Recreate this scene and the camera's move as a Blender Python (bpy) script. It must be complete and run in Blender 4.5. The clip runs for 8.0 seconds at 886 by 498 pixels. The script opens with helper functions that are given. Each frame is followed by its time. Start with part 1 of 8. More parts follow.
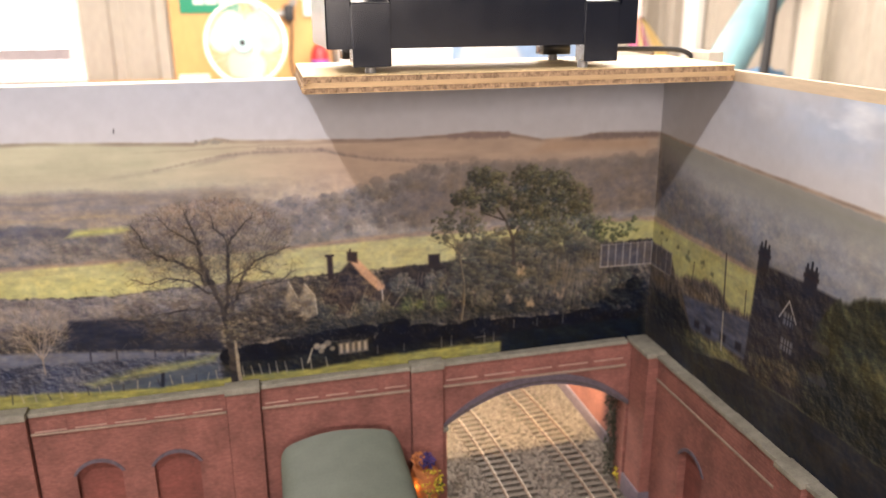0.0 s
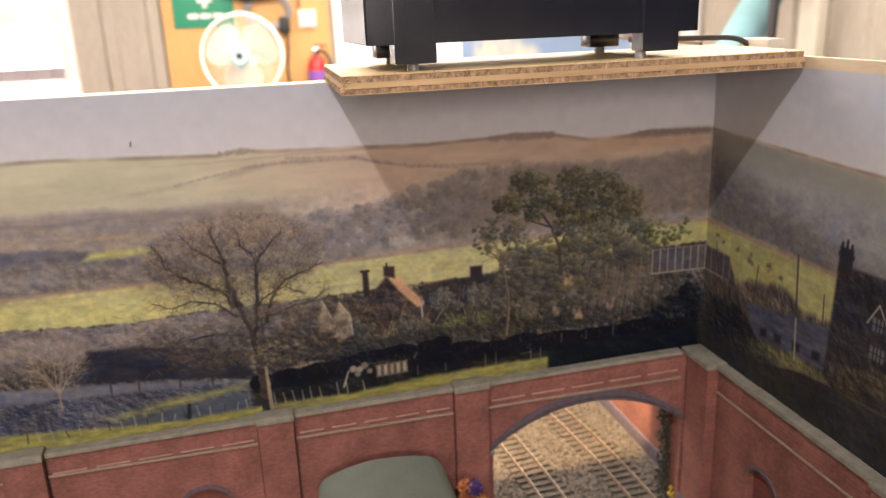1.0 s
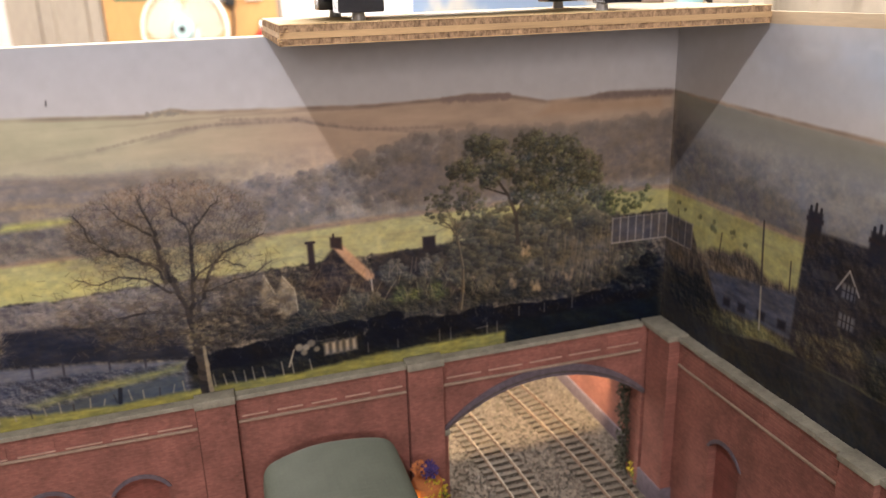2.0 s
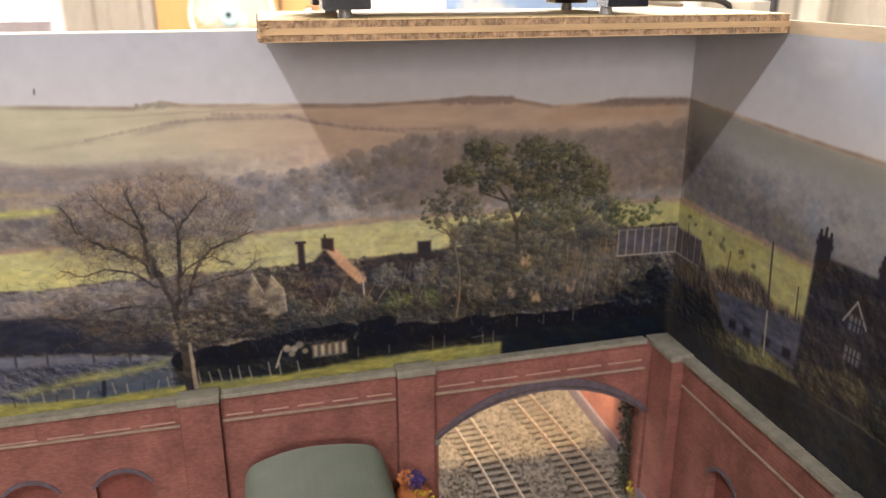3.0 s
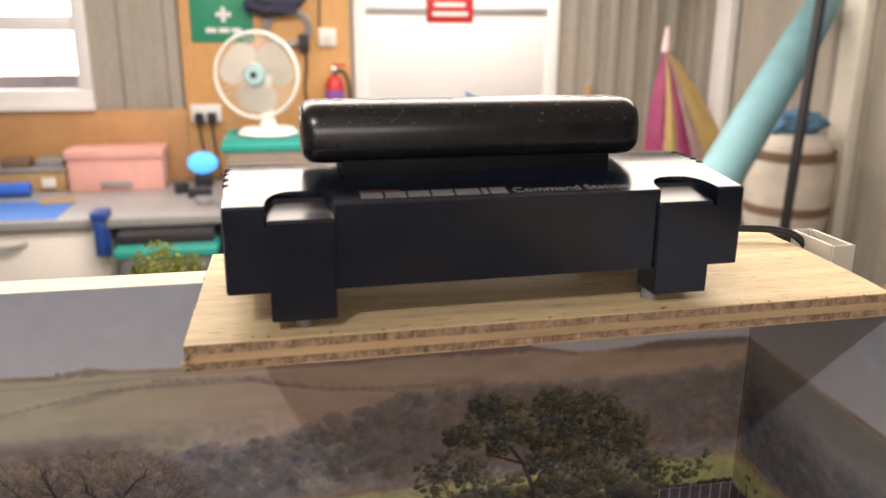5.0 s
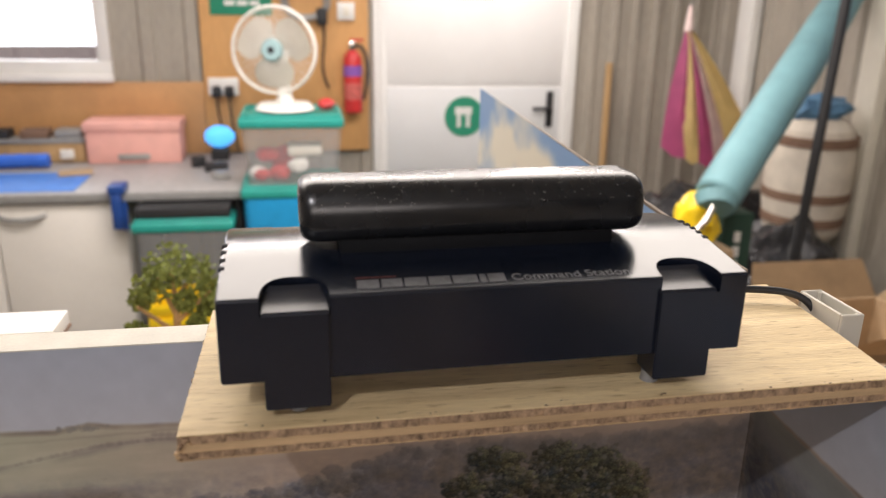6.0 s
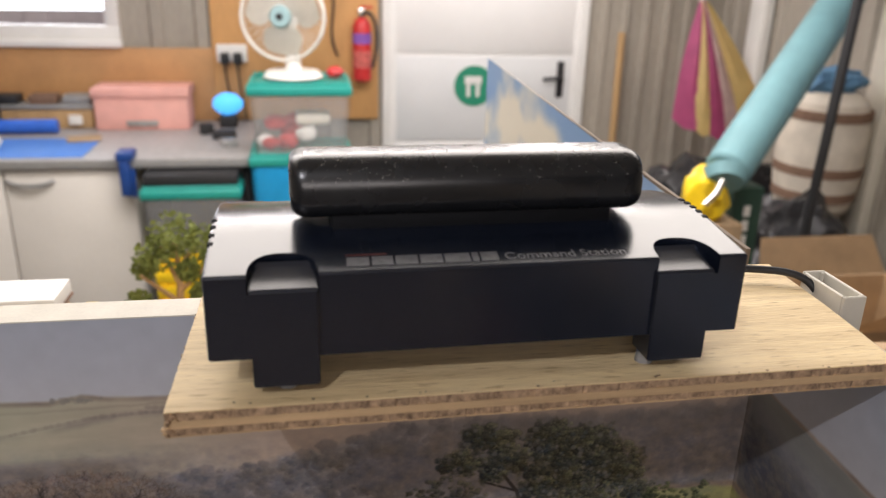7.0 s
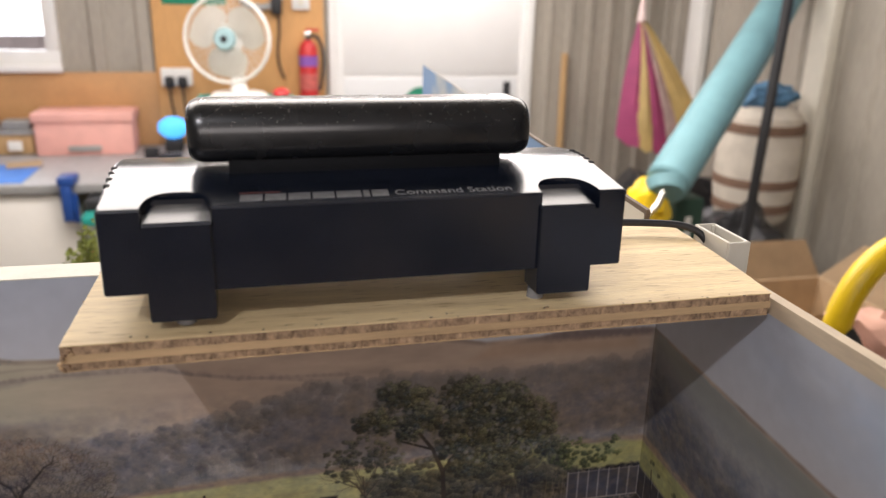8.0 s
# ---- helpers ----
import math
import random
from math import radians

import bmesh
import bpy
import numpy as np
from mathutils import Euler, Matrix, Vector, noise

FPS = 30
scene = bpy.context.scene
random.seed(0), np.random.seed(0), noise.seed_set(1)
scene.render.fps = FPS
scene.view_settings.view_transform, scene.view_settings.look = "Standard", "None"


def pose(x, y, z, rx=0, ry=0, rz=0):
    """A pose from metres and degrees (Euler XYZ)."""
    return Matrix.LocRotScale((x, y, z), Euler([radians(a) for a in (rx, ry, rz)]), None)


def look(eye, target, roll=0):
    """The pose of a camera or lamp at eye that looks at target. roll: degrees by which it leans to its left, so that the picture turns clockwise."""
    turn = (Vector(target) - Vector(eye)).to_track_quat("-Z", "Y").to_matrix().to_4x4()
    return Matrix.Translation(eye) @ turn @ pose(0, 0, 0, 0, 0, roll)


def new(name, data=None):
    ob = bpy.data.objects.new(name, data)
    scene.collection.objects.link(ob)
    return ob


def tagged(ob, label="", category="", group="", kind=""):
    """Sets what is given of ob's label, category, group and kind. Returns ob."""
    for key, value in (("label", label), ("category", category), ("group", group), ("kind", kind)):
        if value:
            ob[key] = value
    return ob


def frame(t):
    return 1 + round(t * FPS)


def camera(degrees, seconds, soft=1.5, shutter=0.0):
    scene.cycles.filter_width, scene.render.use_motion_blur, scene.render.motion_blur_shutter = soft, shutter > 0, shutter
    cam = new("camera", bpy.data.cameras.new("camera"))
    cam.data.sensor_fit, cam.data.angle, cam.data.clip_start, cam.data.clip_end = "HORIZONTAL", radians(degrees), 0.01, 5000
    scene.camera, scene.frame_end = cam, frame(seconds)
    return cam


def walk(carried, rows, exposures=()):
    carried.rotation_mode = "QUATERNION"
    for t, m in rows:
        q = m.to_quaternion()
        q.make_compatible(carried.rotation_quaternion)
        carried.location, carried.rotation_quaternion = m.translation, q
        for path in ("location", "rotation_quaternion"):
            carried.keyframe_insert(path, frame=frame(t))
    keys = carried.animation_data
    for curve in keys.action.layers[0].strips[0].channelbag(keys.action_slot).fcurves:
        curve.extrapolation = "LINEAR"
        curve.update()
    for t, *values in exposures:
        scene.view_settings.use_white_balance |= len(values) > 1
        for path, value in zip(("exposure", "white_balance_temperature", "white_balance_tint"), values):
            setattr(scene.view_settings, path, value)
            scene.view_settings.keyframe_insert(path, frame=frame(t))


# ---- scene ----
cam = camera(58.85, 8.0, soft=1.2)
EXPOSURES = [(0, 0.34, 7000, 17), (0.5, -0.03, 7150, 18), (1.0, -0.03, 7150, 18), (1.7, -0.03, 7050, 17), (2.8, 0.1, 6850, 14), (3.5, 0.17, 6850, 14), (4.0, -0.06, 7050, 17), (4.5, -0.42, 6950, 16), (5.2, -0.88, 6800, 15), (6.5, -1.02, 6350, 14), (7.0, -1.02, 6330, 14), (8.0, -0.88, 6350, 14)]
PATH = [
    (0, (0.01100, 0.02340, 1.65605), (0.43259, 1.88498, 1.05876), -0.41),
    (0.5, (0.01253, 0.05689, 1.65161), (0.38796, 1.93498, 1.07558), -0.99),
    (1, (-0.00706, 0.06371, 1.64807), (0.41927, 1.93027, 1.06997), -2.24),
    (1.5, (-0.01789, 0.07889, 1.63936), (0.51014, 1.91320, 1.04228), -2.27),
    (1.7, (-0.01147, 0.08545, 1.63425), (0.53647, 1.90931, 1.02325), -2.08),
    (2.8, (0.02040, 0.08982, 1.63668), (0.47674, 1.92225, 0.97795), -0.10),
    (3, (0.02783, 0.09577, 1.63690), (0.46407, 1.93678, 0.98852), -0.08),
    (3.5, (0.03357, 0.11429, 1.64730), (0.44171, 1.97299, 1.03194), 0.12),
    (4, (0.03931, 0.15091, 1.67071), (0.43793, 2.02270, 1.08976), 0.05),
    (4.5, (0.05060, 0.17953, 1.69928), (0.44240, 2.06052, 1.14395), 0.15),
    (5, (0.06325, 0.19899, 1.71244), (0.44306, 2.08284, 1.15850), 0.31),
    (5.2, (0.06400, 0.20600, 1.71800), (0.43500, 2.09100, 1.16200), 0.20),
    (6.3, (0.07404, 0.21283, 1.75016), (0.39344, 2.07370, 1.09051), 1.40),
    (6.5, (0.07520, 0.21459, 1.74983), (0.38521, 2.07046, 1.07185), 1.45),
    (7, (0.07692, 0.21535, 1.74710), (0.38900, 2.06332, 1.04880), 1.56),
    (7.5, (0.08549, 0.21268, 1.73817), (0.43654, 2.05937, 1.05516), 1.50),
    (8, (0.09348, 0.19206, 1.72483), (0.52014, 2.03974, 1.08920), 1.31),
]
walk(cam, [(t, look(eye, target, roll)) for t, eye, target, roll in PATH], EXPOSURES)
cam.data.dof.use_dof = True
cam.data.dof.focus_distance = 0.335
cam.data.dof.aperture_fstop = 12.5

# ---- light ----
world = bpy.data.worlds.new("daylight")
scene.world = world
world.use_nodes = True
wn = world.node_tree.nodes
sky = wn.new("ShaderNodeTexSky")
sky.sky_type, sky.sun_disc = "NISHITA", False
sky.sun_elevation, sky.sun_rotation = radians(38), radians(150)
world.node_tree.links.new(sky.outputs[0], wn["Background"].inputs[0])
wn["Background"].inputs[1].default_value = 0.095


def lamp(name, kind, loc, power, colour, target=None, size=0.03, size_y=None):
    data = bpy.data.lights.new(name, kind)
    data.energy, data.color = power, colour
    if kind == "AREA":
        data.shape = "RECTANGLE" if size_y else "DISK"
        data.size = size
        if size_y:
            data.size_y = size_y
    elif kind != "SUN":
        data.shadow_soft_size = size
    ob = new(name, data)
    ob.matrix_world = look(loc, target) if target else pose(*loc)
    return ob


sun = lamp("sun", "SUN", (-2, -6, 12), 2.0, (1.0, 0.93, 0.88), (-2.4, 2.0, 0.0))
sun.data.angle = radians(0.6)
lamp("ceiling_spot_light", "POINT", (-0.385, -0.315, 2.46), 28.0, (0.97, 0.97, 1.0), size=0.016)
# Two unseen fills, added to brighten the back wall and the door side.
lamp("rear_strip_light", "AREA", (-0.45, 3.62, 2.44), 10.5, (1.0, 0.92, 0.85), (-0.45, 3.62, 0), 1.6, 0.05)
lamp("door_strip_light", "AREA", (1.15, 3.75, 2.44), 28.0, (1.0, 0.92, 0.86), (1.15, 3.75, 0), 0.05, 1.0)
# Unseen panel, added so the controller's top picks up a bright sheen.
lamp("roof_light", "AREA", (0.38, 1.82, 2.44), 118.0, (1.0, 0.92, 0.82), (0.38, 1.82, 0), 2.3, 1.45)
lamp("middle_strip_light", "AREA", (0.05, 2.62, 2.425), 62.0, (1.0, 0.94, 0.90), (0.05, 2.62, 0), 2.2, 0.06)
lamp("window_light", "AREA", (-1.38, 4.42, 1.75), 15.0, (0.93, 0.96, 1.0), (-0.9, 0.5, 1.2), 0.95, 0.6)
# Unseen frontal fill, added behind the viewer to brighten the printed boards.
lamp("front_window_light", "AREA", (-0.3, -1.95, 2.02), 24.0, (1.0, 0.90, 0.83), (0.1, 0.5, 1.55), 1.5, 0.6)
lamp("track_light", "AREA", (0.19, 0.542, 1.50), 2.0, (1.0, 0.73, 0.40), (0.20, 0.68, 1.30), 0.012)
lamp("planter_light", "POINT", (0.0935, 0.474, 1.345), 0.005, (1.0, 0.5, 0.12), size=0.003)


# ---- materials ----
def mat(name, base, rough=0.6, metal=0.0, vary=0.12, scale=60.0, fine=600.0, bump=0.15, stretch=(1, 1, 1), coat=0.0, emit=0.0, alpha=1.0, second=None):
    """A surface with variation at two scales; scale and fine are per metre."""
    m = bpy.data.materials.new(name)
    m.use_nodes = True
    nt = m.node_tree
    n, l = nt.nodes, nt.links
    b = n["Principled BSDF"]
    tc, mp = n.new("ShaderNodeTexCoord"), n.new("ShaderNodeMapping")
    mp.inputs["Scale"].default_value = stretch
    l.new(tc.outputs["Object"], mp.inputs[0])
    big, small = n.new("ShaderNodeTexNoise"), n.new("ShaderNodeTexNoise")
    big.inputs["Scale"].default_value, big.inputs["Detail"].default_value = scale, 4
    small.inputs["Scale"].default_value, small.inputs["Detail"].default_value = fine, 3
    l.new(mp.outputs[0], big.inputs["Vector"])
    l.new(mp.outputs[0], small.inputs["Vector"])
    ramp = n.new("ShaderNodeValToRGB")
    lo = [v * (1 - 1.6 * vary) for v in base]
    hi = [min(1, v * (1 + 1.2 * vary)) for v in (second or base)]
    ramp.color_ramp.elements[0].position, ramp.color_ramp.elements[1].position = 0.3, 0.7
    ramp.color_ramp.elements[0].color, ramp.color_ramp.elements[1].color = (*lo, 1), (*hi, 1)
    mix = n.new("ShaderNodeMath")
    mix.operation = "MULTIPLY_ADD"
    mix.inputs[1].default_value = 0.35
    l.new(small.outputs[0], mix.inputs[0])
    sub = n.new("ShaderNodeMath")
    sub.operation = "MULTIPLY"
    sub.inputs[1].default_value = 0.65
    l.new(big.outputs[0], sub.inputs[0])
    l.new(sub.outputs[0], mix.inputs[2])
    l.new(mix.outputs[0], ramp.inputs[0])
    l.new(ramp.outputs[0], b.inputs["Base Color"])
    rr = n.new("ShaderNodeMapRange")
    rr.inputs[3].default_value, rr.inputs[4].default_value = max(0.02, rough - 0.08), min(1, rough + 0.08)
    l.new(small.outputs[0], rr.inputs[0])
    l.new(rr.outputs[0], b.inputs["Roughness"])
    b.inputs["Metallic"].default_value = metal
    b.inputs["Coat Weight"].default_value = coat
    if bump:
        bp = n.new("ShaderNodeBump")
        bp.inputs["Strength"].default_value, bp.inputs["Distance"].default_value = bump, 0.3 / fine
        l.new(small.outputs[0], bp.inputs["Height"])
        l.new(bp.outputs[0], b.inputs["Normal"])
    if emit:
        b.inputs["Emission Color"].default_value = (*base, 1)
        b.inputs["Emission Strength"].default_value = emit
    if alpha < 1:
        b.inputs["Alpha"].default_value = alpha
    return m


def mat_print(name, rough=0.6):
    """A printed photograph: the ink colours are stored on the sheet."""
    m = bpy.data.materials.new(name)
    m.use_nodes = True
    n, l = m.node_tree.nodes, m.node_tree.links
    b = n["Principled BSDF"]
    at = n.new("ShaderNodeVertexColor")
    at.layer_name = "ink"
    l.new(at.outputs[0], b.inputs["Base Color"])
    b.inputs["Roughness"].default_value = rough
    b.inputs["Specular IOR Level"].default_value = 0.15
    nz = n.new("ShaderNodeTexNoise")
    nz.inputs["Scale"].default_value = 25
    tc, bp = n.new("ShaderNodeTexCoord"), n.new("ShaderNodeBump")
    l.new(tc.outputs["Object"], nz.inputs["Vector"])
    bp.inputs["Strength"].default_value, bp.inputs["Distance"].default_value = 0.15, 0.002
    l.new(nz.outputs[0], bp.inputs["Height"])
    l.new(bp.outputs[0], b.inputs["Normal"])
    return m


def mat_brick(name, brick, mortar, along="x", w=0.0030, h=0.0010):
    """Printed brick paper, courses 1 mm high."""
    m = mat(name, brick, 0.75, vary=0.28, scale=45, fine=420, bump=0.1)
    n, l = m.node_tree.nodes, m.node_tree.links
    b = n["Principled BSDF"]
    old = b.inputs["Base Color"].links[0].from_socket
    tc, sep, com = n.new("ShaderNodeTexCoord"), n.new("ShaderNodeSeparateXYZ"), n.new("ShaderNodeCombineXYZ")
    l.new(tc.outputs["Object"], sep.inputs[0])
    l.new(sep.outputs[0 if along == "x" else 1], com.inputs[0])
    l.new(sep.outputs[2], com.inputs[1])
    bt = n.new("ShaderNodeTexBrick")
    bt.inputs["Scale"].default_value = 1.0
    bt.inputs["Brick Width"].default_value, bt.inputs["Row Height"].default_value = w, h
    bt.inputs["Mortar Size"].default_value = 0.00012
    bt.inputs["Color1"].default_value, bt.inputs["Color2"].default_value = (1, 1, 1, 1), (0.72, 0.66, 0.66, 1)
    bt.inputs["Mortar"].default_value = (*mortar, 1)
    l.new(com.outputs[0], bt.inputs["Vector"])
    mx = n.new("ShaderNodeMix")
    mx.data_type, mx.blend_type = "RGBA", "MULTIPLY"
    mx.inputs[0].default_value = 0.95
    l.new(old, mx.inputs[6])
    l.new(bt.outputs[0], mx.inputs[7])
    l.new(mx.outputs[2], b.inputs["Base Color"])
    return m


def mat_glass(name, tint=(1, 1, 1), rough=0.0):
    m = bpy.data.materials.new(name)
    m.use_nodes = True
    b = m.node_tree.nodes["Principled BSDF"]
    b.inputs["Base Color"].default_value = (*tint, 1)
    b.inputs["Transmission Weight"].default_value = 1.0
    b.inputs["Roughness"].default_value = rough
    b.inputs["IOR"].default_value = 1.45
    return m


M_PRINT = mat_print("printed_photo_sheet")
# Plain dark tone for the unseen strip that dims the controller's reflections.
M_FARDARK = mat("dark_unseen_strip", (0.055, 0.052, 0.042), 0.6, vary=0.4, scale=60, fine=300, bump=0.0, second=(0.12, 0.115, 0.08))
M_BOARD = mat("painted_board_edge", (0.72, 0.68, 0.58), 0.6, vary=0.08)
M_BAREEDGE = mat("bare_board_edge", (0.60, 0.49, 0.35), 0.65, vary=0.14, scale=80, fine=500, stretch=(1, 0.2, 1))
M_MDF = mat("brown_board", (0.19, 0.14, 0.095), 0.7, vary=0.12)
M_PLYTOP = mat("plywood_face", (0.80, 0.58, 0.295), 0.55, vary=0.12, scale=26, fine=240, stretch=(0.35, 6, 7), bump=0.45, second=(0.90, 0.70, 0.405))
M_VENEER = mat("plywood_light_veneer", (0.55, 0.38, 0.21), 0.7, vary=0.16, scale=60, fine=700, stretch=(0.3, 3, 6), bump=0.3)
M_ENDGRAIN = mat("plywood_dark_end_grain", (0.25, 0.158, 0.098), 0.9, vary=0.36, scale=380, fine=1100, stretch=(1, 1, 0.7), bump=1.0, second=(0.42, 0.285, 0.175))
M_BLACK = mat("black_matt_plastic", (0.0080, 0.0115, 0.0215), 0.20, vary=0.05, scale=30, fine=70, bump=0.0)
M_BLACK.node_tree.nodes["Principled BSDF"].inputs["Specular IOR Level"].default_value = 0.85
M_GLOSS = mat("black_gloss_plastic", (0.009, 0.010, 0.012), 0.27, vary=0.1, scale=50, fine=90, bump=0.0)
M_GLOSS.node_tree.nodes["Principled BSDF"].inputs["Specular IOR Level"].default_value = 0.8
M_MATT = mat("black_dull_plastic", (0.004, 0.0045, 0.006), 0.7, vary=0.05, scale=30, fine=70, bump=0.0)
M_MATT.node_tree.nodes["Principled BSDF"].inputs["Specular IOR Level"].default_value = 0.2
M_DARKIR = mat("dark_purple_window", (0.03, 0.008, 0.02), 0.1, vary=0.1, bump=0.0, coat=0.4)
M_SLOT = mat("slot_black", (0.004, 0.004, 0.004), 0.9, bump=0)
M_INK = mat("pale_grey_ink", (0.20, 0.20, 0.20), 0.5, vary=0.05, bump=0)
M_MARK = mat("dim_grey_ink", (0.14, 0.14, 0.145), 0.5, vary=0.25, scale=400, fine=900, bump=0)
M_REDINK = mat("red_ink", (0.18, 0.05, 0.04), 0.5, vary=0.05, bump=0)
M_RUBBER = mat("clear_rubber", (0.24, 0.24, 0.24), 0.3, bump=0)
M_DUST = mat("pale_dust", (0.5, 0.47, 0.42), 0.9, bump=0)
M_BRICKX = mat_brick("red_brick_paper", (0.262, 0.108, 0.089), (0.85, 0.75, 0.72), "x")
M_BRICKY = mat_brick("red_brick_paper_side", (0.262, 0.108, 0.089), (0.85, 0.75, 0.72), "y")
# The wall's brick again, with the shade of the recesses put into its colour.
M_BRICKIN = mat_brick("shaded_recess_paper", (0.22, 0.07, 0.056), (0.8, 0.7, 0.68), "x")
M_PANEL = mat_brick("panel_brick_paper", (0.270, 0.112, 0.092), (0.85, 0.75, 0.72), "x")
M_BLUEBRICK = mat("blue_engineering_brick", (0.105, 0.084, 0.108), 0.7, vary=0.25, scale=300, fine=1500)
M_STONE = mat("grey_coping_stone", (0.235, 0.225, 0.185), 0.8, vary=0.2, scale=150, fine=900, bump=0.3)
M_SILL = mat("pale_brick_sill", (0.44, 0.27, 0.225), 0.8, vary=0.15, scale=200, fine=900)
M_JOINT = mat("dark_red_joint", (0.07, 0.024, 0.02), 0.9, vary=0.2, scale=200, fine=900)
M_STRING = mat("buff_string_course", (0.29, 0.21, 0.165), 0.8, vary=0.15, scale=200, fine=900)
M_CANOPY = mat("sage_green_corrugated", (0.135, 0.16, 0.128), 0.6, vary=0.1, scale=60, fine=700, bump=0.05)
M_BALLAST = mat("grey_ballast_bed", (0.10, 0.085, 0.07), 0.9, vary=0.4, scale=500, fine=1600, bump=0.8)
M_SLEEPER = mat("dark_sleeper", (0.065, 0.054, 0.043), 0.8, vary=0.3, scale=300, fine=1500)
M_RAIL = mat("steel_rail", (0.25, 0.215, 0.17), 0.45, metal=0.2, vary=0.2, scale=100, fine=900)
M_RUSTRAIL = mat("rusty_rail_side", (0.12, 0.075, 0.05), 0.8, vary=0.2)
M_EARTH = mat("brown_verge_scatter", (0.13, 0.09, 0.05), 0.95, vary=0.4, scale=400, fine=1500, bump=0.8)
M_IVY = mat("dark_ivy_leaf", (0.018, 0.02, 0.008), 0.7, vary=0.35, scale=400, fine=1500)
M_YELLOW = mat("yellow_flower_flock", (0.62, 0.50, 0.05), 0.8, vary=0.3, scale=500, fine=1500)
M_VIOLET = mat("violet_flower_flock", (0.07, 0.045, 0.20), 0.8, vary=0.3, scale=500, fine=1500)
M_LEAF = mat("green_flock", (0.10, 0.17, 0.03), 0.8, vary=0.4, scale=400, fine=1500)
M_ORANGEPOT = mat("terracotta_tub", (0.55, 0.20, 0.07), 0.7, vary=0.15, scale=200)
M_WHITE = mat("white_paint", (0.78, 0.77, 0.74), 0.45, vary=0.04, scale=8, fine=120, bump=0.05)
M_CREAM = mat("cream_plastic", (0.74, 0.70, 0.60), 0.4, vary=0.04, scale=20, fine=200, bump=0.03)
M_FANWHITE = mat("warm_white_plastic", (0.80, 0.78, 0.73), 0.4, vary=0.04, scale=20, fine=200, bump=0.02)
M_BLADE = mat("cream_translucent_blade", (0.70, 0.66, 0.57), 0.4, vary=0.04, scale=20, fine=200, bump=0.02)
M_FANHUB = mat("pale_blue_plastic", (0.36, 0.53, 0.55), 0.4, vary=0.05, bump=0.02)
M_CEIL = mat("ceiling_white", (0.75, 0.73, 0.69), 0.8, vary=0.05, scale=3, fine=60)
M_FLOOR = mat("grey_concrete_floor", (0.15, 0.142, 0.13), 0.75, vary=0.2, scale=4, fine=90, bump=0.2)
M_SHEET = mat("grey_beige_wall_sheet", (0.375, 0.34, 0.285), 0.65, vary=0.14, scale=5, fine=80, stretch=(1, 1, 0.25), bump=0.1)
# For the unseen front wall: made dark so the controller's front reflects less.
M_FRONTDIM = mat("dark_front_wall", (0.11, 0.09, 0.075), 0.7, vary=0.15, scale=5, fine=80, stretch=(1, 1, 0.25), bump=0.1)
M_PEG = mat("orange_plywood_board", (0.62, 0.34, 0.13), 0.6, vary=0.12, scale=6, fine=90, stretch=(1, 1, 0.2), bump=0.1)
M_HARD = mat("hardboard_brown", (0.50, 0.27, 0.11), 0.6, vary=0.12, scale=6, fine=90, bump=0.1)
M_DOOR = mat("white_door_panel", (0.86, 0.85, 0.83), 0.35, vary=0.03, scale=4, fine=80, bump=0.02)
M_DOORGREY = mat("pale_grey_door_panel", (0.72, 0.73, 0.73), 0.3, vary=0.03, scale=4, fine=80, bump=0.02)
M_GREEN = mat("safety_green", (0.02, 0.26, 0.15), 0.5, vary=0.06, bump=0.02)
M_RED = mat("safety_red", (0.55, 0.03, 0.03), 0.4, vary=0.08, bump=0.02)
M_TEAL = mat("teal_plastic_lid", (0.02, 0.32, 0.27), 0.4, vary=0.08, scale=20, bump=0.03)
M_CYANTUB = mat("cyan_plastic_tub", (0.015, 0.34, 0.70), 0.4, vary=0.06, scale=20, bump=0.03)
M_CLEARTUB = mat("frosted_plastic_tub", (0.62, 0.64, 0.66), 0.3, vary=0.05, bump=0.02, alpha=0.16)
M_CABINET = mat("cream_white_cabinet", (0.78, 0.75, 0.69), 0.4, vary=0.04, scale=4, fine=90, bump=0.02)
M_WORKTOP = mat("grey_worktop", (0.36, 0.35, 0.35), 0.4, vary=0.12, scale=30, fine=300, bump=0.03)
M_BLUE = mat("bright_blue_plastic", (0.03, 0.14, 0.62), 0.45, vary=0.08, scale=20, bump=0.02)
M_BLUEMAT = mat("blue_cutting_mat", (0.05, 0.20, 0.62), 0.5, vary=0.08, scale=20, bump=0.02)
M_DKBLUE = mat("navy_clamp", (0.015, 0.06, 0.25), 0.4, vary=0.08, bump=0.02)
M_PINK = mat("pink_card_box", (0.80, 0.42, 0.36), 0.6, vary=0.08, scale=12, fine=200, bump=0.05)
M_GREY = mat("mid_grey_metal", (0.35, 0.35, 0.34), 0.45, metal=0.3, vary=0.1, bump=0.03)
M_CHROME = mat("bright_metal", (0.75, 0.74, 0.72), 0.2, metal=1.0, vary=0.05, bump=0.0)
M_DARK = mat("dark_void_plastic", (0.02, 0.02, 0.022), 0.6, vary=0.1, bump=0.05)
M_BINBAG = mat("black_bin_bag", (0.02, 0.02, 0.022), 0.25, vary=0.2, scale=12, fine=60, bump=1.0)
M_AQUA = mat("aqua_canvas", (0.15, 0.30, 0.33), 0.6, vary=0.1, scale=10, fine=300, bump=0.15)
M_MAGENTA = mat("magenta_nylon", (0.60, 0.12, 0.29), 0.5, vary=0.12, scale=10, fine=200, bump=0.1)
M_YNYLON = mat("yellow_nylon", (0.84, 0.66, 0.30), 0.5, vary=0.1, scale=10, fine=200, bump=0.1)
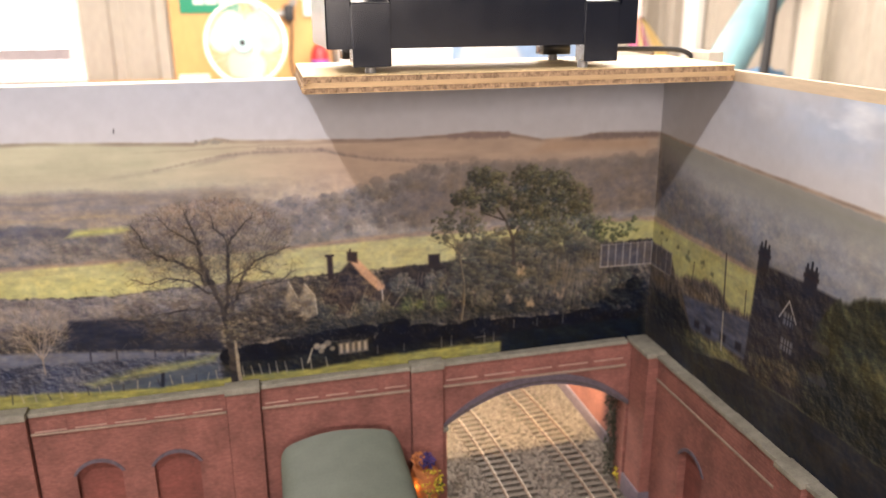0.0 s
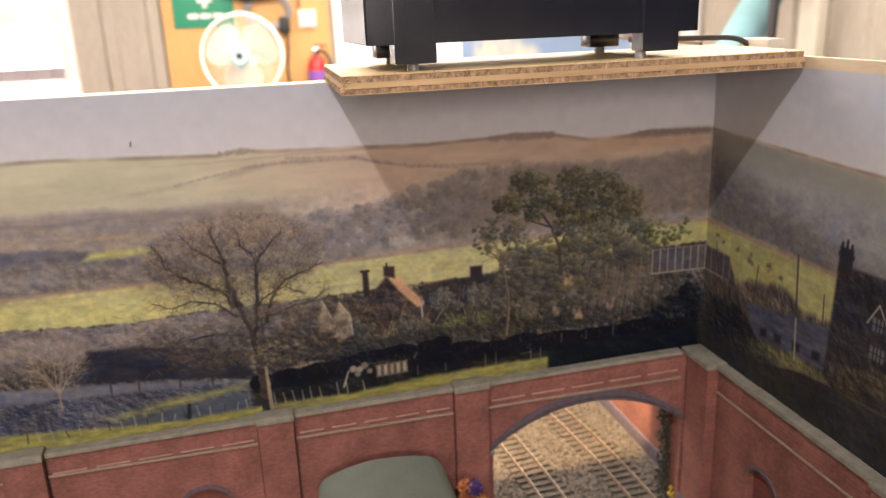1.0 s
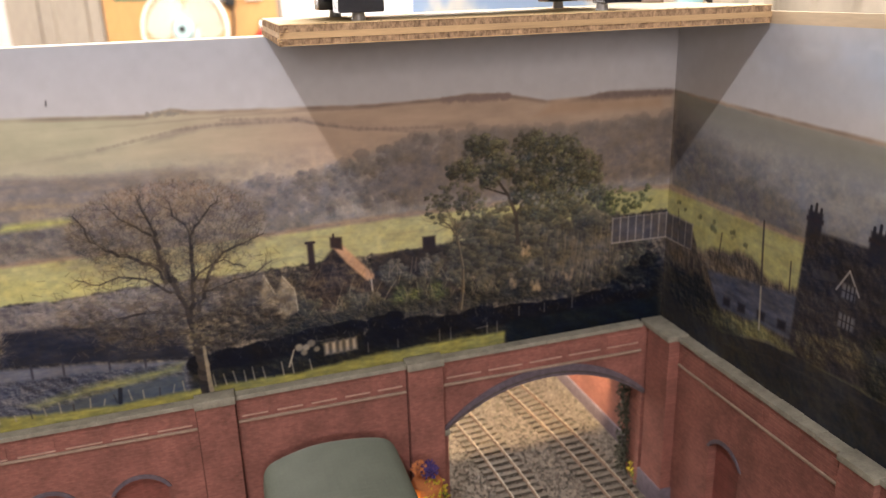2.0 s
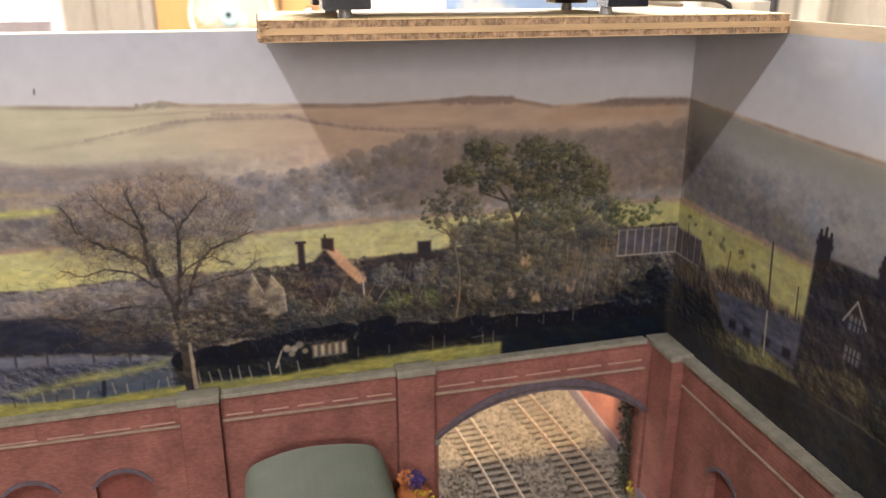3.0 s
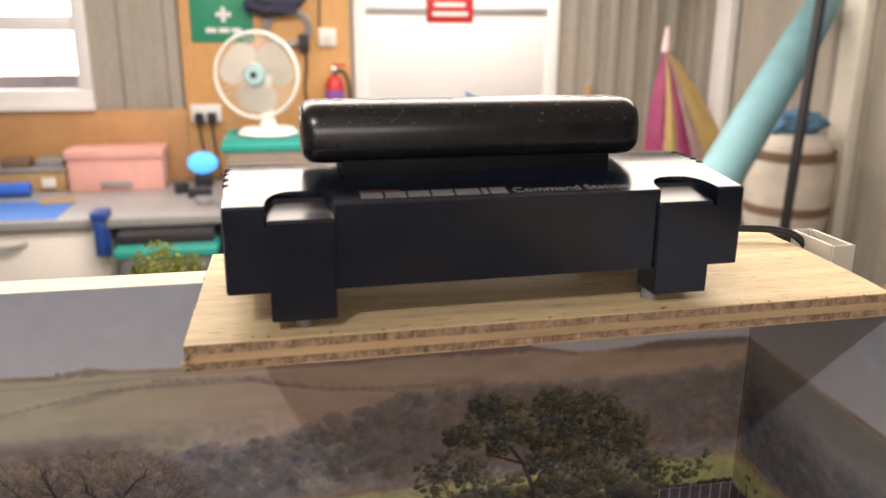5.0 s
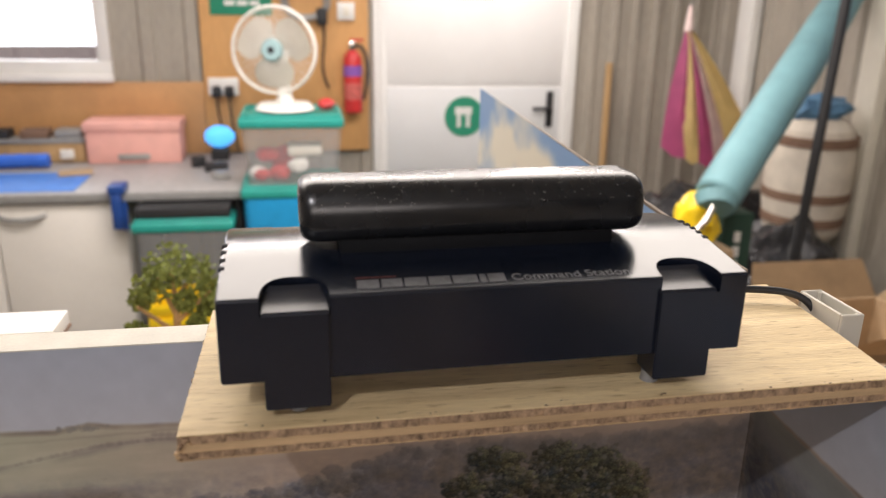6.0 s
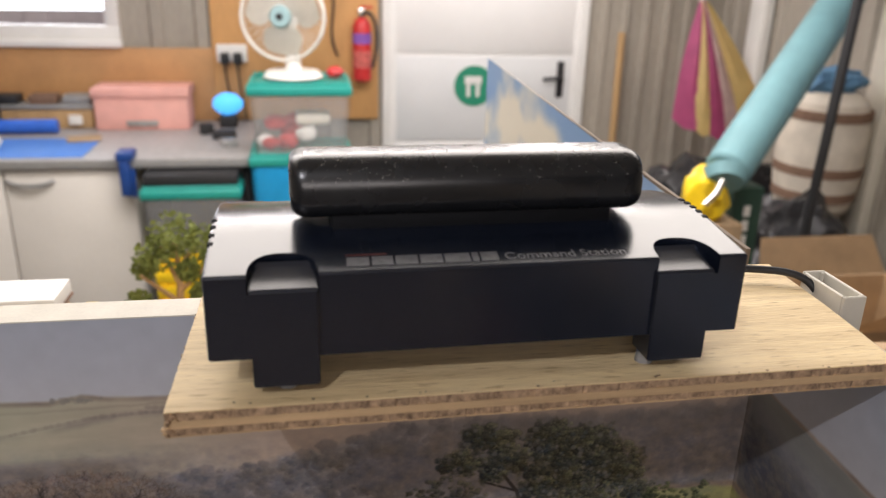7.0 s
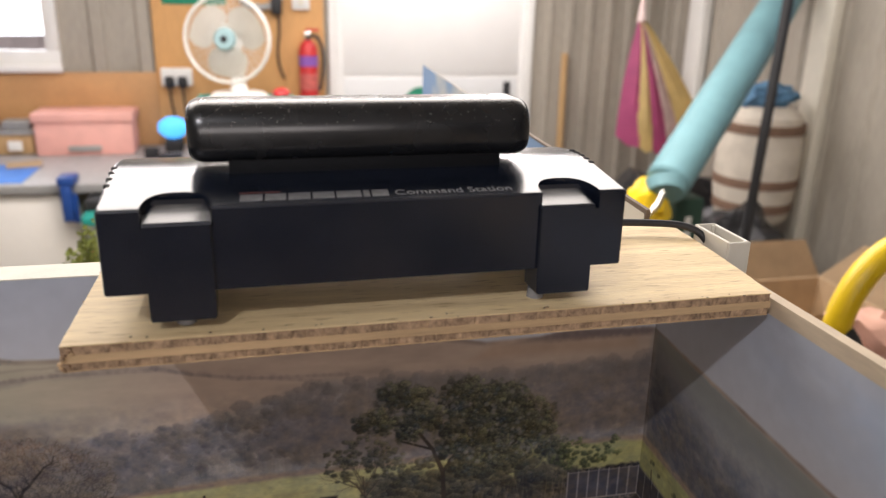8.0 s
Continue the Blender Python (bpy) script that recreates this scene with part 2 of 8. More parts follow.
M_SACK = mat("cream_canvas_sack", (0.60, 0.54, 0.45), 0.8, vary=0.12, scale=14, fine=200, bump=0.3)
M_BROWN = mat("brown_band", (0.20, 0.12, 0.08), 0.8, vary=0.15, bump=0.2)
M_CARDBOARD = mat("cardboard", (0.38, 0.265, 0.155), 0.8, vary=0.12, scale=20, fine=200, bump=0.15)
M_YTUB = mat("yellow_plastic", (0.80, 0.55, 0.01), 0.35, vary=0.06, bump=0.02)
M_PINKISH = mat("salmon_plastic", (0.62, 0.36, 0.28), 0.5, vary=0.15, scale=30, bump=0.1)
M_WOOD = mat("pale_wood_stick", (0.50, 0.32, 0.15), 0.6, vary=0.12, scale=30, stretch=(1, 1, 0.1))
M_BLUESIGN = mat("blue_sign_board", (0.02, 0.20, 0.55), 0.45, vary=0.05, bump=0.02)
M_GLOW = mat("blue_led_glow", (0.08, 0.45, 1.0), 0.5, vary=0.05, bump=0, emit=2.2)
M_PANE = mat_glass("window_glass")
M_FOLIAGE = mat("model_tree_foliage", (0.22, 0.26, 0.06), 0.9, vary=0.4, scale=200, fine=900, bump=0.6)
M_FENCEOUT = mat("pale_timber_fence", (0.78, 0.66, 0.63), 0.7, vary=0.1, scale=8, fine=90)

# short dark fissures along the grain of the plywood's face
pn, plk = M_PLYTOP.node_tree.nodes, M_PLYTOP.node_tree.links
fb = pn["Principled BSDF"]
ftc, fmp, fnz, frp, fmx = pn.new("ShaderNodeTexCoord"), pn.new("ShaderNodeMapping"), pn.new("ShaderNodeTexNoise"), pn.new("ShaderNodeValToRGB"), pn.new("ShaderNodeMix")
fmp.inputs["Scale"].default_value = (0.11, 1, 1)
fnz.inputs["Scale"].default_value, fnz.inputs["Detail"].default_value = 900, 2
frp.color_ramp.elements[0].position, frp.color_ramp.elements[1].position = 0.60, 0.72
frp.color_ramp.elements[0].color, frp.color_ramp.elements[1].color = (1, 1, 1, 1), (0.52, 0.42, 0.32, 1)
fmx.data_type, fmx.blend_type = "RGBA", "MULTIPLY"
fmx.inputs[0].default_value = 0.9
plk.new(ftc.outputs["Object"], fmp.inputs[0])
plk.new(fmp.outputs[0], fnz.inputs["Vector"])
plk.new(fnz.outputs[0], frp.inputs[0])
plk.new(fb.inputs["Base Color"].links[0].from_socket, fmx.inputs[6])
plk.new(frp.outputs[0], fmx.inputs[7])
plk.new(fmx.outputs[2], fb.inputs["Base Color"])

# ---- building helpers ----
ROOT = {}


def thing(name, base, label, category, group="", kind=""):
    ob = new(name)
    ob.empty_display_size = 0.02
    ob.location = base
    ROOT[ob] = Vector(base)
    return tagged(ob, label, category, group, kind)


def link(name, bm, material, base=(0, 0, 0), smooth=None):
    me = bpy.data.meshes.new(name)
    if base != (0, 0, 0):
        bmesh.ops.translate(bm, verts=bm.verts, vec=-Vector(base))
    bm.normal_update()
    bm.to_mesh(me)
    bm.free()
    for one in material if isinstance(material, (list, tuple)) else [material]:
        me.materials.append(one)
    ob = new(name, me)
    if smooth is not None:
        me.shade_smooth()
        me.set_sharp_from_angle(angle=radians(smooth))
    return ob


def part(name, bm, material, parent, label="", smooth=28):
    ob = link(name, bm, material, tuple(ROOT[parent]), smooth)
    ob.parent = parent
    ROOT[ob] = ROOT[parent]
    return tagged(ob, label)


def solo(name, bm, material, label, category, group="", kind="", smooth=28):
    """A thing of one mesh, its origin at the middle of its foot."""
    xs = [v.co for v in bm.verts]
    base = (sum(v.x for v in xs) / len(xs), sum(v.y for v in xs) / len(xs), min(v.z for v in xs))
    ob = link(name, bm, material, base, smooth)
    ob.location = base
    ROOT[ob] = Vector(base)
    return tagged(ob, label, category, group, kind)


def box(x0, x1, y0, y1, z0, z1, bevel=0.0, seg=2, bm=None, rot=0.0, mi=0):
    bm = bm or bmesh.new()
    m = Matrix.Translation(((x0 + x1) / 2, (y0 + y1) / 2, (z0 + z1) / 2)) @ Matrix.Rotation(radians(rot), 4, "Z") @ Matrix.Diagonal((x1 - x0, y1 - y0, z1 - z0, 1))
    made = bmesh.ops.create_cube(bm, size=1, matrix=m)["verts"]
    faces = {f for v in made for f in v.link_faces}
    for f in faces:
        f.material_index = mi
    if bevel:
        edges = list({e for v in made for e in v.link_edges})
        bmesh.ops.bevel(bm, geom=edges, offset=bevel, segments=seg, affect="EDGES", profile=0.5, material=-1)
    return bm


def cyl(a, b, r0, r1=None, n=24, bm=None, caps=True):
    bm = bm or bmesh.new()
    a, b = Vector(a), Vector(b)
    d = b - a
    m = Matrix.Translation((a + b) / 2) @ d.to_track_quat("Z", "Y").to_matrix().to_4x4()
    bmesh.ops.create_cone(bm, cap_ends=caps, segments=n, radius1=r0, radius2=r0 if r1 is None else r1, depth=d.length, matrix=m)
    return bm


def ball(c, r, sub=2, bm=None, squash=(1, 1, 1), rough=0.0, seed=0):
    bm = bm or bmesh.new()
    made = bmesh.ops.create_icosphere(bm, subdivisions=sub, radius=1, matrix=Matrix.Identity(4))["verts"]
    for v in made:
        k = r * (1 + rough * noise.noise(v.co * 2.3 + Vector((seed * 7.1, seed, 0))))
        v.co = Vector(c) + Vector((v.co.x * k * squash[0], v.co.y * k * squash[1], v.co.z * k * squash[2]))
    return bm


def prism(pts, axis, a, b, bm=None, mi=0):
    """An outline in two coordinates, drawn out along the third from a to b."""
    bm = bm or bmesh.new()

    def at(p, w):
        return {"x": (w, p[0], p[1]), "y": (p[0], w, p[1]), "z": (p[0], p[1], w)}[axis]

    lo, hi = [bm.verts.new(at(p, a)) for p in pts], [bm.verts.new(at(p, b)) for p in pts]
    fs = [bm.faces.new(lo), bm.faces.new(hi[::-1])]
    for i in range(len(pts)):
        j = (i + 1) % len(pts)
        fs.append(bm.faces.new((lo[i], hi[i], hi[j], lo[j])))
    for f in fs:
        f.material_index = mi
    bmesh.ops.recalc_face_normals(bm, faces=fs)
    return bm


def tube(points, r, n=10, bm=None, closed=False):
    """A round bar along a line of points."""
    n = max(n, 14) if not isinstance(r, float) or r > 0.0015 else n
    bm = bm or bmesh.new()
    pts = [Vector(p) for p in points]
    rings = []
    up = Vector((0.13, 0.21, 0.97)).normalized()
    for i, p in enumerate(pts):
        d = pts[(i + 1) % len(pts)] - pts[i - 1] if closed else pts[min(i + 1, len(pts) - 1)] - pts[max(i - 1, 0)]
        d.normalize()
        s = d.cross(up).normalized()
        t = s.cross(d)
        rr = r[i] if isinstance(r, (list, tuple)) else r
        rings.append([bm.verts.new(p + rr * (math.cos(2 * math.pi * k / n) * s + math.sin(2 * math.pi * k / n) * t)) for k in range(n)])
    for i in range(len(rings) if closed else len(rings) - 1):
        a, b = rings[i], rings[(i + 1) % len(rings)]
        for k in range(n):
            bm.faces.new((a[k], a[(k + 1) % n], b[(k + 1) % n], b[k]))
    if not closed:
        bm.faces.new(rings[0][::-1])
        bm.faces.new(rings[-1])
    bmesh.ops.recalc_face_normals(bm, faces=bm.faces)
    return bm


def bezier(p, n=16):
    a, b, c, d = [Vector(q) for q in p]
    return [(1 - t) ** 3 * a + 3 * (1 - t) ** 2 * t * b + 3 * (1 - t) * t * t * c + t**3 * d for t in (i / n for i in range(n + 1))]

# ---- the printed landscape ----
# The sheet is laid out flat: u runs along the rear board (u = x) and on round the corner along the side board.
YB, XS = 0.5046, 0.2705
PITCH, U0, U1, Z0, Z1 = 0.00036, -0.21, 0.56, 1.412, 1.6132
NU, NZ = int((U1 - U0) / PITCH) + 1, int((Z1 - Z0) / PITCH) + 1
ug, zg = np.linspace(U0, U1, NU), np.linspace(Z0, Z1, NZ)
UU, ZZ = np.meshgrid(ug, zg)
rng = np.random.RandomState(7)


def vnoise(cell_u, cell_z, octaves=3, shape=None):
    """Smooth noise from 0 to 1; cells in metres."""
    nz, nu = shape or (NZ, NU)
    out, amp, total = np.zeros((nz, nu)), 1.0, 0.0
    for _ in range(octaves):
        ca, cb = max(2, int(nz * PITCH / cell_z) + 3), max(2, int(nu * PITCH / cell_u) + 3)
        g = rng.rand(ca, cb)
        a, b = np.linspace(0, ca - 1.001, nz), np.linspace(0, cb - 1.001, nu)
        i, j = a.astype(int), b.astype(int)
        fa, fb = a - i, b - j
        fa, fb = (fa * fa * (3 - 2 * fa))[:, None], (fb * fb * (3 - 2 * fb))[None]
        i2, j2 = np.minimum(i + 1, ca - 1), np.minimum(j + 1, cb - 1)
        top = g[i][:, j] * (1 - fb) + g[i][:, j2] * fb
        low = g[i2][:, j] * (1 - fb) + g[i2][:, j2] * fb
        out += amp * (top * (1 - fa) + low * fa)
        total += amp
        amp, cell_u, cell_z = amp * 0.55, cell_u / 2.1, cell_z / 2.1
    return out / total


def step(d, soft=0.0006):
    return np.clip(d / soft * 0.5 + 0.5, 0, 1)


INK = np.zeros((NZ, NU, 3))


def lay(mask, colour):
    c = np.asarray(colour, float)
    c = c[None, None] if c.ndim == 1 else c
    INK[:] = INK * (1 - mask[..., None]) + c * mask[..., None]


def tone(base, other, n):
    return np.asarray(base)[None, None] * (1 - n[..., None]) + np.asarray(other)[None, None] * n[..., None]


def edge(pts, rough=0.0, cell=0.004):
    xs, zs = zip(*pts)
    line = np.interp(ug, xs, zs)
    if rough:
        line = line + rough * (vnoise(cell, 1, 3, (3, NU))[1] - 0.5) * 2
    return line


def below(pts, rough=0.0, cell=0.004, soft=0.0008):
    return step(edge(pts, rough, cell)[None] - ZZ, soft)


def poly(pts, soft=0.0007):
    """Inside of a convex outline."""
    pts = [np.array(p) for p in pts]
    area = sum(a[0] * b[1] - b[0] * a[1] for a, b in zip(pts, pts[1:] + pts[:1]))
    m = np.ones_like(UU)
    for a, b in zip(pts, pts[1:] + pts[:1]):
        d = (b - a) / np.linalg.norm(b - a)
        m = np.minimum(m, step(((ZZ - a[1]) * d[0] - (UU - a[0]) * d[1]) * np.sign(area), soft))
    return m


def window(ua, ub, za, zb):
    i0, i1 = max(0, int((za - Z0) / PITCH) - 1), min(NZ, int((zb - Z0) / PITCH) + 3)
    j0, j1 = max(0, int((ua - U0) / PITCH) - 1), min(NU, int((ub - U0) / PITCH) + 3)
    return slice(i0, max(i0, i1)), slice(j0, max(j0, j1))


def stroke(a, b, w0, w1, colour, alpha=1.0):
    w = max(w0, w1) + PITCH
    s = window(min(a[0], b[0]) - w, max(a[0], b[0]) + w, min(a[1], b[1]) - w, max(a[1], b[1]) + w)
    u, z = UU[s], ZZ[s]
    if not u.size:
        return
    dx, dz = b[0] - a[0], b[1] - a[1]
    t = np.clip(((u - a[0]) * dx + (z - a[1]) * dz) / (dx * dx + dz * dz + 1e-12), 0, 1)
    d = np.hypot(u - a[0] - t * dx, z - a[1] - t * dz)
    half = 0.5 * (w0 + (w1 - w0) * t)
    m = (np.clip((half + 0.5 * PITCH - d) / PITCH, 0, 1) * alpha * np.minimum(1, 2 * half / PITCH + 0.25))[..., None]
    INK[s] = INK[s] * (1 - m) + np.asarray(colour) * m


def dab(u0, z0, r, colour, alpha=0.8, flat=1.0):
    s = window(u0 - r, u0 + r, z0 - r, z0 + r)
    u, z = UU[s], ZZ[s]
    if not u.size:
        return
    d = np.hypot(u - u0, (z - z0) / flat) / r
    m = (np.clip((1 - d) * 2.2, 0, 1) * alpha)[..., None]
    INK[s] = INK[s] * (1 - m) + np.asarray(colour) * m


def dome(u0, z0, ru, rz, colour, alpha=0.8, streak=0.5):
    """One round-headed tree of the photograph, with upright twigs."""
    s = window(u0 - ru, u0 + ru, z0 - rz, z0 + rz)
    u, z = UU[s], ZZ[s]
    if not u.size:
        return
    du, dz = (u - u0) / ru, (z - z0) / rz
    wob = 0.16 * np.sin(du * 5 + u0 * 900) + 0.12 * np.sin(dz * 6 + u0 * 500 + du * 3) + rng.normal(0, 0.12, u.shape)
    m = np.clip((1 - np.hypot(du, np.maximum(dz, 0) + np.minimum(dz, 0) * 0.55) + wob) * 2.0, 0, 1) * alpha * np.clip(1.25 + dz * 0.9, 0, 1)
    tw = np.repeat(rng.normal(0, 1, (1, u.shape[1])), u.shape[0], 0) * 0.6 + rng.normal(0, 0.6, u.shape)
    tw = (tw + np.roll(tw, 1, 0) + np.roll(tw, 2, 0) + np.roll(tw, 1, 1)) / 3
    shade = 1 + 0.20 * dz + 0.12 * du + streak * 0.15 * tw
    c = np.asarray(colour)[None, None] * shade[..., None]
    m = m[..., None]
    INK[s] = INK[s] * (1 - m) + c * m


def clump(ua, ub, za, zb, count, r, dark, light, alpha=0.7, keep=None):
    """A thicket: many dabs between two tones."""
    for _ in range(count):
        u0, z0 = rng.uniform(ua, ub), rng.uniform(za, zb)
        if keep and not keep(u0, z0):
            continue
        k = rng.rand() ** 1.6
        c = np.asarray(dark) * (1 - k) + np.asarray(light) * k
        rr = r * rng.uniform(0.5, 1.3)
        dab(u0, z0, rr, c, alpha * rng.uniform(0.5, 1))


def branch(u0, z0, ang, length, width, colour, depth, spread=0.5, lift=0.12):
    n = 4
    for i in range(n):
        ang += rng.uniform(-0.16, 0.16) + lift * math.sin(math.pi / 2 - ang) * 0.2
        u1, z1 = u0 + math.cos(ang) * length / n, z0 + math.sin(ang) * length / n
        w0, w1 = width * (1 - 0.12 * i), width * (1 - 0.12 * (i + 1))
        c = np.asarray(colour) * rng.uniform(0.85, 1.15)
        stroke((u0, z0), (u1, z1), w0, w1, c, (0.30, 0.42, 0.7, 0.85, 0.9)[min(depth, 4)])
        u0, z0 = u1, z1
        if depth > 0 and i > 0:
            side = rng.choice((-1, 1))
            branch(u0, z0, ang + side * rng.uniform(0.35, 0.85) * (spread / 0.5), length * rng.uniform(0.45, 0.68), width * 0.5, colour, depth - 1, spread, lift)
    if depth > 0:
        for side in (-1, 1):
            branch(u0, z0, ang + side * rng.uniform(0.15, 0.5) * (spread / 0.5), length * rng.uniform(0.55, 0.75), width * 0.6, colour, depth - 1, spread, lift)


def clumps(blobs, r, dark, mid, light, per=1.0, ragged=0.6, alpha=0.95, speck=0.16, sky=0.0):
    """Foliage in rounded tufts, each lit from the upper right and shading its neighbour."""
    n = vnoise(r * 0.9, r * 0.7, 3) - 0.5
    near, tint = np.full_like(UU, -1.0), np.zeros_like(UU)
    for cu, cz, ru, rz in blobs:
        for _ in range(max(4, int(per * 1.6 * ru * rz / (r * r)))):
            a, d = rng.uniform(0, 6.283), rng.rand() ** 0.55
            tu, tz, rr = cu + math.cos(a) * d * ru, cz + math.sin(a) * d * rz, r * rng.uniform(0.5, 1.25)
            w = window(tu - 1.4 * rr, tu + 1.4 * rr, tz - 1.4 * rr, tz + 1.4 * rr)
            if not UU[w].size:
                continue
            du, dz = (UU[w] - tu) / rr, (ZZ[w] - tz) / rr
            q = 1 - du * du - dz * dz * 1.5 + 2 * ragged * n[w]
            front = q + rng.rand() * 0.9
            take = (q > sky) & (front > near[w])
            own = 0.36 + 0.16 * (tu - cu) / ru + 0.20 * (tz - cz) / rz + rng.uniform(-0.14, 0.14)
            tint[w] = np.where(take, own + 0.20 * du + 0.26 * dz, tint[w])
            near[w] = np.where(take, front, near[w])
    m = (near > 0).astype(float)
    m = (m + np.roll(m, 1, 0) + np.roll(m, -1, 0) + np.roll(m, 1, 1) + np.roll(m, -1, 1)) / 5
    v = tint + speck * 2 * (vnoise(r * 0.34, r * 0.3, 2) - 0.5) + rng.normal(0, 0.05, UU.shape)
    v = np.clip(v, 0, 1)
    a, b = np.clip(v * 2, 0, 1)[..., None], np.clip(v * 2 - 1, 0, 1)[..., None]
    c = np.asarray(dark) * (1 - a) + np.asarray(mid) * a
    lay(m * alpha, c * (1 - b) + np.asarray(light) * b)


# sky
sky_t = np.clip((ZZ - 1.565) / 0.05, 0, 1)
INK[:] = tone((0.775, 0.745, 0.725), (0.675, 0.675, 0.69), sky_t * (0.75 + 0.25 * vnoise(0.08, 0.03)))
far = np.clip((UU - 0.33) / 0.12, 0, 1) * np.clip((ZZ - 1.575) / 0.02, 0, 1)
lay(far * np.clip(vnoise(0.05, 0.02, 4) * 2.4 - 0.75, 0, 1) * 0.7, (0.60, 0.67, 0.76))
lay(far * np.clip(vnoise(0.04, 0.012, 4) * 3 - 1.6, 0, 1), (0.88, 0.87, 0.85))

# far down with its fields
skyline = [(-0.21, 1.5815), (-0.117, 1.5823), (-0.03, 1.5785), (-0.018, 1.5808), (-0.008, 1.5792), (0.02, 1.578), (0.0866, 1.5759), (0.125, 1.5768), (0.1402, 1.5782), (0.16, 1.5768), (0.1864, 1.5716), (0.212, 1.572), (0.2275, 1.5738), (0.27, 1.5722), (0.3587, 1.5693), (0.4745, 1.5663), (0.56, 1.562)]
hill = below(skyline, 0.0004, 0.006)
left = np.clip((0.06 - UU) / 0.12, 0, 1)
hcol = tone((0.72, 0.615, 0.525), (0.71, 0.68, 0.56), left)
hcol = hcol * (0.93 + 0.14 * vnoise(0.03, 0.006, 3))[..., None]
lay(hill, hcol)
haze = np.clip((1.567 - ZZ) / 0.02, 0, 1) * np.clip((0.02 - UU) / 0.1, 0, 1)
lay(hill * haze * 0.55, (0.70, 0.64, 0.54))
lay(below(skyline, 0.0004, 0.006) * step(ZZ - edge(skyline)[None] + 0.0016, 0.001) * np.clip(vnoise(0.02, 0.01) * 1.6 - 0.3, 0, 1), (0.50, 0.43, 0.39))
hedge = edge([(-0.21, 1.556), (-0.0913, 1.5587), (-0.0413, 1.5636), (-0.002, 1.5709), (0.0437, 1.571), (0.0944, 1.5625), (0.124, 1.5612), (0.13, 1.5612)], 0.0005, 0.004)[None]
lay(np.clip(1 - np.abs(ZZ - hedge) / 0.0026, 0, 1) * np.clip(vnoise(0.02, 0.05) * 1.2 - 0.35, 0.04, 0.42) * step(0.135 - UU, 0.01) * step(UU + 0.09, 0.06), (0.47, 0.42, 0.40))
hedge2 = edge([(-0.04, 1.574), (0.02, 1.5755), (0.08, 1.5745), (0.13, 1.5765)], 0.0004)[None]
lay(np.clip(1 - np.abs(ZZ - hedge2) / 0.0010, 0, 1) * 0.25 * step(0.15 - UU, 0.02) * step(UU + 0.05, 0.03), (0.50, 0.44, 0.41))
for line in ([(-0.054, 1.563), (-0.015, 1.570), (0.006, 1.5712), (0.044, 1.5702), (0.077, 1.563), (0.124, 1.561)], [(0.006, 1.5735), (0.044, 1.5712), (0.058, 1.5668), (0.112, 1.5590)]):
    for a, b in zip(line, line[1:]):
        stroke(a, b, 0.0014, 0.0017, (0.52, 0.46, 0.43), 0.22)
        for t in np.linspace(0, 1, 14):
            dab(a[0] + (b[0] - a[0]) * t + rng.normal(0, 0.001), a[1] + (b[1] - a[1]) * t + 0.0003, rng.uniform(0.0008, 0.0016), (0.48, 0.42, 0.39), 0.16)
dab(0.0440, 1.5712, 0.0028, (0.47, 0.41, 0.39), 0.4, 0.6)
clump(0.124, 0.164, 1.5742, 1.5765, 160, 0.0019, (0.53, 0.45, 0.42), (0.58, 0.49, 0.45), 0.35)
lay(poly([(0.208, 1.5700), (0.228, 1.5738), (0.262, 1.5734), (0.271, 1.5722), (0.271, 1.5692), (0.225, 1.5695)], 0.0016) * 0.6, (0.47, 0.405, 0.38))
clump(0.215, 0.268, 1.5695, 1.5728, 200, 0.0018, (0.45, 0.385, 0.36), (0.52, 0.45, 0.42), 0.2)
clump(-0.030, -0.010, 1.578, 1.5797, 30, 0.0013, (0.52, 0.49, 0.45), (0.58, 0.54, 0.48), 0.5)
stroke((0.1875, 1.5705), (0.1745, 1.556), 0.0007, 0.0011, (0.72, 0.62, 0.53), 0.6)
lay(poly([(0.19, 1.5705), (0.262, 1.5685), (0.262, 1.5625), (0.18, 1.563)], 0.002) * 0.45, (0.69, 0.55, 0.43))
# wooded slope on the side sheet
sidehill = step(UU - 0.272, 0.004) * below([(0.27, 1.5722), (0.3, 1.5695), (0.3587, 1.5675), (0.4745, 1.564), (0.56, 1.56)], 0.0005)
lay(sidehill, tone((0.565, 0.55, 0.54), (0.63, 0.60, 0.56), np.clip(vnoise(0.05, 0.01) * 2 - 0.5, 0, 1)))
lay(sidehill * step(edge([(0.27, 1.571), (0.3, 1.5695), (0.56, 1.560)])[None] - ZZ, 0.004) * step(ZZ - edge([(0.27, 1.566), (0.35, 1.562), (0.56, 1.553)])[None], 0.012) * 0.7, (0.50, 0.49, 0.40))
lay(sidehill * step(edge([(0.27, 1.556), (0.32, 1.549), (0.42, 1.542), (0.56, 1.535)], 0.003, 0.02)[None] - ZZ, 0.02) * 0.6, tone((0.47, 0.47, 0.50), (0.54, 0.535, 0.55), vnoise(0.03, 0.012)))
lay(sidehill * step(edge([(0.27, 1.559), (0.2933, 1.552), (0.3309, 1.540), (0.385, 1.527), (0.42, 1.521), (0.56, 1.510)], 0.002, 0.012)[None] - ZZ, 0.012) * 0.85, tone((0.37, 0.345, 0.335), (0.46, 0.43, 0.41), vnoise(0.008, 0.008, 4)))
SLOPE = []
for _ in range(60):
    t = rng.rand()
    SLOPE.append((0.277 + 0.13 * t, 1.548 - 0.030 * t - 0.028 * rng.rand() * (1 - 0.6 * t), rng.uniform(0.005, 0.012), rng.uniform(0.004, 0.007)))
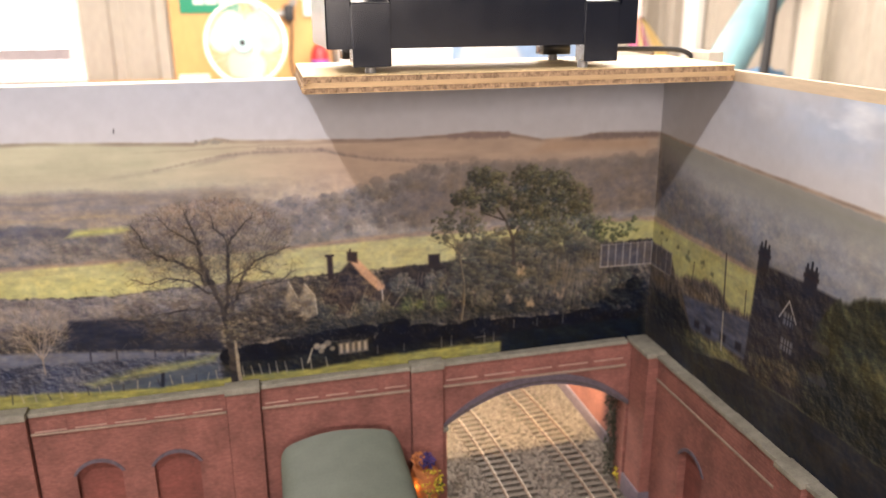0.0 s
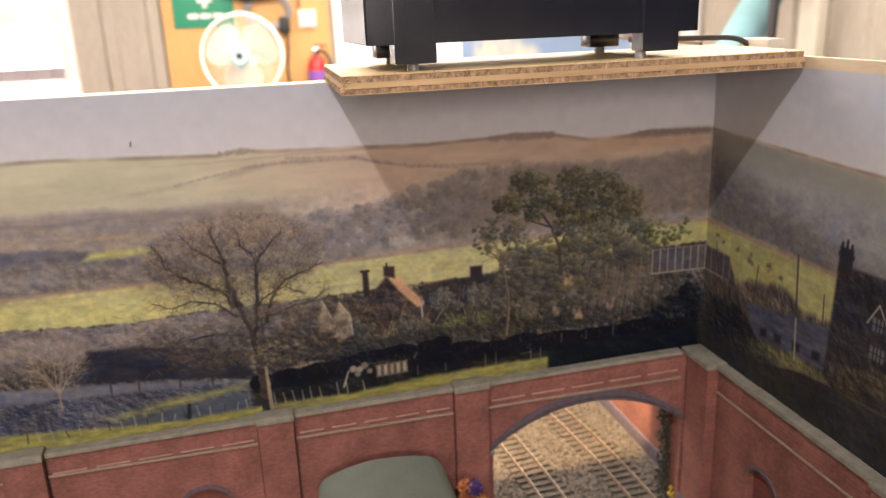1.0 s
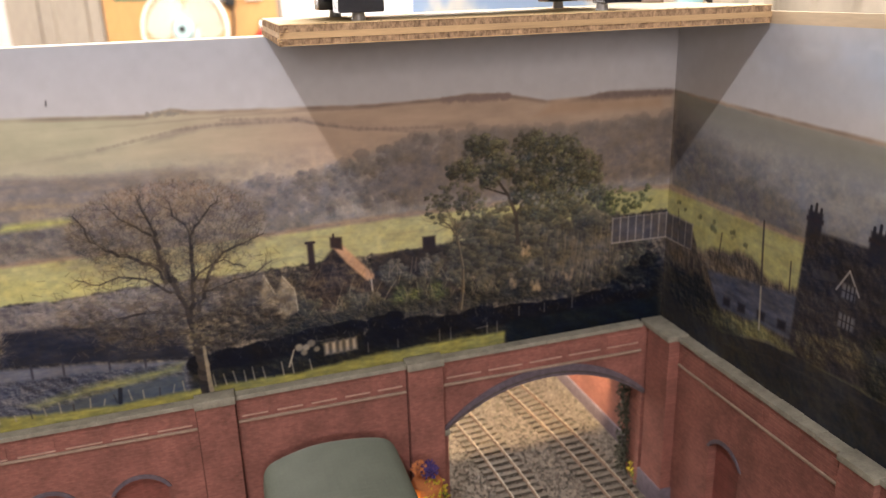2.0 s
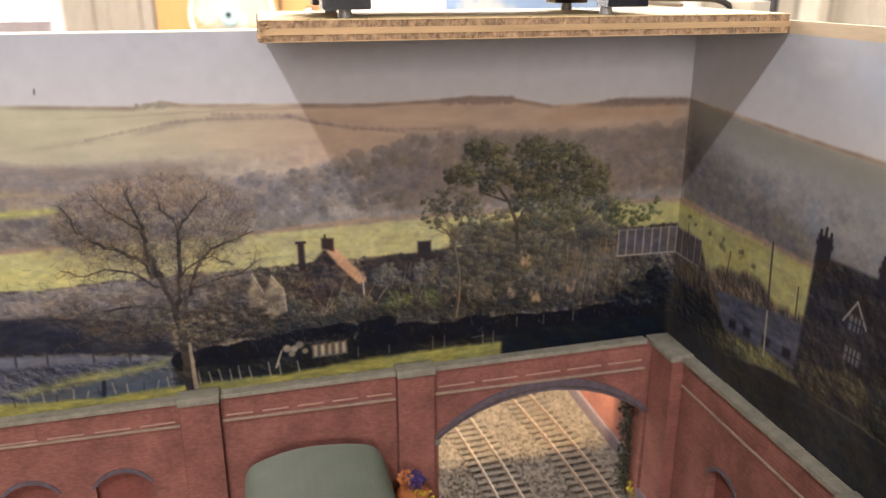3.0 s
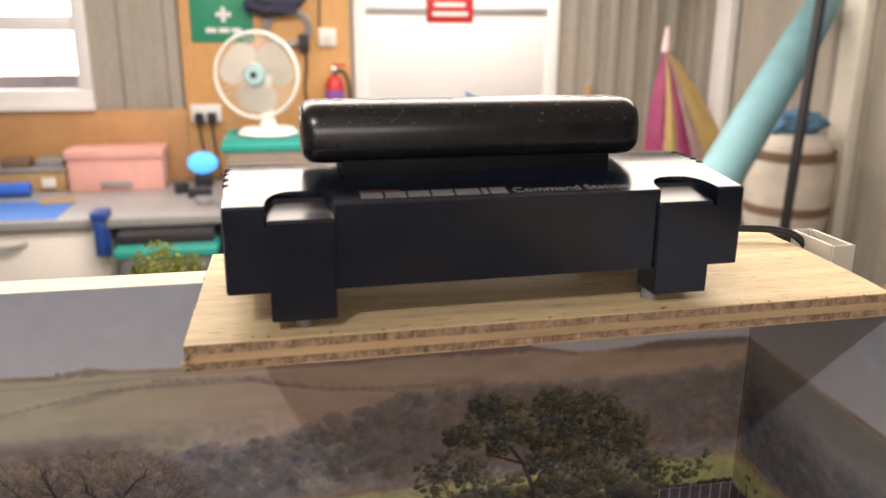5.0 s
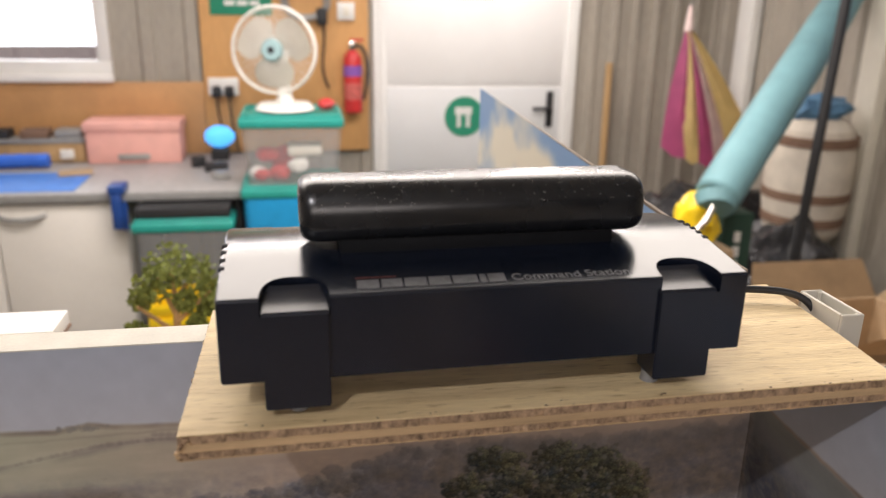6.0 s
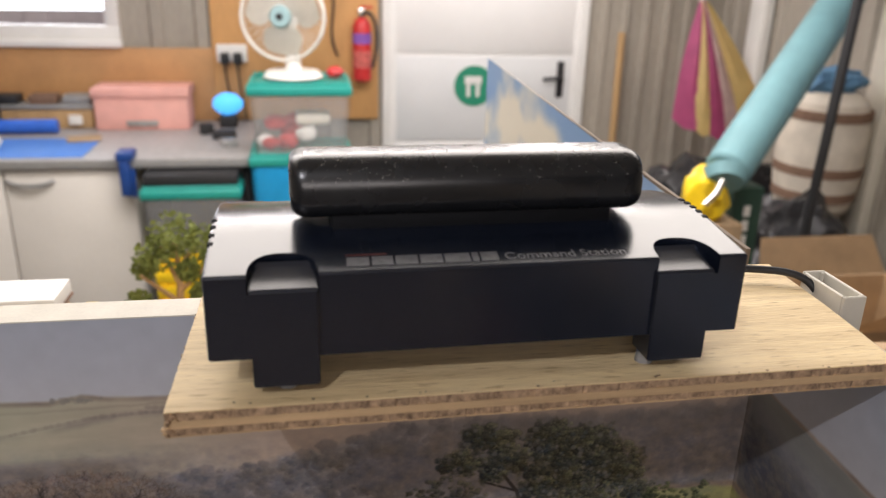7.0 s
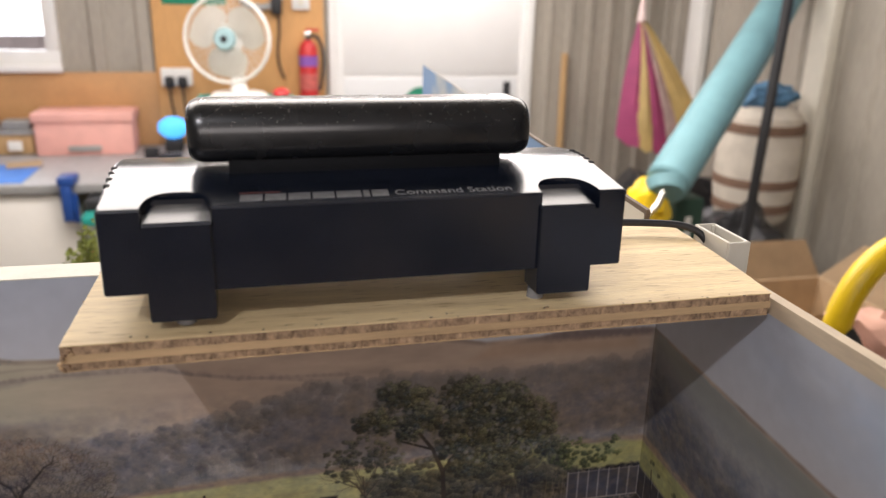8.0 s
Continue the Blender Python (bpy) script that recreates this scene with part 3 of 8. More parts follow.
clumps(SLOPE, 0.0040, (0.34, 0.32, 0.315), (0.42, 0.395, 0.38), (0.52, 0.49, 0.46), 0.8, 0.8, 0.45, 0.12)

# printed foliage: clumps in three tones
def leafy(mask, dark, mid, light, cell=0.004, crisp=1.0, upright=1.0):
    h = vnoise(cell, cell * 0.8 * upright, 5)
    k = max(1, int(cell * 0.22 / PITCH))
    relief = h - np.roll(np.roll(h, -k, 0), -k, 1)
    v = 0.46 + crisp * 0.20 * relief / (relief.std() + 1e-9) + 0.55 * (vnoise(cell * 4, cell * 3, 2) - 0.5) + crisp * rng.normal(0, 0.09, h.shape)
    v = np.clip(v, 0, 1)
    a = np.clip(v * 2, 0, 1)[..., None]
    b = np.clip(v * 2 - 1, 0, 1)[..., None]
    c = np.asarray(dark) * (1 - a) + np.asarray(mid) * a
    lay(mask, c * (1 - b) + np.asarray(light) * b)


def lumps(blobs, wob=0.35, soft=0.25, cell=0.004):
    """Joined round masses with a ragged rim."""
    n = vnoise(cell, cell, 4) - 0.5
    m = np.zeros_like(UU)
    for cu, cz, ru, rz in blobs:
        d = np.hypot((UU - cu) / ru, (ZZ - cz) / rz)
        m = np.maximum(m, np.clip((1 - d + 2 * wob * n) / soft, 0, 1))
    return m


def band(a, b):
    return step(UU - a, 0.006) * step(b - UU, 0.006)


# hazy woods in the valley
woods = [(-0.21, 1.5535), (-0.0922, 1.5525), (-0.048, 1.5475), (0.006, 1.5395), (0.0364, 1.5404), (0.0766, 1.5486), (0.112, 1.5573), (0.136, 1.5577), (0.17, 1.5565), (0.2, 1.556), (0.26, 1.557), (0.272, 1.5585), (0.275, 1.5)]
wmask = below(woods, 0.0016, 0.007, 0.0022) * step(0.274 - UU, 0.002)
wl = edge(woods)
leafy(wmask, (0.49, 0.45, 0.425), (0.57, 0.53, 0.495), (0.65, 0.60, 0.55), 0.012, 0.8)
for row in range(7):
    t = row / 6
    for _ in range(30):
        u0 = rng.uniform(0.006, 0.270)
        zt = np.interp(u0, ug, wl) * (1 - t) + 1.519 * t + rng.uniform(-0.0015, 0.0015)
        rz = rng.uniform(0.004, 0.008)
        base = np.array((0.545, 0.51, 0.48)) if u0 < 0.13 else np.array((0.53, 0.485, 0.45))
        dome(u0, zt - rz, rng.uniform(0.0030, 0.0070), rz, base * np.array((0.98, 1.0, 1.03)) * rng.uniform(0.66, 1.06), 0.72, 0.3)
WOOD_ROWS = []
for row in range(5):
    for u0 in np.arange(0.012, 0.272, 0.0062):
        u1 = u0 + rng.uniform(-0.003, 0.003)
        top = float(np.interp(u1, ug, wl)) * (1 - row / 5) + 1.522 * row / 5
        rz = rng.uniform(0.0030, 0.0052)
        WOOD_ROWS.append((u1, top - rz * 0.6, rng.uniform(0.0026, 0.0048), rz))
clumps([b for b in WOOD_ROWS if b[0] < 0.135], 0.0030, (0.37, 0.345, 0.34), (0.46, 0.425, 0.41), (0.57, 0.52, 0.48), 0.8, 0.8, 0.5, 0.18)
clumps([b for b in WOOD_ROWS if b[0] < 0.150 and rng.rand() < 0.45], 0.0017, (0.33, 0.305, 0.30), (0.43, 0.395, 0.375), (0.56, 0.51, 0.465), 0.5, 1.0, 0.5, 0.2, 0.1)
clumps([b for b in WOOD_ROWS if b[0] >= 0.135], 0.0034, (0.40, 0.365, 0.345), (0.47, 0.43, 0.40), (0.55, 0.495, 0.455), 0.7, 0.9, 0.36, 0.14)
leafy(wmask * lumps([(0.112, 1.533, 0.030, 0.016), (0.15, 1.528, 0.03, 0.016), (0.235, 1.535, 0.05, 0.022)], 0.5, 0.6, 0.01) * 0.7, (0.38, 0.345, 0.33), (0.45, 0.41, 0.39), (0.53, 0.48, 0.45), 0.008, 0.8)
lay(wmask * step(ZZ - 1.5125, 0.003) * np.clip((1.522 - ZZ) / 0.010, 0, 1) * 0.12, (0.57, 0.52, 0.48))
lay(np.clip((UU - 0.075) / 0.05, 0, 1) * step(0.272 - UU, 0.004) * np.clip((ZZ - 1.512) / 0.008, 0, 1) * np.clip((1.562 - ZZ) / 0.012, 0, 1) * 0.52, tone((0.60, 0.525, 0.46), (0.53, 0.47, 0.425), vnoise(0.02, 0.01)))
lay(np.clip((0.075 - UU) / 0.06, 0, 1) * np.clip((ZZ - 1.510) / 0.006, 0, 1) * np.clip((1.560 - ZZ) / 0.012, 0, 1) * 0.22, tone((0.58, 0.545, 0.54), (0.50, 0.475, 0.48), vnoise(0.02, 0.01)))
# left: valley floor, dark copse, pale strips
lay(step(0.005 - UU, 0.02) * step(1.5505 - ZZ, 0.002) * step(ZZ - 1.512, 0.002) * 0.8, tone((0.60, 0.535, 0.47), (0.49, 0.45, 0.43), vnoise(0.02, 0.004, 4)))
for za, ub, c in ((1.5475, -0.085, (0.45, 0.43, 0.44)), (1.5425, -0.045, (0.50, 0.47, 0.46)), (1.537, -0.04, (0.60, 0.53, 0.44))):
    lay(np.clip(1 - np.abs(ZZ - za - 0.0008 * np.sin(UU * 120)) / 0.0017, 0, 1) * step(ub - UU, 0.02) * 0.7, c)
leafy(below([(-0.21, 1.532), (-0.14, 1.5315), (-0.10, 1.5295), (-0.06, 1.522), (-0.01, 1.5165), (0.02, 1.513)], 0.0020, 0.007, 0.0015) * step(0.018 - UU, 0.01), (0.36, 0.335, 0.33), (0.45, 0.42, 0.40), (0.54, 0.49, 0.45), 0.007, 0.9)
lay(below([(-0.21, 1.535), (-0.16, 1.536), (-0.12, 1.5335), (-0.10, 1.5305)], 0.0016, 0.006) * step(-0.10 - UU, 0.006) * step(ZZ - 1.526, 0.003) * 0.55, (0.31, 0.31, 0.345))
lay(poly([(-0.106, 1.5262), (-0.070, 1.5270), (-0.072, 1.5300), (-0.102, 1.5298)], 0.0016) * 0.95, (0.70, 0.68, 0.40))

# the long green field
fld = below([(-0.21, 1.5065), (-0.146, 1.5075), (-0.084, 1.5085), (0.0288, 1.5092), (0.0935, 1.5113), (0.257, 1.5118), (0.2755, 1.5105), (0.39, 1.511), (0.56, 1.511)], 0.0005, 0.012)
lay(step(edge([(-0.21, 1.509), (0.0288, 1.5115), (0.09, 1.5145), (0.257, 1.5145), (0.56, 1.513)], 0.0008, 0.006)[None] - ZZ, 0.001), tone((0.62, 0.53, 0.44), (0.52, 0.44, 0.38), vnoise(0.008, 0.002)))
lay(fld, tone((0.70, 0.665, 0.45), (0.61, 0.575, 0.41), np.clip(vnoise(0.02, 0.003, 5) * 1.8 - 0.4, 0, 1)))
lay(fld * step(UU - 0.2, 0.05) * 0.5, (0.56, 0.535, 0.33))
lay(fld * step(-0.05 - UU, 0.05) * step(1.502 - ZZ, 0.006) * 0.6, (0.74, 0.71, 0.43))
lay(fld * np.clip(vnoise(0.03, 0.0012, 3) * 3 - 1.9, 0, 1) * 0.5, (0.58, 0.50, 0.36))

# scrub below the field
low = [(-0.21, 1.4915), (-0.146, 1.4905), (-0.086, 1.4868), (-0.05, 1.4895), (0.042, 1.4905), (0.13, 1.493), (0.2269, 1.4985), (0.27, 1.4985), (0.278, 1.480), (0.56, 1.478)]
leafy(below(low, 0.0014, 0.004), (0.13, 0.12, 0.11), (0.27, 0.245, 0.215), (0.52, 0.46, 0.39), 0.0055, 1.1)
leafy(below(low, 0.0014, 0.004) * step(-0.005 - UU, 0.05) * step(ZZ - 1.470, 0.003) * 0.9, (0.36, 0.33, 0.325), (0.49, 0.45, 0.43), (0.62, 0.565, 0.525), 0.005, 0.8)
# left foreground: dark barn, stone wall, scrub
lay(poly([(-0.1138, 1.4736), (-0.0883, 1.4728), (-0.030, 1.4625), (-0.024, 1.4450), (-0.0287, 1.4455), (-0.0796, 1.4500), (-0.1165, 1.4546)], 0.0012), tone((0.13, 0.135, 0.165), (0.19, 0.19, 0.21), np.clip(vnoise(0.012, 0.004, 4) * 2 - 0.6, 0, 1)))
leafy(poly([(-0.092, 1.4735), (-0.026, 1.4700), (-0.026, 1.4540), (-0.060, 1.4560)], 0.006) * 0.65, (0.16, 0.145, 0.135), (0.26, 0.23, 0.20), (0.44, 0.38, 0.32), 0.004, 1.1)
lay(poly([(-0.21, 1.4575), (-0.1165, 1.4546), (-0.0796, 1.4500), (-0.026, 1.4455), (-0.026, 1.4395), (-0.117, 1.4440), (-0.21, 1.4470)], 0.001), tone((0.43, 0.425, 0.45), (0.32, 0.32, 0.345), vnoise(0.01, 0.002, 4)))
for up in (-0.1036, -0.0885, -0.066, -0.048):
    stroke((up, 1.4540 - (up + 0.104) * 0.10), (up - 0.0003, 1.4450 - (up + 0.104) * 0.07), 0.0012, 0.0012, (0.2, 0.19, 0.21), 0.8)
leafy(step(edge([(-0.21, 1.4475), (-0.117, 1.4460), (-0.06, 1.4440), (-0.033, 1.4420), (-0.01, 1.441)], 0.0012, 0.003)[None] - ZZ, 0.001) * step(-0.012 - UU, 0.006), (0.15, 0.155, 0.18), (0.27, 0.27, 0.30), (0.42, 0.41, 0.42), 0.0035, 0.9)
lay(poly([(-0.1085, 1.4312), (-0.0731, 1.4370), (-0.0300, 1.4412), (-0.0310, 1.4388), (-0.060, 1.4338), (-0.104, 1.4287)], 0.0030) * np.clip(vnoise(0.012, 0.003, 4) * 2.2 - 0.35, 0.25, 1), tone((0.62, 0.60, 0.33), (0.48, 0.47, 0.29), vnoise(0.008, 0.002, 4)))
lay(poly([(-0.118, 1.4288), (-0.060, 1.4332), (-0.0290, 1.4382), (-0.0300, 1.4250), (-0.068, 1.4225), (-0.118, 1.4240)], 0.0012), tone((0.22, 0.24, 0.27), (0.31, 0.33, 0.34), vnoise(0.008, 0.002, 4)))

# farm buildings
leafy(poly([(0.0805, 1.4908), (0.1250, 1.4915), (0.131, 1.462), (0.079, 1.462)], 0.0012), (0.14, 0.125, 0.12), (0.215, 0.19, 0.175), (0.30, 0.265, 0.235), 0.006, 0.6)
lay(poly([(0.1100, 1.4895), (0.1178, 1.4895), (0.1178, 1.4985), (0.1100, 1.4985)]), (0.19, 0.16, 0.15))
leafy(poly([(0.0395, 1.4775), (0.0603, 1.5005), (0.0790, 1.476), (0.0785, 1.462), (0.044, 1.462)], 0.001), (0.15, 0.13, 0.13), (0.24, 0.205, 0.185), (0.38, 0.32, 0.27), 0.005, 0.9)
lay(poly([(0.0578, 1.4990), (0.0625, 1.5005), (0.0806, 1.4796), (0.0802, 1.4768), (0.0762, 1.4764), (0.0655, 1.4880)], 0.0008), tone((0.78, 0.60, 0.46), (0.66, 0.49, 0.37), vnoise(0.004, 0.002, 4)))
lay(poly([(0.0440, 1.4865), (0.0478, 1.4868), (0.0474, 1.5032), (0.0440, 1.5032)]), (0.20, 0.16, 0.15))
stroke((0.0434, 1.5028), (0.0480, 1.5028), 0.0014, 0.0014, (0.22, 0.17, 0.16))
lay(poly([(0.0568, 1.4985), (0.0634, 1.4965), (0.0634, 1.5040), (0.0568, 1.5045)]), (0.22, 0.17, 0.15))
stroke((0.0588, 1.504), (0.0588, 1.5062), 0.0012, 0.001, (0.22, 0.17, 0.15))
stroke((0.0788, 1.4765), (0.0792, 1.4675), 0.0011, 0.0011, (0.66, 0.60, 0.54), 0.8)

# shrubs before the houses and under the great tree, in overlapping rows
for row, (zt, dark, mid, light) in enumerate(((1.486, (0.18, 0.175, 0.16), (0.335, 0.315, 0.28), (0.56, 0.51, 0.44)), (1.477, (0.15, 0.15, 0.135), (0.30, 0.285, 0.245), (0.55, 0.505, 0.42)), (1.468, (0.105, 0.105, 0.095), (0.225, 0.215, 0.18), (0.46, 0.43, 0.34)))):
    blobs = []
    for _ in range(26):
        u0 = rng.uniform(0.030, 0.266) if row else rng.uniform(0.088, 0.262)
        top = zt + rng.uniform(-0.004, 0.003) - (0.006 if u0 < 0.085 else 0)
        rz = rng.uniform(0.004, 0.009)
        blobs.append((u0, top - rz, rng.uniform(0.003, 0.008), rz))
    lay(lumps([(a, b - 0.0016, c * 1.15, d * 1.1) for a, b, c, d in blobs], 0.5, 0.5, 0.003) * 0.55, np.asarray(dark) * 0.75)
    leafy(lumps(blobs, 0.5, 0.35, 0.003), dark, mid, light, 0.0040, 0.8)
    clumps(blobs, 0.0020, dark, mid, np.asarray(light) * 0.92, 0.8, 0.7, 0.8, 0.2)
leafy(lumps([(0.205, 1.476, 0.026, 0.014), (0.172, 1.470, 0.022, 0.010)], 0.6, 0.7, 0.004) * 0.8, (0.25, 0.225, 0.19), (0.41, 0.365, 0.31), (0.62, 0.555, 0.47), 0.0034, 1.0, 2.5)
leafy(lumps([(0.098, 1.463, 0.012, 0.009), (0.118, 1.464, 0.008, 0.009)], 0.5, 0.5) * 0.8, (0.14, 0.15, 0.11), (0.27, 0.29, 0.18), (0.46, 0.47, 0.27), 0.0030, 1.0)
for _ in range(380):
    u0, z0 = rng.uniform(0.030, 0.262), rng.uniform(1.453, 1.480)
    a, h = rng.uniform(0.9, 2.2), rng.uniform(0.004, 0.014)
    stroke((u0, z0), (u0 + math.cos(a) * h, z0 + math.sin(a) * h), 0.0006, 0.0003, np.array((0.56, 0.49, 0.41)) * rng.uniform(0.35, 1.15), 0.45)
for up in (0.0555, 0.0700, 0.098, 0.149, 0.1535, 0.21):
    branch(up, 1.450, 1.57, 0.010, 0.0010, (0.50, 0.44, 0.36), 2)
# black hedges and the grass bank over the wall
leafy(lumps([(0.045, 1.4555, 0.05, 0.006), (0.10, 1.4555, 0.05, 0.007), (0.17, 1.4545, 0.06, 0.007), (0.235, 1.456, 0.04, 0.007)], 0.5, 0.5) * 0.85, (0.10, 0.10, 0.095), (0.20, 0.19, 0.165), (0.35, 0.325, 0.26), 0.0030, 1.1)
under = step(edge([(-0.028, 1.4400), (0.0, 1.4405), (0.073, 1.4440), (0.16, 1.4440), (0.3, 1.445)], 0.0010, 0.004)[None] - ZZ, 0.001) * step(UU + 0.026, 0.002) * step(0.30 - UU, 0.02)
leafy(under, (0.07, 0.07, 0.065), (0.13, 0.125, 0.105), (0.25, 0.235, 0.18), 0.0035, 0.7)
HEDGES = [(-0.019, 1.4400, 0.010, 0.0062), (-0.004, 1.4410, 0.014, 0.0066), (0.014, 1.4425, 0.014, 0.0066), (0.030, 1.4445, 0.013, 0.0062), (0.048, 1.4480, 0.015, 0.0046), (0.064, 1.4490, 0.012, 0.0050), (0.083, 1.4480, 0.010, 0.0060), (0.0905, 1.4500, 0.007, 0.0060), (0.104, 1.4455, 0.014, 0.0048), (0.1236, 1.4440, 0.013, 0.0038), (0.1435, 1.4460, 0.013, 0.0046), (0.165, 1.4450, 0.020, 0.0040), (0.195, 1.4440, 0.022, 0.0040), (0.225, 1.4450, 0.020, 0.0050)]
leafy(np.maximum(lumps(HEDGES, 0.16, 0.16, 0.004), step(edge([(-0.03, 1.4440), (0.0069, 1.4447), (0.0397, 1.4493), (0.0733, 1.452), (0.0740, 1.446), (0.0905, 1.4500), (0.1236, 1.4450), (0.1435, 1.4470), (0.26, 1.447)], 0.0012, 0.006)[None] - ZZ, 0.0010) * step(ZZ - edge([(-0.03, 1.4350), (0.0063, 1.4366), (0.0335, 1.4368), (0.0393, 1.4411), (0.0440, 1.4440), (0.0700, 1.4440), (0.0727, 1.4330), (0.0882, 1.4355), (0.26, 1.4352)], 0.0006, 0.004)[None], 0.0010) * step(UU + 0.026, 0.001) * step(0.262 - UU, 0.004)), (0.045, 0.045, 0.055), (0.075, 0.074, 0.082), (0.14, 0.135, 0.135), 0.0045, 0.6)
for _ in range(150):
    u0, z0 = rng.uniform(0.0, 0.255), rng.uniform(1.4395, 1.4500)
    a, h = rng.uniform(0.6, 2.5), rng.uniform(0.001, 0.0035)
    stroke((u0, z0), (u0 + h * math.cos(a), z0 + h * math.sin(a)), 0.0006, 0.0004, np.array((0.42, 0.39, 0.34)) * rng.uniform(0.5, 1.1), 0.4)
leafy(step(UU - 0.163, 0.002) * step(0.292 - UU, 0.01) * step(edge([(0.16, 1.4378), (0.27, 1.4392), (0.3, 1.438)], 0.0006)[None] - ZZ, 0.0009), (0.04, 0.055, 0.065), (0.07, 0.095, 0.10), (0.12, 0.145, 0.145), 0.0050, 0.7)
leafy(lumps([(0.2536, 1.4560, 0.012, 0.0085), (0.2400, 1.4505, 0.010, 0.0065), (0.2640, 1.4570, 0.012, 0.010), (0.2720, 1.4480, 0.016, 0.012), (0.2580, 1.4650, 0.007, 0.005)], 0.5, 0.25, 0.004), (0.045, 0.05, 0.06), (0.09, 0.095, 0.10), (0.22, 0.22, 0.19), 0.0040, 0.9)
bank_top = [(-0.21, 1.4305), (-0.1347, 1.4272), (-0.098, 1.4241), (-0.068, 1.4233), (-0.0287, 1.4250), (0.0354, 1.4256), (0.0707, 1.4290), (0.0968, 1.4304), (0.1398, 1.4312), (0.16, 1.4314)]
bank = step(edge(bank_top, 0.0007, 0.005)[None] - ZZ, 0.0012) * step(0.1605 - UU, 0.0010)
lay(bank, tone((0.58, 0.55, 0.29), (0.44, 0.42, 0.24), np.clip(vnoise(0.008, 0.0022, 5) * 2.1 - 0.5, 0, 1)))
for i in range(26):
    up = -0.152 + i * 0.0072 + rng.uniform(-0.001, 0.001)
    zb = np.interp(up, (-0.15, -0.03, 0.04), (1.4222, 1.4255, 1.4295))
    if up > -0.020:
        break
    lean = rng.uniform(-0.0014, 0.0014)
    stroke((up, zb), (up + lean, zb + rng.uniform(0.0035, 0.0068)), 0.0009, 0.0007, (0.58, 0.53, 0.45) if i % 3 else (0.17, 0.16, 0.16), 0.65)
stroke((-0.0640, 1.4243), (-0.0630, 1.4322), 0.0022, 0.0022, (0.13, 0.125, 0.13), 0.9)
for i in range(11):
    up = -0.013 + i * 0.0054 + rng.uniform(-0.0006, 0.0006)
    zb = float(np.interp(up, *zip(*bank_top)))
    stroke((up, zb), (up - rng.uniform(0.0004, 0.0016), zb + rng.uniform(0.0065, 0.0085)), 0.0009, 0.0006, (0.62, 0.57, 0.49) if i not in (6, 9) else (0.12, 0.11, 0.11), 0.7)
for up in (0.0745, 0.0925, 0.1185, 0.1255, 0.149, 0.1555, 0.170, 0.187, 0.206):
    zb = 1.4315 if up < 0.16 else 1.4405
    stroke((up, zb), (up, zb + rng.uniform(0.005, 0.008)), 0.0008, 0.0006, (0.52, 0.48, 0.43), 0.55)
stroke((0.142, 1.436), (0.1495, 1.4365), 0.0006, 0.0006, (0.6, 0.56, 0.5), 0.5)
stroke((0.0280, 1.4300), (0.0315, 1.4400), 0.0012, 0.0009, (0.66, 0.60, 0.50), 0.8)
for up, zt, r in ((0.0345, 1.4410, 0.0030), (0.0385, 1.4405, 0.0026), (0.0415, 1.4425, 0.0030), (0.0370, 1.4375, 0.0024), (0.0445, 1.4385, 0.0022)):
    dab(up, zt, r, np.array((0.60, 0.54, 0.45)) * rng.uniform(0.75, 1.1), 0.8)
for i in range(5):
    ua = 0.0490 + i * 0.0040
    lay(poly([(ua, 1.4338 + i * 0.0002), (ua + 0.0027, 1.4340 + i * 0.0002), (ua + 0.0027, 1.4415 + i * 0.0002), (ua, 1.4410 + i * 0.0002)], 0.0011) * (0.9 if i != 2 else 0.75), (0.68, 0.60, 0.50))

# the great evergreen tree
leafy(lumps([(0.168, 1.497, 0.034, 0.014), (0.150, 1.484, 0.032, 0.018), (0.200, 1.482, 0.036, 0.020), (0.218, 1.497, 0.020, 0.010), (0.140, 1.500, 0.014, 0.010)], 0.6, 0.4, 0.005) * 0.9, (0.201, 0.185, 0.152), (0.323, 0.295, 0.238), (0.429, 0.385, 0.308), 0.0040, 0.8)
clumps([(0.160, 1.500, 0.020, 0.014), (0.190, 1.500, 0.026, 0.014), (0.172, 1.482, 0.040, 0.016), (0.215, 1.497, 0.018, 0.010), (0.140, 1.488, 0.018, 0.014)], 0.0026, (0.183, 0.171, 0.140), (0.336, 0.311, 0.250), (0.495, 0.451, 0.358), 0.9, 0.8, 0.8, 0.2)
for _ in range(420):
    u0, z0 = rng.uniform(0.186, 0.238), rng.uniform(1.452, 1.486)
    h, lean = rng.uniform(0.006, 0.016), rng.normal(0, 0.0016)
    stroke((u0, z0), (u0 + lean, z0 + h), 0.0006, 0.0003, np.array((0.506, 0.435, 0.352)) * rng.uniform(0.45, 1.15), 0.26)
for u0, z0, r in ((0.173, 1.484, 0.0036), (0.175, 1.481, 0.003), (0.182, 1.459, 0.0045), (0.166, 1.462, 0.004), (0.204, 1.461, 0.004)):
    for _ in range(9):
        dab(u0 + rng.normal(0, r * 0.4), z0 + rng.normal(0, r * 0.5), r * 0.35, np.array((0.616, 0.517, 0.407)) * rng.uniform(0.7, 1.1), 0.45, 1.6)
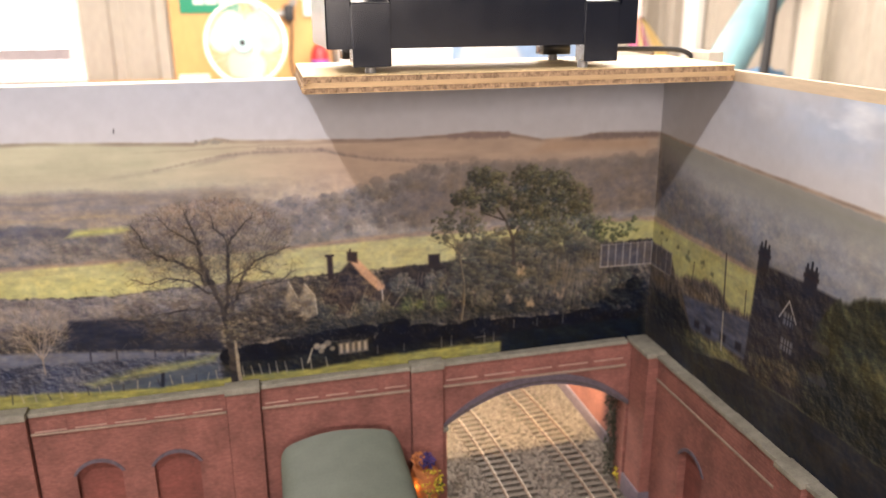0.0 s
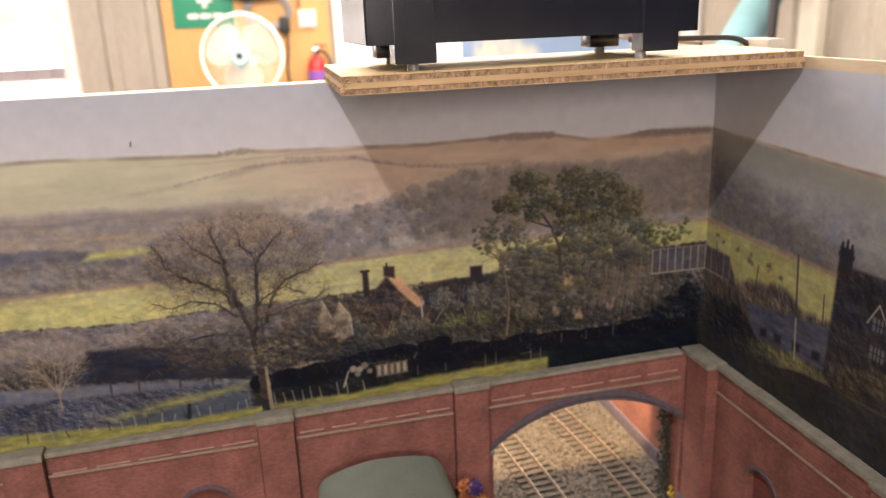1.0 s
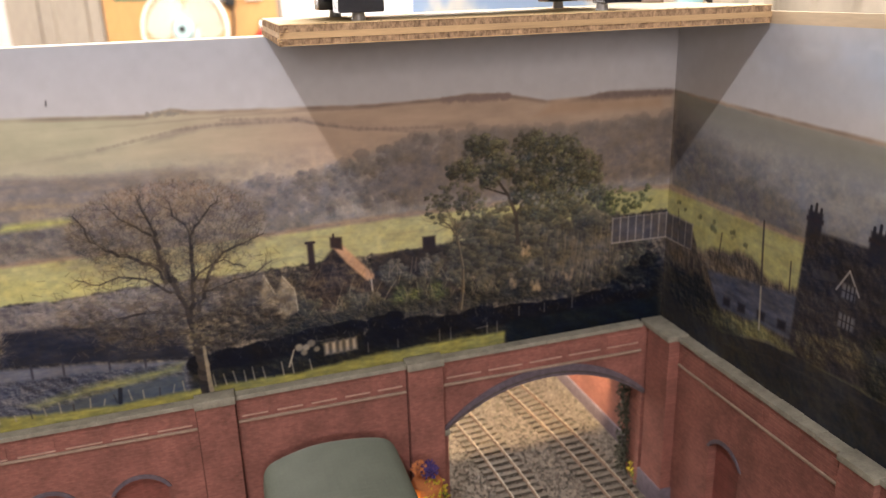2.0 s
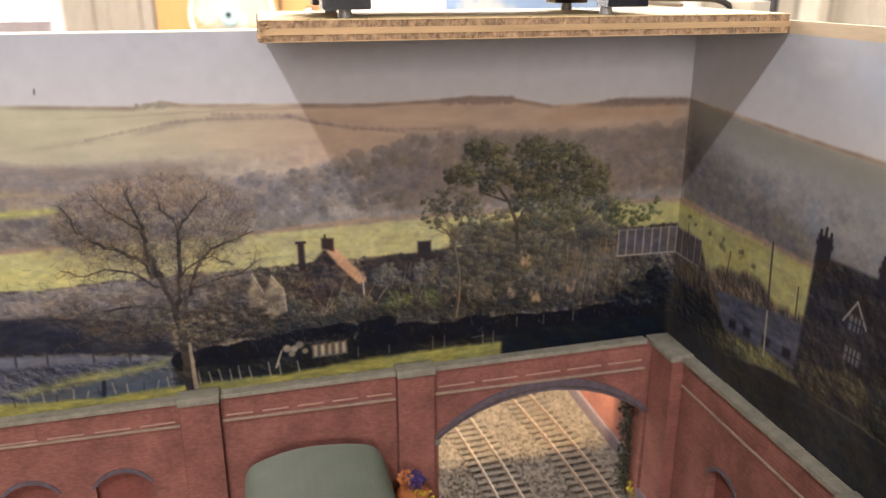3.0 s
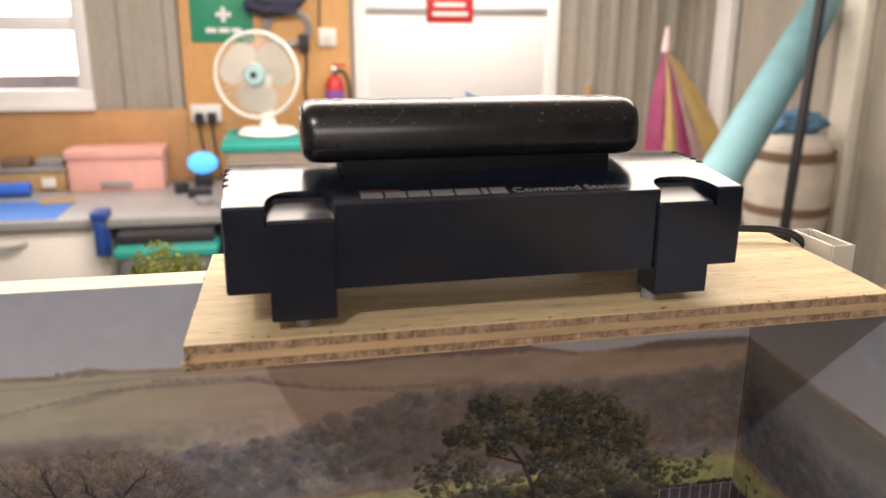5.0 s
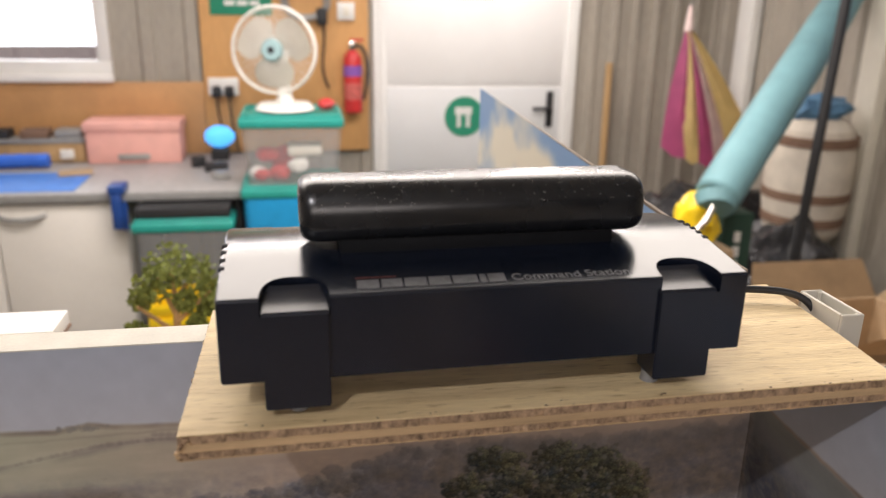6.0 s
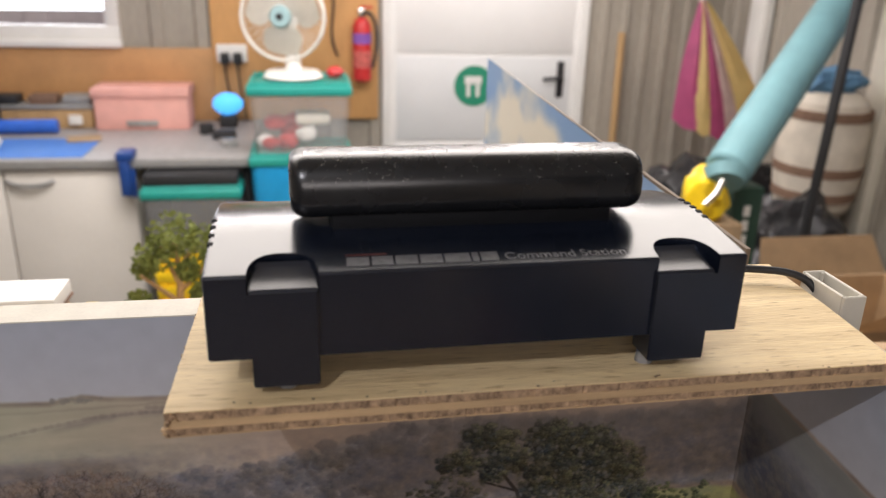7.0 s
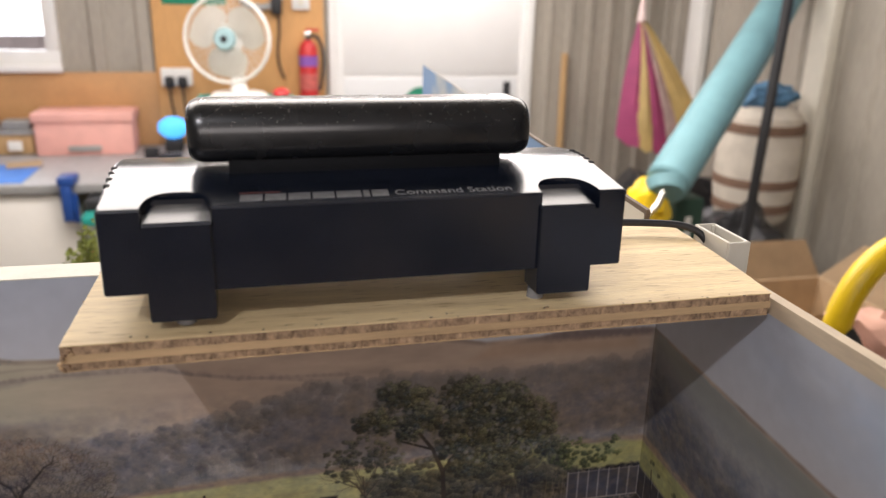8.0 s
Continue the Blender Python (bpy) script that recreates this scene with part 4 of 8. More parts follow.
# slender tree before it
for a, b, w in (((0.132, 1.450), (0.134, 1.464), 0.0026), ((0.134, 1.464), (0.1342, 1.477), 0.0020), ((0.1342, 1.477), (0.131, 1.496), 0.0017), ((0.131, 1.496), (0.127, 1.503), 0.0011), ((0.127, 1.503), (0.120, 1.509), 0.0009), ((0.131, 1.496), (0.130, 1.507), 0.0010), ((0.1312, 1.496), (0.137, 1.504), 0.0010), ((0.1312, 1.494), (0.141, 1.499), 0.0008)):
    stroke(a, b, w, w * 0.85, (0.287, 0.250, 0.201))
    stroke((a[0] + w * 0.3, a[1]), (b[0] + w * 0.25, b[1]), w * 0.4, w * 0.3, (0.550, 0.484, 0.385), 0.6)
for a in (0.9, 1.3, 1.7, 2.2, 2.6):
    branch(0.1305, 1.500, a, 0.013, 0.0009, (0.329, 0.293, 0.238), 2)
clumps([(0.1195, 1.5165, 0.0075, 0.0085), (0.130, 1.5205, 0.0120, 0.0080), (0.140, 1.514, 0.0095, 0.0085), (0.147, 1.507, 0.009, 0.007), (0.121, 1.508, 0.005, 0.004)], 0.0016, (0.213, 0.201, 0.152), (0.390, 0.366, 0.287), (0.550, 0.512, 0.396), 0.8, 1.0, 0.85, 0.22, 0.25)
# the spreading evergreen
for a, b, w in (((0.169, 1.487), (0.168, 1.505), 0.0024), ((0.168, 1.505), (0.163, 1.518), 0.0022), ((0.163, 1.518), (0.156, 1.528), 0.0017), ((0.156, 1.528), (0.150, 1.534), 0.0012), ((0.168, 1.505), (0.180, 1.524), 0.0018), ((0.163, 1.518), (0.148, 1.524), 0.0012), ((0.190, 1.500), (0.205, 1.520), 0.0018), ((0.156, 1.528), (0.158, 1.541), 0.0010)):
    stroke(a, b, w, w * 0.8, (0.256, 0.220, 0.177))
CROWN = [(0.1345, 1.5360, 0.0085, 0.0055), (0.1405, 1.5335, 0.0060, 0.0045), (0.1455, 1.5480, 0.0085, 0.0065), (0.1540, 1.5455, 0.0080, 0.0060), (0.1560, 1.5360, 0.0115, 0.0075), (0.1510, 1.5270, 0.0060, 0.0040), (0.1785, 1.5455, 0.0125, 0.0075), (0.1955, 1.5435, 0.0115, 0.0075), (0.1840, 1.5320, 0.0175, 0.0100), (0.2060, 1.5300, 0.0135, 0.0110), (0.2130, 1.5200, 0.0105, 0.0085)]
CROWN += [(0.1880, 1.5190, 0.0150, 0.0090), (0.1730, 1.5180, 0.0080, 0.0060), (0.2000, 1.5110, 0.0130, 0.0080), (0.1850, 1.5080, 0.0130, 0.0070), (0.2230, 1.5115, 0.0070, 0.0070)]
leafy(lumps([(a, b, c * 1.22, d * 1.22) for a, b, c, d in CROWN], 0.75, 0.5, 0.004) * 0.9, (0.207, 0.198, 0.159), (0.323, 0.305, 0.239), (0.418, 0.391, 0.303), 0.0034, 0.8)
WIDE = [(a, b, c * 1.12, d * 1.12) for a, b, c, d in CROWN]
clumps(WIDE, 0.0024, (0.183, 0.174, 0.138), (0.348, 0.329, 0.256), (0.594, 0.561, 0.424), 0.7, 0.9, 0.8, 0.26)
clumps(WIDE, 0.0011, (0.183, 0.176, 0.137), (0.403, 0.381, 0.293), (0.627, 0.589, 0.451), 0.36, 1.1, 0.7, 0.30, 0.15)
SUNNY = [(a + c * 0.35, b + d * 0.25, c * 0.75, d * 0.75) for a, b, c, d in CROWN]
clumps(SUNNY, 0.0016, (0.317, 0.311, 0.226), (0.462, 0.451, 0.319), (0.682, 0.660, 0.473), 0.30, 1.2, 0.6, 0.34, 0.35)
COOL = [(a - c * 0.45, b - d * 0.1, c * 0.7, d * 0.8) for a, b, c, d in CROWN]
clumps(COOL, 0.0014, (0.171, 0.189, 0.183), (0.354, 0.372, 0.348), (0.517, 0.522, 0.484), 0.30, 1.2, 0.55, 0.34, 0.35)
for _ in range(90):
    dab(rng.uniform(0.136, 0.222), rng.uniform(1.508, 1.552), rng.uniform(0.0008, 0.0017), (0.495, 0.462, 0.424), 0.6)
clumps([(0.2340, 1.5100, 0.0085, 0.0060), (0.2500, 1.5055, 0.0090, 0.0055), (0.2540, 1.5120, 0.0050, 0.0035), (0.2440, 1.5015, 0.0050, 0.0030), (0.2290, 1.5030, 0.0080, 0.0050)], 0.0016, (0.183, 0.189, 0.122), (0.378, 0.384, 0.250), (0.572, 0.567, 0.380), 0.9, 1.0, 0.9, 0.22, 0.22)
for _ in range(70):
    dab(rng.uniform(0.132, 0.222), rng.uniform(1.512, 1.550), rng.uniform(0.0005, 0.0011), (0.616, 0.572, 0.462), 0.3)
for a, b, w in (((0.168, 1.506), (0.1632, 1.5175), 0.0016), ((0.1632, 1.5175), (0.1565, 1.5275), 0.0012)):
    stroke(a, b, w, w * 0.8, (0.293, 0.250, 0.201), 0.85)

# the bare tree, the small tree on the pond bank
BARK = (0.215, 0.188, 0.160)
crown = np.clip(1.15 - np.hypot((UU + 0.030) / 0.053, (ZZ - 1.514) / 0.031) + 0.9 * (vnoise(0.006, 0.005, 4) - 0.5), 0, 1) * step(ZZ - 1.492, 0.012)
leafy(np.clip(crown * 0.9, 0, 0.55), (0.35, 0.305, 0.265), (0.45, 0.395, 0.345), (0.57, 0.50, 0.43), 0.0034, 0.8)
clumps([(-0.055, 1.474, 0.030, 0.009), (-0.015, 1.476, 0.026, 0.010), (0.012, 1.466, 0.022, 0.009), (-0.045, 1.462, 0.026, 0.007), (0.016, 1.480, 0.014, 0.006)], 0.0022, (0.19, 0.165, 0.145), (0.315, 0.275, 0.235), (0.52, 0.455, 0.38), 0.55, 1.0, 0.5, 0.22, 0.2)
BOUGH_LINES = [
    ([(-0.0180, 1.4215), (-0.0190, 1.4360), (-0.0192, 1.4520), (-0.0208, 1.4630), (-0.0222, 1.4720)], 0.0074, 0.0042), ([(-0.0222, 1.4720), (-0.0270, 1.4870), (-0.0330, 1.5060), (-0.0333, 1.5170), (-0.0362, 1.5260), (-0.0385, 1.5330), (-0.0400, 1.5385)], 0.0038, 0.0007),
    ([(-0.0238, 1.4800), (-0.0310, 1.4930), (-0.0335, 1.5030)], 0.0026, 0.0014), ([(-0.0315, 1.4900), (-0.0352, 1.4990), (-0.0470, 1.5060), (-0.0580, 1.5110), (-0.0650, 1.5170), (-0.0665, 1.5240), (-0.0710, 1.5310)], 0.0025, 0.0006),
    ([(-0.0332, 1.5140), (-0.0420, 1.5220), (-0.0500, 1.5275), (-0.0555, 1.5355)], 0.0015, 0.0005), ([(-0.0205, 1.4700), (-0.0190, 1.4800), (-0.0172, 1.4980), (-0.0162, 1.5130), (-0.0182, 1.5210), (-0.0238, 1.5260), (-0.0245, 1.5330)], 0.0030, 0.0006),
]
BOUGH_LINES += [
    ([(-0.0162, 1.5130), (-0.0110, 1.5210), (-0.0060, 1.5270), (0.0000, 1.5340)], 0.0016, 0.0005), ([(-0.0170, 1.4720), (-0.0130, 1.4830), (-0.0090, 1.4930), (-0.0010, 1.5030), (0.0110, 1.5070), (0.0210, 1.5110)], 0.0026, 0.0006),
    ([(-0.0190, 1.4880), (-0.0110, 1.4950), (-0.0010, 1.4990), (0.0100, 1.4935)], 0.0014, 0.0005), ([(-0.0160, 1.4810), (-0.0020, 1.4850), (0.0130, 1.4880), (0.0240, 1.4950)], 0.0013, 0.0005), ([(-0.0300, 1.4840), (-0.0410, 1.4930), (-0.0540, 1.4960), (-0.0640, 1.4930), (-0.0750, 1.4970)], 0.0014, 0.0005),
    ([(-0.0222, 1.4700), (-0.0410, 1.4740), (-0.0550, 1.4730), (-0.0740, 1.4725)], 0.0018, 0.0007), ([(-0.0200, 1.4600), (-0.0500, 1.4600), (-0.0710, 1.4650)], 0.0015, 0.0006), ([(-0.0170, 1.4530), (-0.0020, 1.4490), (0.0140, 1.4540), (0.0310, 1.4570)], 0.0017, 0.0008),
]
boughs = []
for line, w0, w1 in BOUGH_LINES:
    n = len(line) - 1
    for k, (a, b) in enumerate(zip(line, line[1:])):
        boughs.append((a, b, w0 + (w1 - w0) * k / n, w0 + (w1 - w0) * (k + 1) / n))
# a cloud of short crooked twigs, dark below and ruddy at the tips
for _ in range(5200):
    a, d = rng.uniform(0, 6.283), rng.rand() ** 0.5
    u0, z0 = -0.0265 + 0.049 * d * math.cos(a), 1.5195 + (0.0245 if math.sin(a) > 0 else 0.0225) * d * math.sin(a)
    up = math.atan2(z0 - 1.488, (u0 + 0.024) * 0.8)
    g, h = up + rng.normal(0, 0.8), rng.uniform(0.0010, 0.0030)
    tip = np.clip((z0 - 1.515) / 0.025, 0, 1)
    c = np.array((0.29, 0.265, 0.23)) * (1 - tip) + np.array((0.44, 0.355, 0.31)) * tip
    mu, mz = u0 + 0.55 * h * math.cos(g), z0 + 0.55 * h * math.sin(g)
    g += rng.normal(0, 0.6)
    c = c * rng.uniform(0.6, 1.45)
    stroke((u0, z0), (mu, mz), 0.0004, 0.0003, c, 0.36)
    stroke((mu, mz), (mu + 0.5 * h * math.cos(g), mz + 0.5 * h * math.sin(g)), 0.0003, 0.0003, c, 0.3)
for _ in range(1500):
    u0, z0 = rng.normal(-0.026, 0.030), rng.uniform(1.452, 1.500)
    g, h = rng.uniform(-0.6, 3.7), rng.uniform(0.0015, 0.0050)
    stroke((u0, z0), (u0 + h * math.cos(g), z0 + h * math.sin(g)), 0.0004, 0.0003, np.array((0.37, 0.33, 0.275)) * rng.uniform(0.4, 1.5), 0.42)
for a, b, w0, w1 in boughs:
    n = max(2, int(math.dist(a, b) / 0.003))
    p = a
    for k in range(1, n + 1):
        q = (a[0] + (b[0] - a[0]) * k / n + (rng.normal(0, 0.0004) if k < n else 0), a[1] + (b[1] - a[1]) * k / n + (rng.normal(0, 0.0004) if k < n else 0))
        ww = w0 + (w1 - w0) * k / n
        stroke(p, q, ww * 1.0, ww * 0.95, np.array(BARK) * rng.uniform(0.75, 1.3), 0.86)
        if rng.rand() < 0.55:
            stroke((p[0] + ww * 0.3, p[1]), (q[0] + ww * 0.3, q[1]), ww * 0.34, ww * 0.34, np.array((0.50, 0.44, 0.36)) * rng.uniform(0.8, 1.2), 0.5)
        for _ in range(2):
            branch(q[0], q[1], math.atan2(b[1] - a[1], b[0] - a[0]) + rng.choice((-1, 1)) * rng.uniform(0.4, 1.2), rng.uniform(0.002, 0.0055), min(0.0007, ww * 0.6), np.array((0.24, 0.21, 0.18)) * rng.uniform(0.85, 1.4), 1, 0.8, 0.2)
        p = q
stroke((-0.0160, 1.4225), (-0.0170, 1.4500), 0.0026, 0.0016, (0.60, 0.53, 0.43), 0.8)
clump(-0.024, -0.013, 1.450, 1.464, 60, 0.0012, (0.3, 0.27, 0.2), (0.66, 0.59, 0.47), 0.55)
# two oast houses behind the twigs
for pts in ([(0.0160, 1.4750), (0.0190, 1.4870), (0.0240, 1.4750), (0.0242, 1.4670), (0.0168, 1.4680)], [(0.0250, 1.4755), (0.0290, 1.4850), (0.0350, 1.4760), (0.0360, 1.4640), (0.0280, 1.4600), (0.0252, 1.4650)]):
    lay(poly(pts, 0.0011) * 0.66, tone((0.66, 0.60, 0.52), (0.47, 0.42, 0.355), np.clip(vnoise(0.004, 0.003, 4) * 2 - 0.5, 0, 1)))
lay(poly([(0.0258, 1.4685), (0.0335, 1.4700), (0.033, 1.4745), (0.0262, 1.4730)], 0.001) * 0.7, (0.30, 0.265, 0.23))
for a, b in (((0.0190, 1.4872), (0.0242, 1.4755)), ((0.0290, 1.4852), (0.0350, 1.4765)), ((0.0350, 1.4765), (0.0358, 1.4640))):
    stroke(a, b, 0.0009, 0.0009, (0.74, 0.68, 0.59), 0.6)
for _ in range(70):
    u0, z0 = rng.uniform(0.010, 0.038), rng.uniform(1.458, 1.484)
    g, h = rng.uniform(0.2, 2.9), rng.uniform(0.002, 0.006)
    stroke((u0, z0), (u0 + h * math.cos(g), z0 + h * math.sin(g)), 0.0005, 0.0003, np.array((0.33, 0.285, 0.235)) * rng.uniform(0.6, 1.3), 0.5)

TAN = (0.52, 0.455, 0.40)
stroke((-0.1309, 1.4405), (-0.1312, 1.455), 0.0013, 0.0011, TAN, 0.7)
leafy(lumps([(-0.131, 1.472, 0.017, 0.017), (-0.123, 1.463, 0.012, 0.011), (-0.140, 1.463, 0.012, 0.011)], 0.7, 0.6, 0.004) * 0.3, (0.36, 0.325, 0.30), (0.49, 0.44, 0.40), (0.62, 0.56, 0.51), 0.0026, 1.0)
for a in (1.0, 1.25, 1.45, 1.6, 1.8, 2.0, 2.25):
    branch(-0.1312, 1.450, a, 0.017, 0.0009, np.array(TAN) * 0.98, 3, 0.55)
for _ in range(420):
    a, d = rng.uniform(0, 6.283), rng.rand() ** 0.5
    u0, z0 = -0.131 + 0.0175 * d * math.cos(a), 1.4700 + 0.0185 * d * math.sin(a)
    g, h = math.atan2(z0 - 1.448, u0 + 0.131) + rng.normal(0, 0.5), rng.uniform(0.0015, 0.0035)
    stroke((u0, z0), (u0 + h * math.cos(g), z0 + h * math.sin(g)), 0.0005, 0.0003, np.array((0.56, 0.50, 0.44)) * rng.uniform(0.5, 1.2), 0.36)
leafy(lumps([(-0.172, 1.468, 0.024, 0.018)], 0.7, 0.6) * 0.6, (0.33, 0.29, 0.26), (0.45, 0.40, 0.35), (0.56, 0.50, 0.43), 0.004, 0.9)

# fence panels by the corner, then the side sheet: scrub, barn, lane, poles, dark house, conifer
leafy(band(0.272, 0.395) * below([(0.27, 1.4955), (0.2977, 1.494), (0.305, 1.4820), (0.322, 1.4885), (0.345, 1.4915), (0.3553, 1.4910), (0.372, 1.4850), (0.39, 1.488)], 0.003, 0.006, 0.002), (0.22, 0.195, 0.17), (0.345, 0.30, 0.255), (0.50, 0.44, 0.365), 0.0040, 1.0, 1.8)
for a, b, n in (((0.2323, 1.4958), (0.2705, 1.4956), 7), ((0.2705, 1.4956), (0.2985, 1.4953), 4)):
    drop = 0.0160
    lay(poly([a, b, (b[0], b[1] - drop), (a[0], a[1] - drop)], 0.0008), tone((0.34, 0.315, 0.305), (0.27, 0.245, 0.24), vnoise(0.006, 0.003)))
    for i in range(n + 1):
        t = i / n
        up, zp = a[0] + (b[0] - a[0]) * t, a[1] + (b[1] - a[1]) * t
        stroke((up, zp + 0.0006), (up, zp - drop), 0.0008, 0.0008, (0.58, 0.54, 0.51), 0.75)
    stroke(a, b, 0.0006, 0.0006, (0.52, 0.48, 0.46), 0.7)
    stroke((a[0], a[1] - drop), (b[0], b[1] - drop), 0.0010, 0.0010, (0.62, 0.57, 0.52), 0.7)
sidelow = step(UU - 0.276, 0.006)
leafy(sidelow * below([(0.27, 1.479), (0.30, 1.478), (0.318, 1.4725), (0.56, 1.47)], 0.003, 0.006), (0.20, 0.17, 0.15), (0.31, 0.27, 0.23), (0.45, 0.39, 0.32), 0.0040, 1.0, 2.0)
for up, zp, r in ((0.283, 1.5050, 0.0022), (0.3054, 1.5013, 0.0026), (0.3192, 1.4989, 0.0036), (0.3368, 1.5001, 0.0030), (0.2900, 1.5020, 0.0018), (0.348, 1.4970, 0.0022)):
    for q in range(6):
        dab(up + rng.normal(0, r * 0.4), zp + rng.normal(0, r * 0.4), r * 0.55, np.array((0.34, 0.33, 0.23)) * rng.uniform(0.8, 1.3), 0.6)
lay(poly([(0.3160, 1.4730), (0.3516, 1.4782), (0.392, 1.4838), (0.396, 1.4600), (0.3284, 1.4545)], 0.0012), tone((0.35, 0.355, 0.395), (0.25, 0.25, 0.28), np.clip(vnoise(0.012, 0.003, 4) * 2 - 0.5, 0, 1)))
for up in (0.333, 0.346, 0.362, 0.378):
    zb = 1.4570 + (up - 0.333) * 0.10
    lay(poly([(up, zb), (up + 0.006, zb + 0.0006), (up + 0.006, zb + 0.0055), (up, zb + 0.0050)], 0.0010) * 0.8, (0.115, 0.105, 0.11))
leafy(sidelow * band(0.27, 0.336) * step(edge([(0.27, 1.468), (0.29, 1.4640), (0.312, 1.468), (0.330, 1.4540), (0.34, 1.44)], 0.003, 0.006)[None] - ZZ, 0.0015), (0.075, 0.08, 0.085), (0.15, 0.15, 0.14), (0.28, 0.26, 0.22), 0.0040, 1.0)
leafy(sidelow * step(UU - 0.325, 0.008) * below([(0.32, 1.452), (0.345, 1.4545), (0.3635, 1.4575), (0.392, 1.4560), (0.43, 1.4640), (0.56, 1.479)], 0.003, 0.008, 0.0015), (0.22, 0.21, 0.16), (0.37, 0.35, 0.24), (0.54, 0.51, 0.34), 0.0050, 0.8)
LANE = [(0.27, 1.446), (0.30, 1.440), (0.3350, 1.4405), (0.3720, 1.4500), (0.3980, 1.4525), (0.4304, 1.4540), (0.50, 1.4555), (0.56, 1.457)]
leafy(sidelow * below(LANE, 0.0008, 0.005), (0.14, 0.133, 0.122), (0.19, 0.18, 0.165), (0.26, 0.245, 0.21), 0.0080, 0.5)
for a, b in zip(LANE[2:], LANE[3:]):
    stroke((a[0], a[1] + 0.0006), (b[0], b[1] + 0.0006), 0.0018, 0.0018, (0.36, 0.335, 0.285), 0.5)
    stroke((a[0], a[1] - 0.0070), (b[0], b[1] - 0.0075), 0.0012, 0.0012, (0.30, 0.28, 0.25), 0.2)
HOUSE = (0.185, 0.17, 0.17)
leafy(poly([(0.3905, 1.519), (0.4255, 1.5205), (0.455, 1.5205), (0.462, 1.500), (0.455, 1.457), (0.395, 1.452), (0.388, 1.458)], 0.001), (0.15, 0.14, 0.14), (0.205, 0.19, 0.185), (0.30, 0.27, 0.25), 0.005, 0.9)
for ua, ub in ((0.3903, 0.3998), (0.4285, 0.4385)):
    lay(poly([(ua, 1.515), (ub, 1.515), (ub, 1.5285), (ua, 1.5285)], 0.0008), HOUSE)
    lay(poly([(ua - 0.0008, 1.5235), (ub + 0.0008, 1.5235), (ub + 0.0008, 1.5255), (ua - 0.0008, 1.5255)], 0.0006), (0.21, 0.175, 0.165))
    for k in range(3):
        stroke((ua + 0.0015 + 0.0033 * k, 1.528), (ua + 0.0015 + 0.0033 * k, 1.5305 + 0.0018 * (k % 2)), 0.0018, 0.0015, HOUSE)
for a, b in (((0.4135, 1.4960), (0.4200, 1.5070)), ((0.4200, 1.5070), (0.4270, 1.4970))):
    stroke(a, b, 0.0011, 0.0011, (0.58, 0.55, 0.53), 0.85)
for zb, ub in ((1.4790, 0.4265), (1.4935, 0.4250)):
    lay(poly([(0.4170, zb), (ub, zb), (ub, zb + 0.0070), (0.4170, zb + 0.0070)], 0.0007) * 0.8, (0.42, 0.41, 0.42))
    for up in (0.4195, 0.4218, 0.4241):
        stroke((up, zb), (up, zb + 0.0070), 0.0007, 0.0007, (0.16, 0.15, 0.15))
    stroke((0.4170, zb + 0.0035), (ub, zb + 0.0035), 0.0006, 0.0006, (0.16, 0.15, 0.15), 0.8)
leafy(lumps([(0.405, 1.463, 0.016, 0.010), (0.425, 1.468, 0.016, 0.010)], 0.7, 0.5) * 0.8, (0.19, 0.17, 0.14), (0.30, 0.27, 0.215), (0.45, 0.41, 0.32), 0.0036, 1.0)
conifer = step(UU - 0.442, 0.004) * step(edge([(0.44, 1.500), (0.45, 1.516), (0.47, 1.5290), (0.49, 1.533), (0.56, 1.54)], 0.004, 0.006)[None] - ZZ, 0.0015) * step(ZZ - edge([(0.44, 1.492), (0.47, 1.482), (0.56, 1.475)], 0.003)[None], 0.002)
leafy(conifer, (0.14, 0.138, 0.105), (0.25, 0.24, 0.17), (0.40, 0.385, 0.265), 0.0065, 0.7)
leafy(step(UU - 0.436, 0.006) * step(edge([(0.43, 1.478), (0.45, 1.490), (0.47, 1.484), (0.56, 1.480)], 0.002, 0.006)[None] - ZZ, 0.002) * step(ZZ - edge(LANE)[None], 0.001), (0.11, 0.11, 0.09), (0.19, 0.185, 0.15), (0.32, 0.30, 0.23), 0.0042, 1.0)
blobs = [(rng.uniform(0.33, 0.52), rng.uniform(1.420, 1.447), rng.uniform(0.006, 0.014), rng.uniform(0.004, 0.007)) for _ in range(16)]
leafy(lumps(blobs, 0.6, 0.5, 0.004) * 0.6, (0.11, 0.105, 0.095), (0.18, 0.172, 0.14), (0.28, 0.265, 0.205), 0.0060, 0.6)
for a, b in (((0.400, 1.4990), (0.411, 1.5010)), ((0.443, 1.4750), (0.452, 1.4760)), ((0.443, 1.492), (0.451, 1.493))):
    stroke(a, b, 0.0050, 0.0050, (0.27, 0.255, 0.255), 0.6)
stroke((0.3647, 1.4549), (0.3628, 1.480), 0.0015, 0.0015, (0.60, 0.56, 0.49), 0.85)
stroke((0.3628, 1.480), (0.3602, 1.5144), 0.0015, 0.0013, (0.25, 0.215, 0.19), 0.9)
for a, b in (((0.3244, 1.4745), (0.3267, 1.4983)), ((0.3837, 1.4830), (0.3827, 1.4995)), ((0.2856, 1.4824), (0.2827, 1.5010))):
    stroke(a, b, 0.0010, 0.0009, (0.24, 0.205, 0.18), 0.85)
stroke((-0.0735, 1.5865), (-0.0732, 1.5885), 0.0008, 0.0006, (0.3, 0.29, 0.3), 0.9)

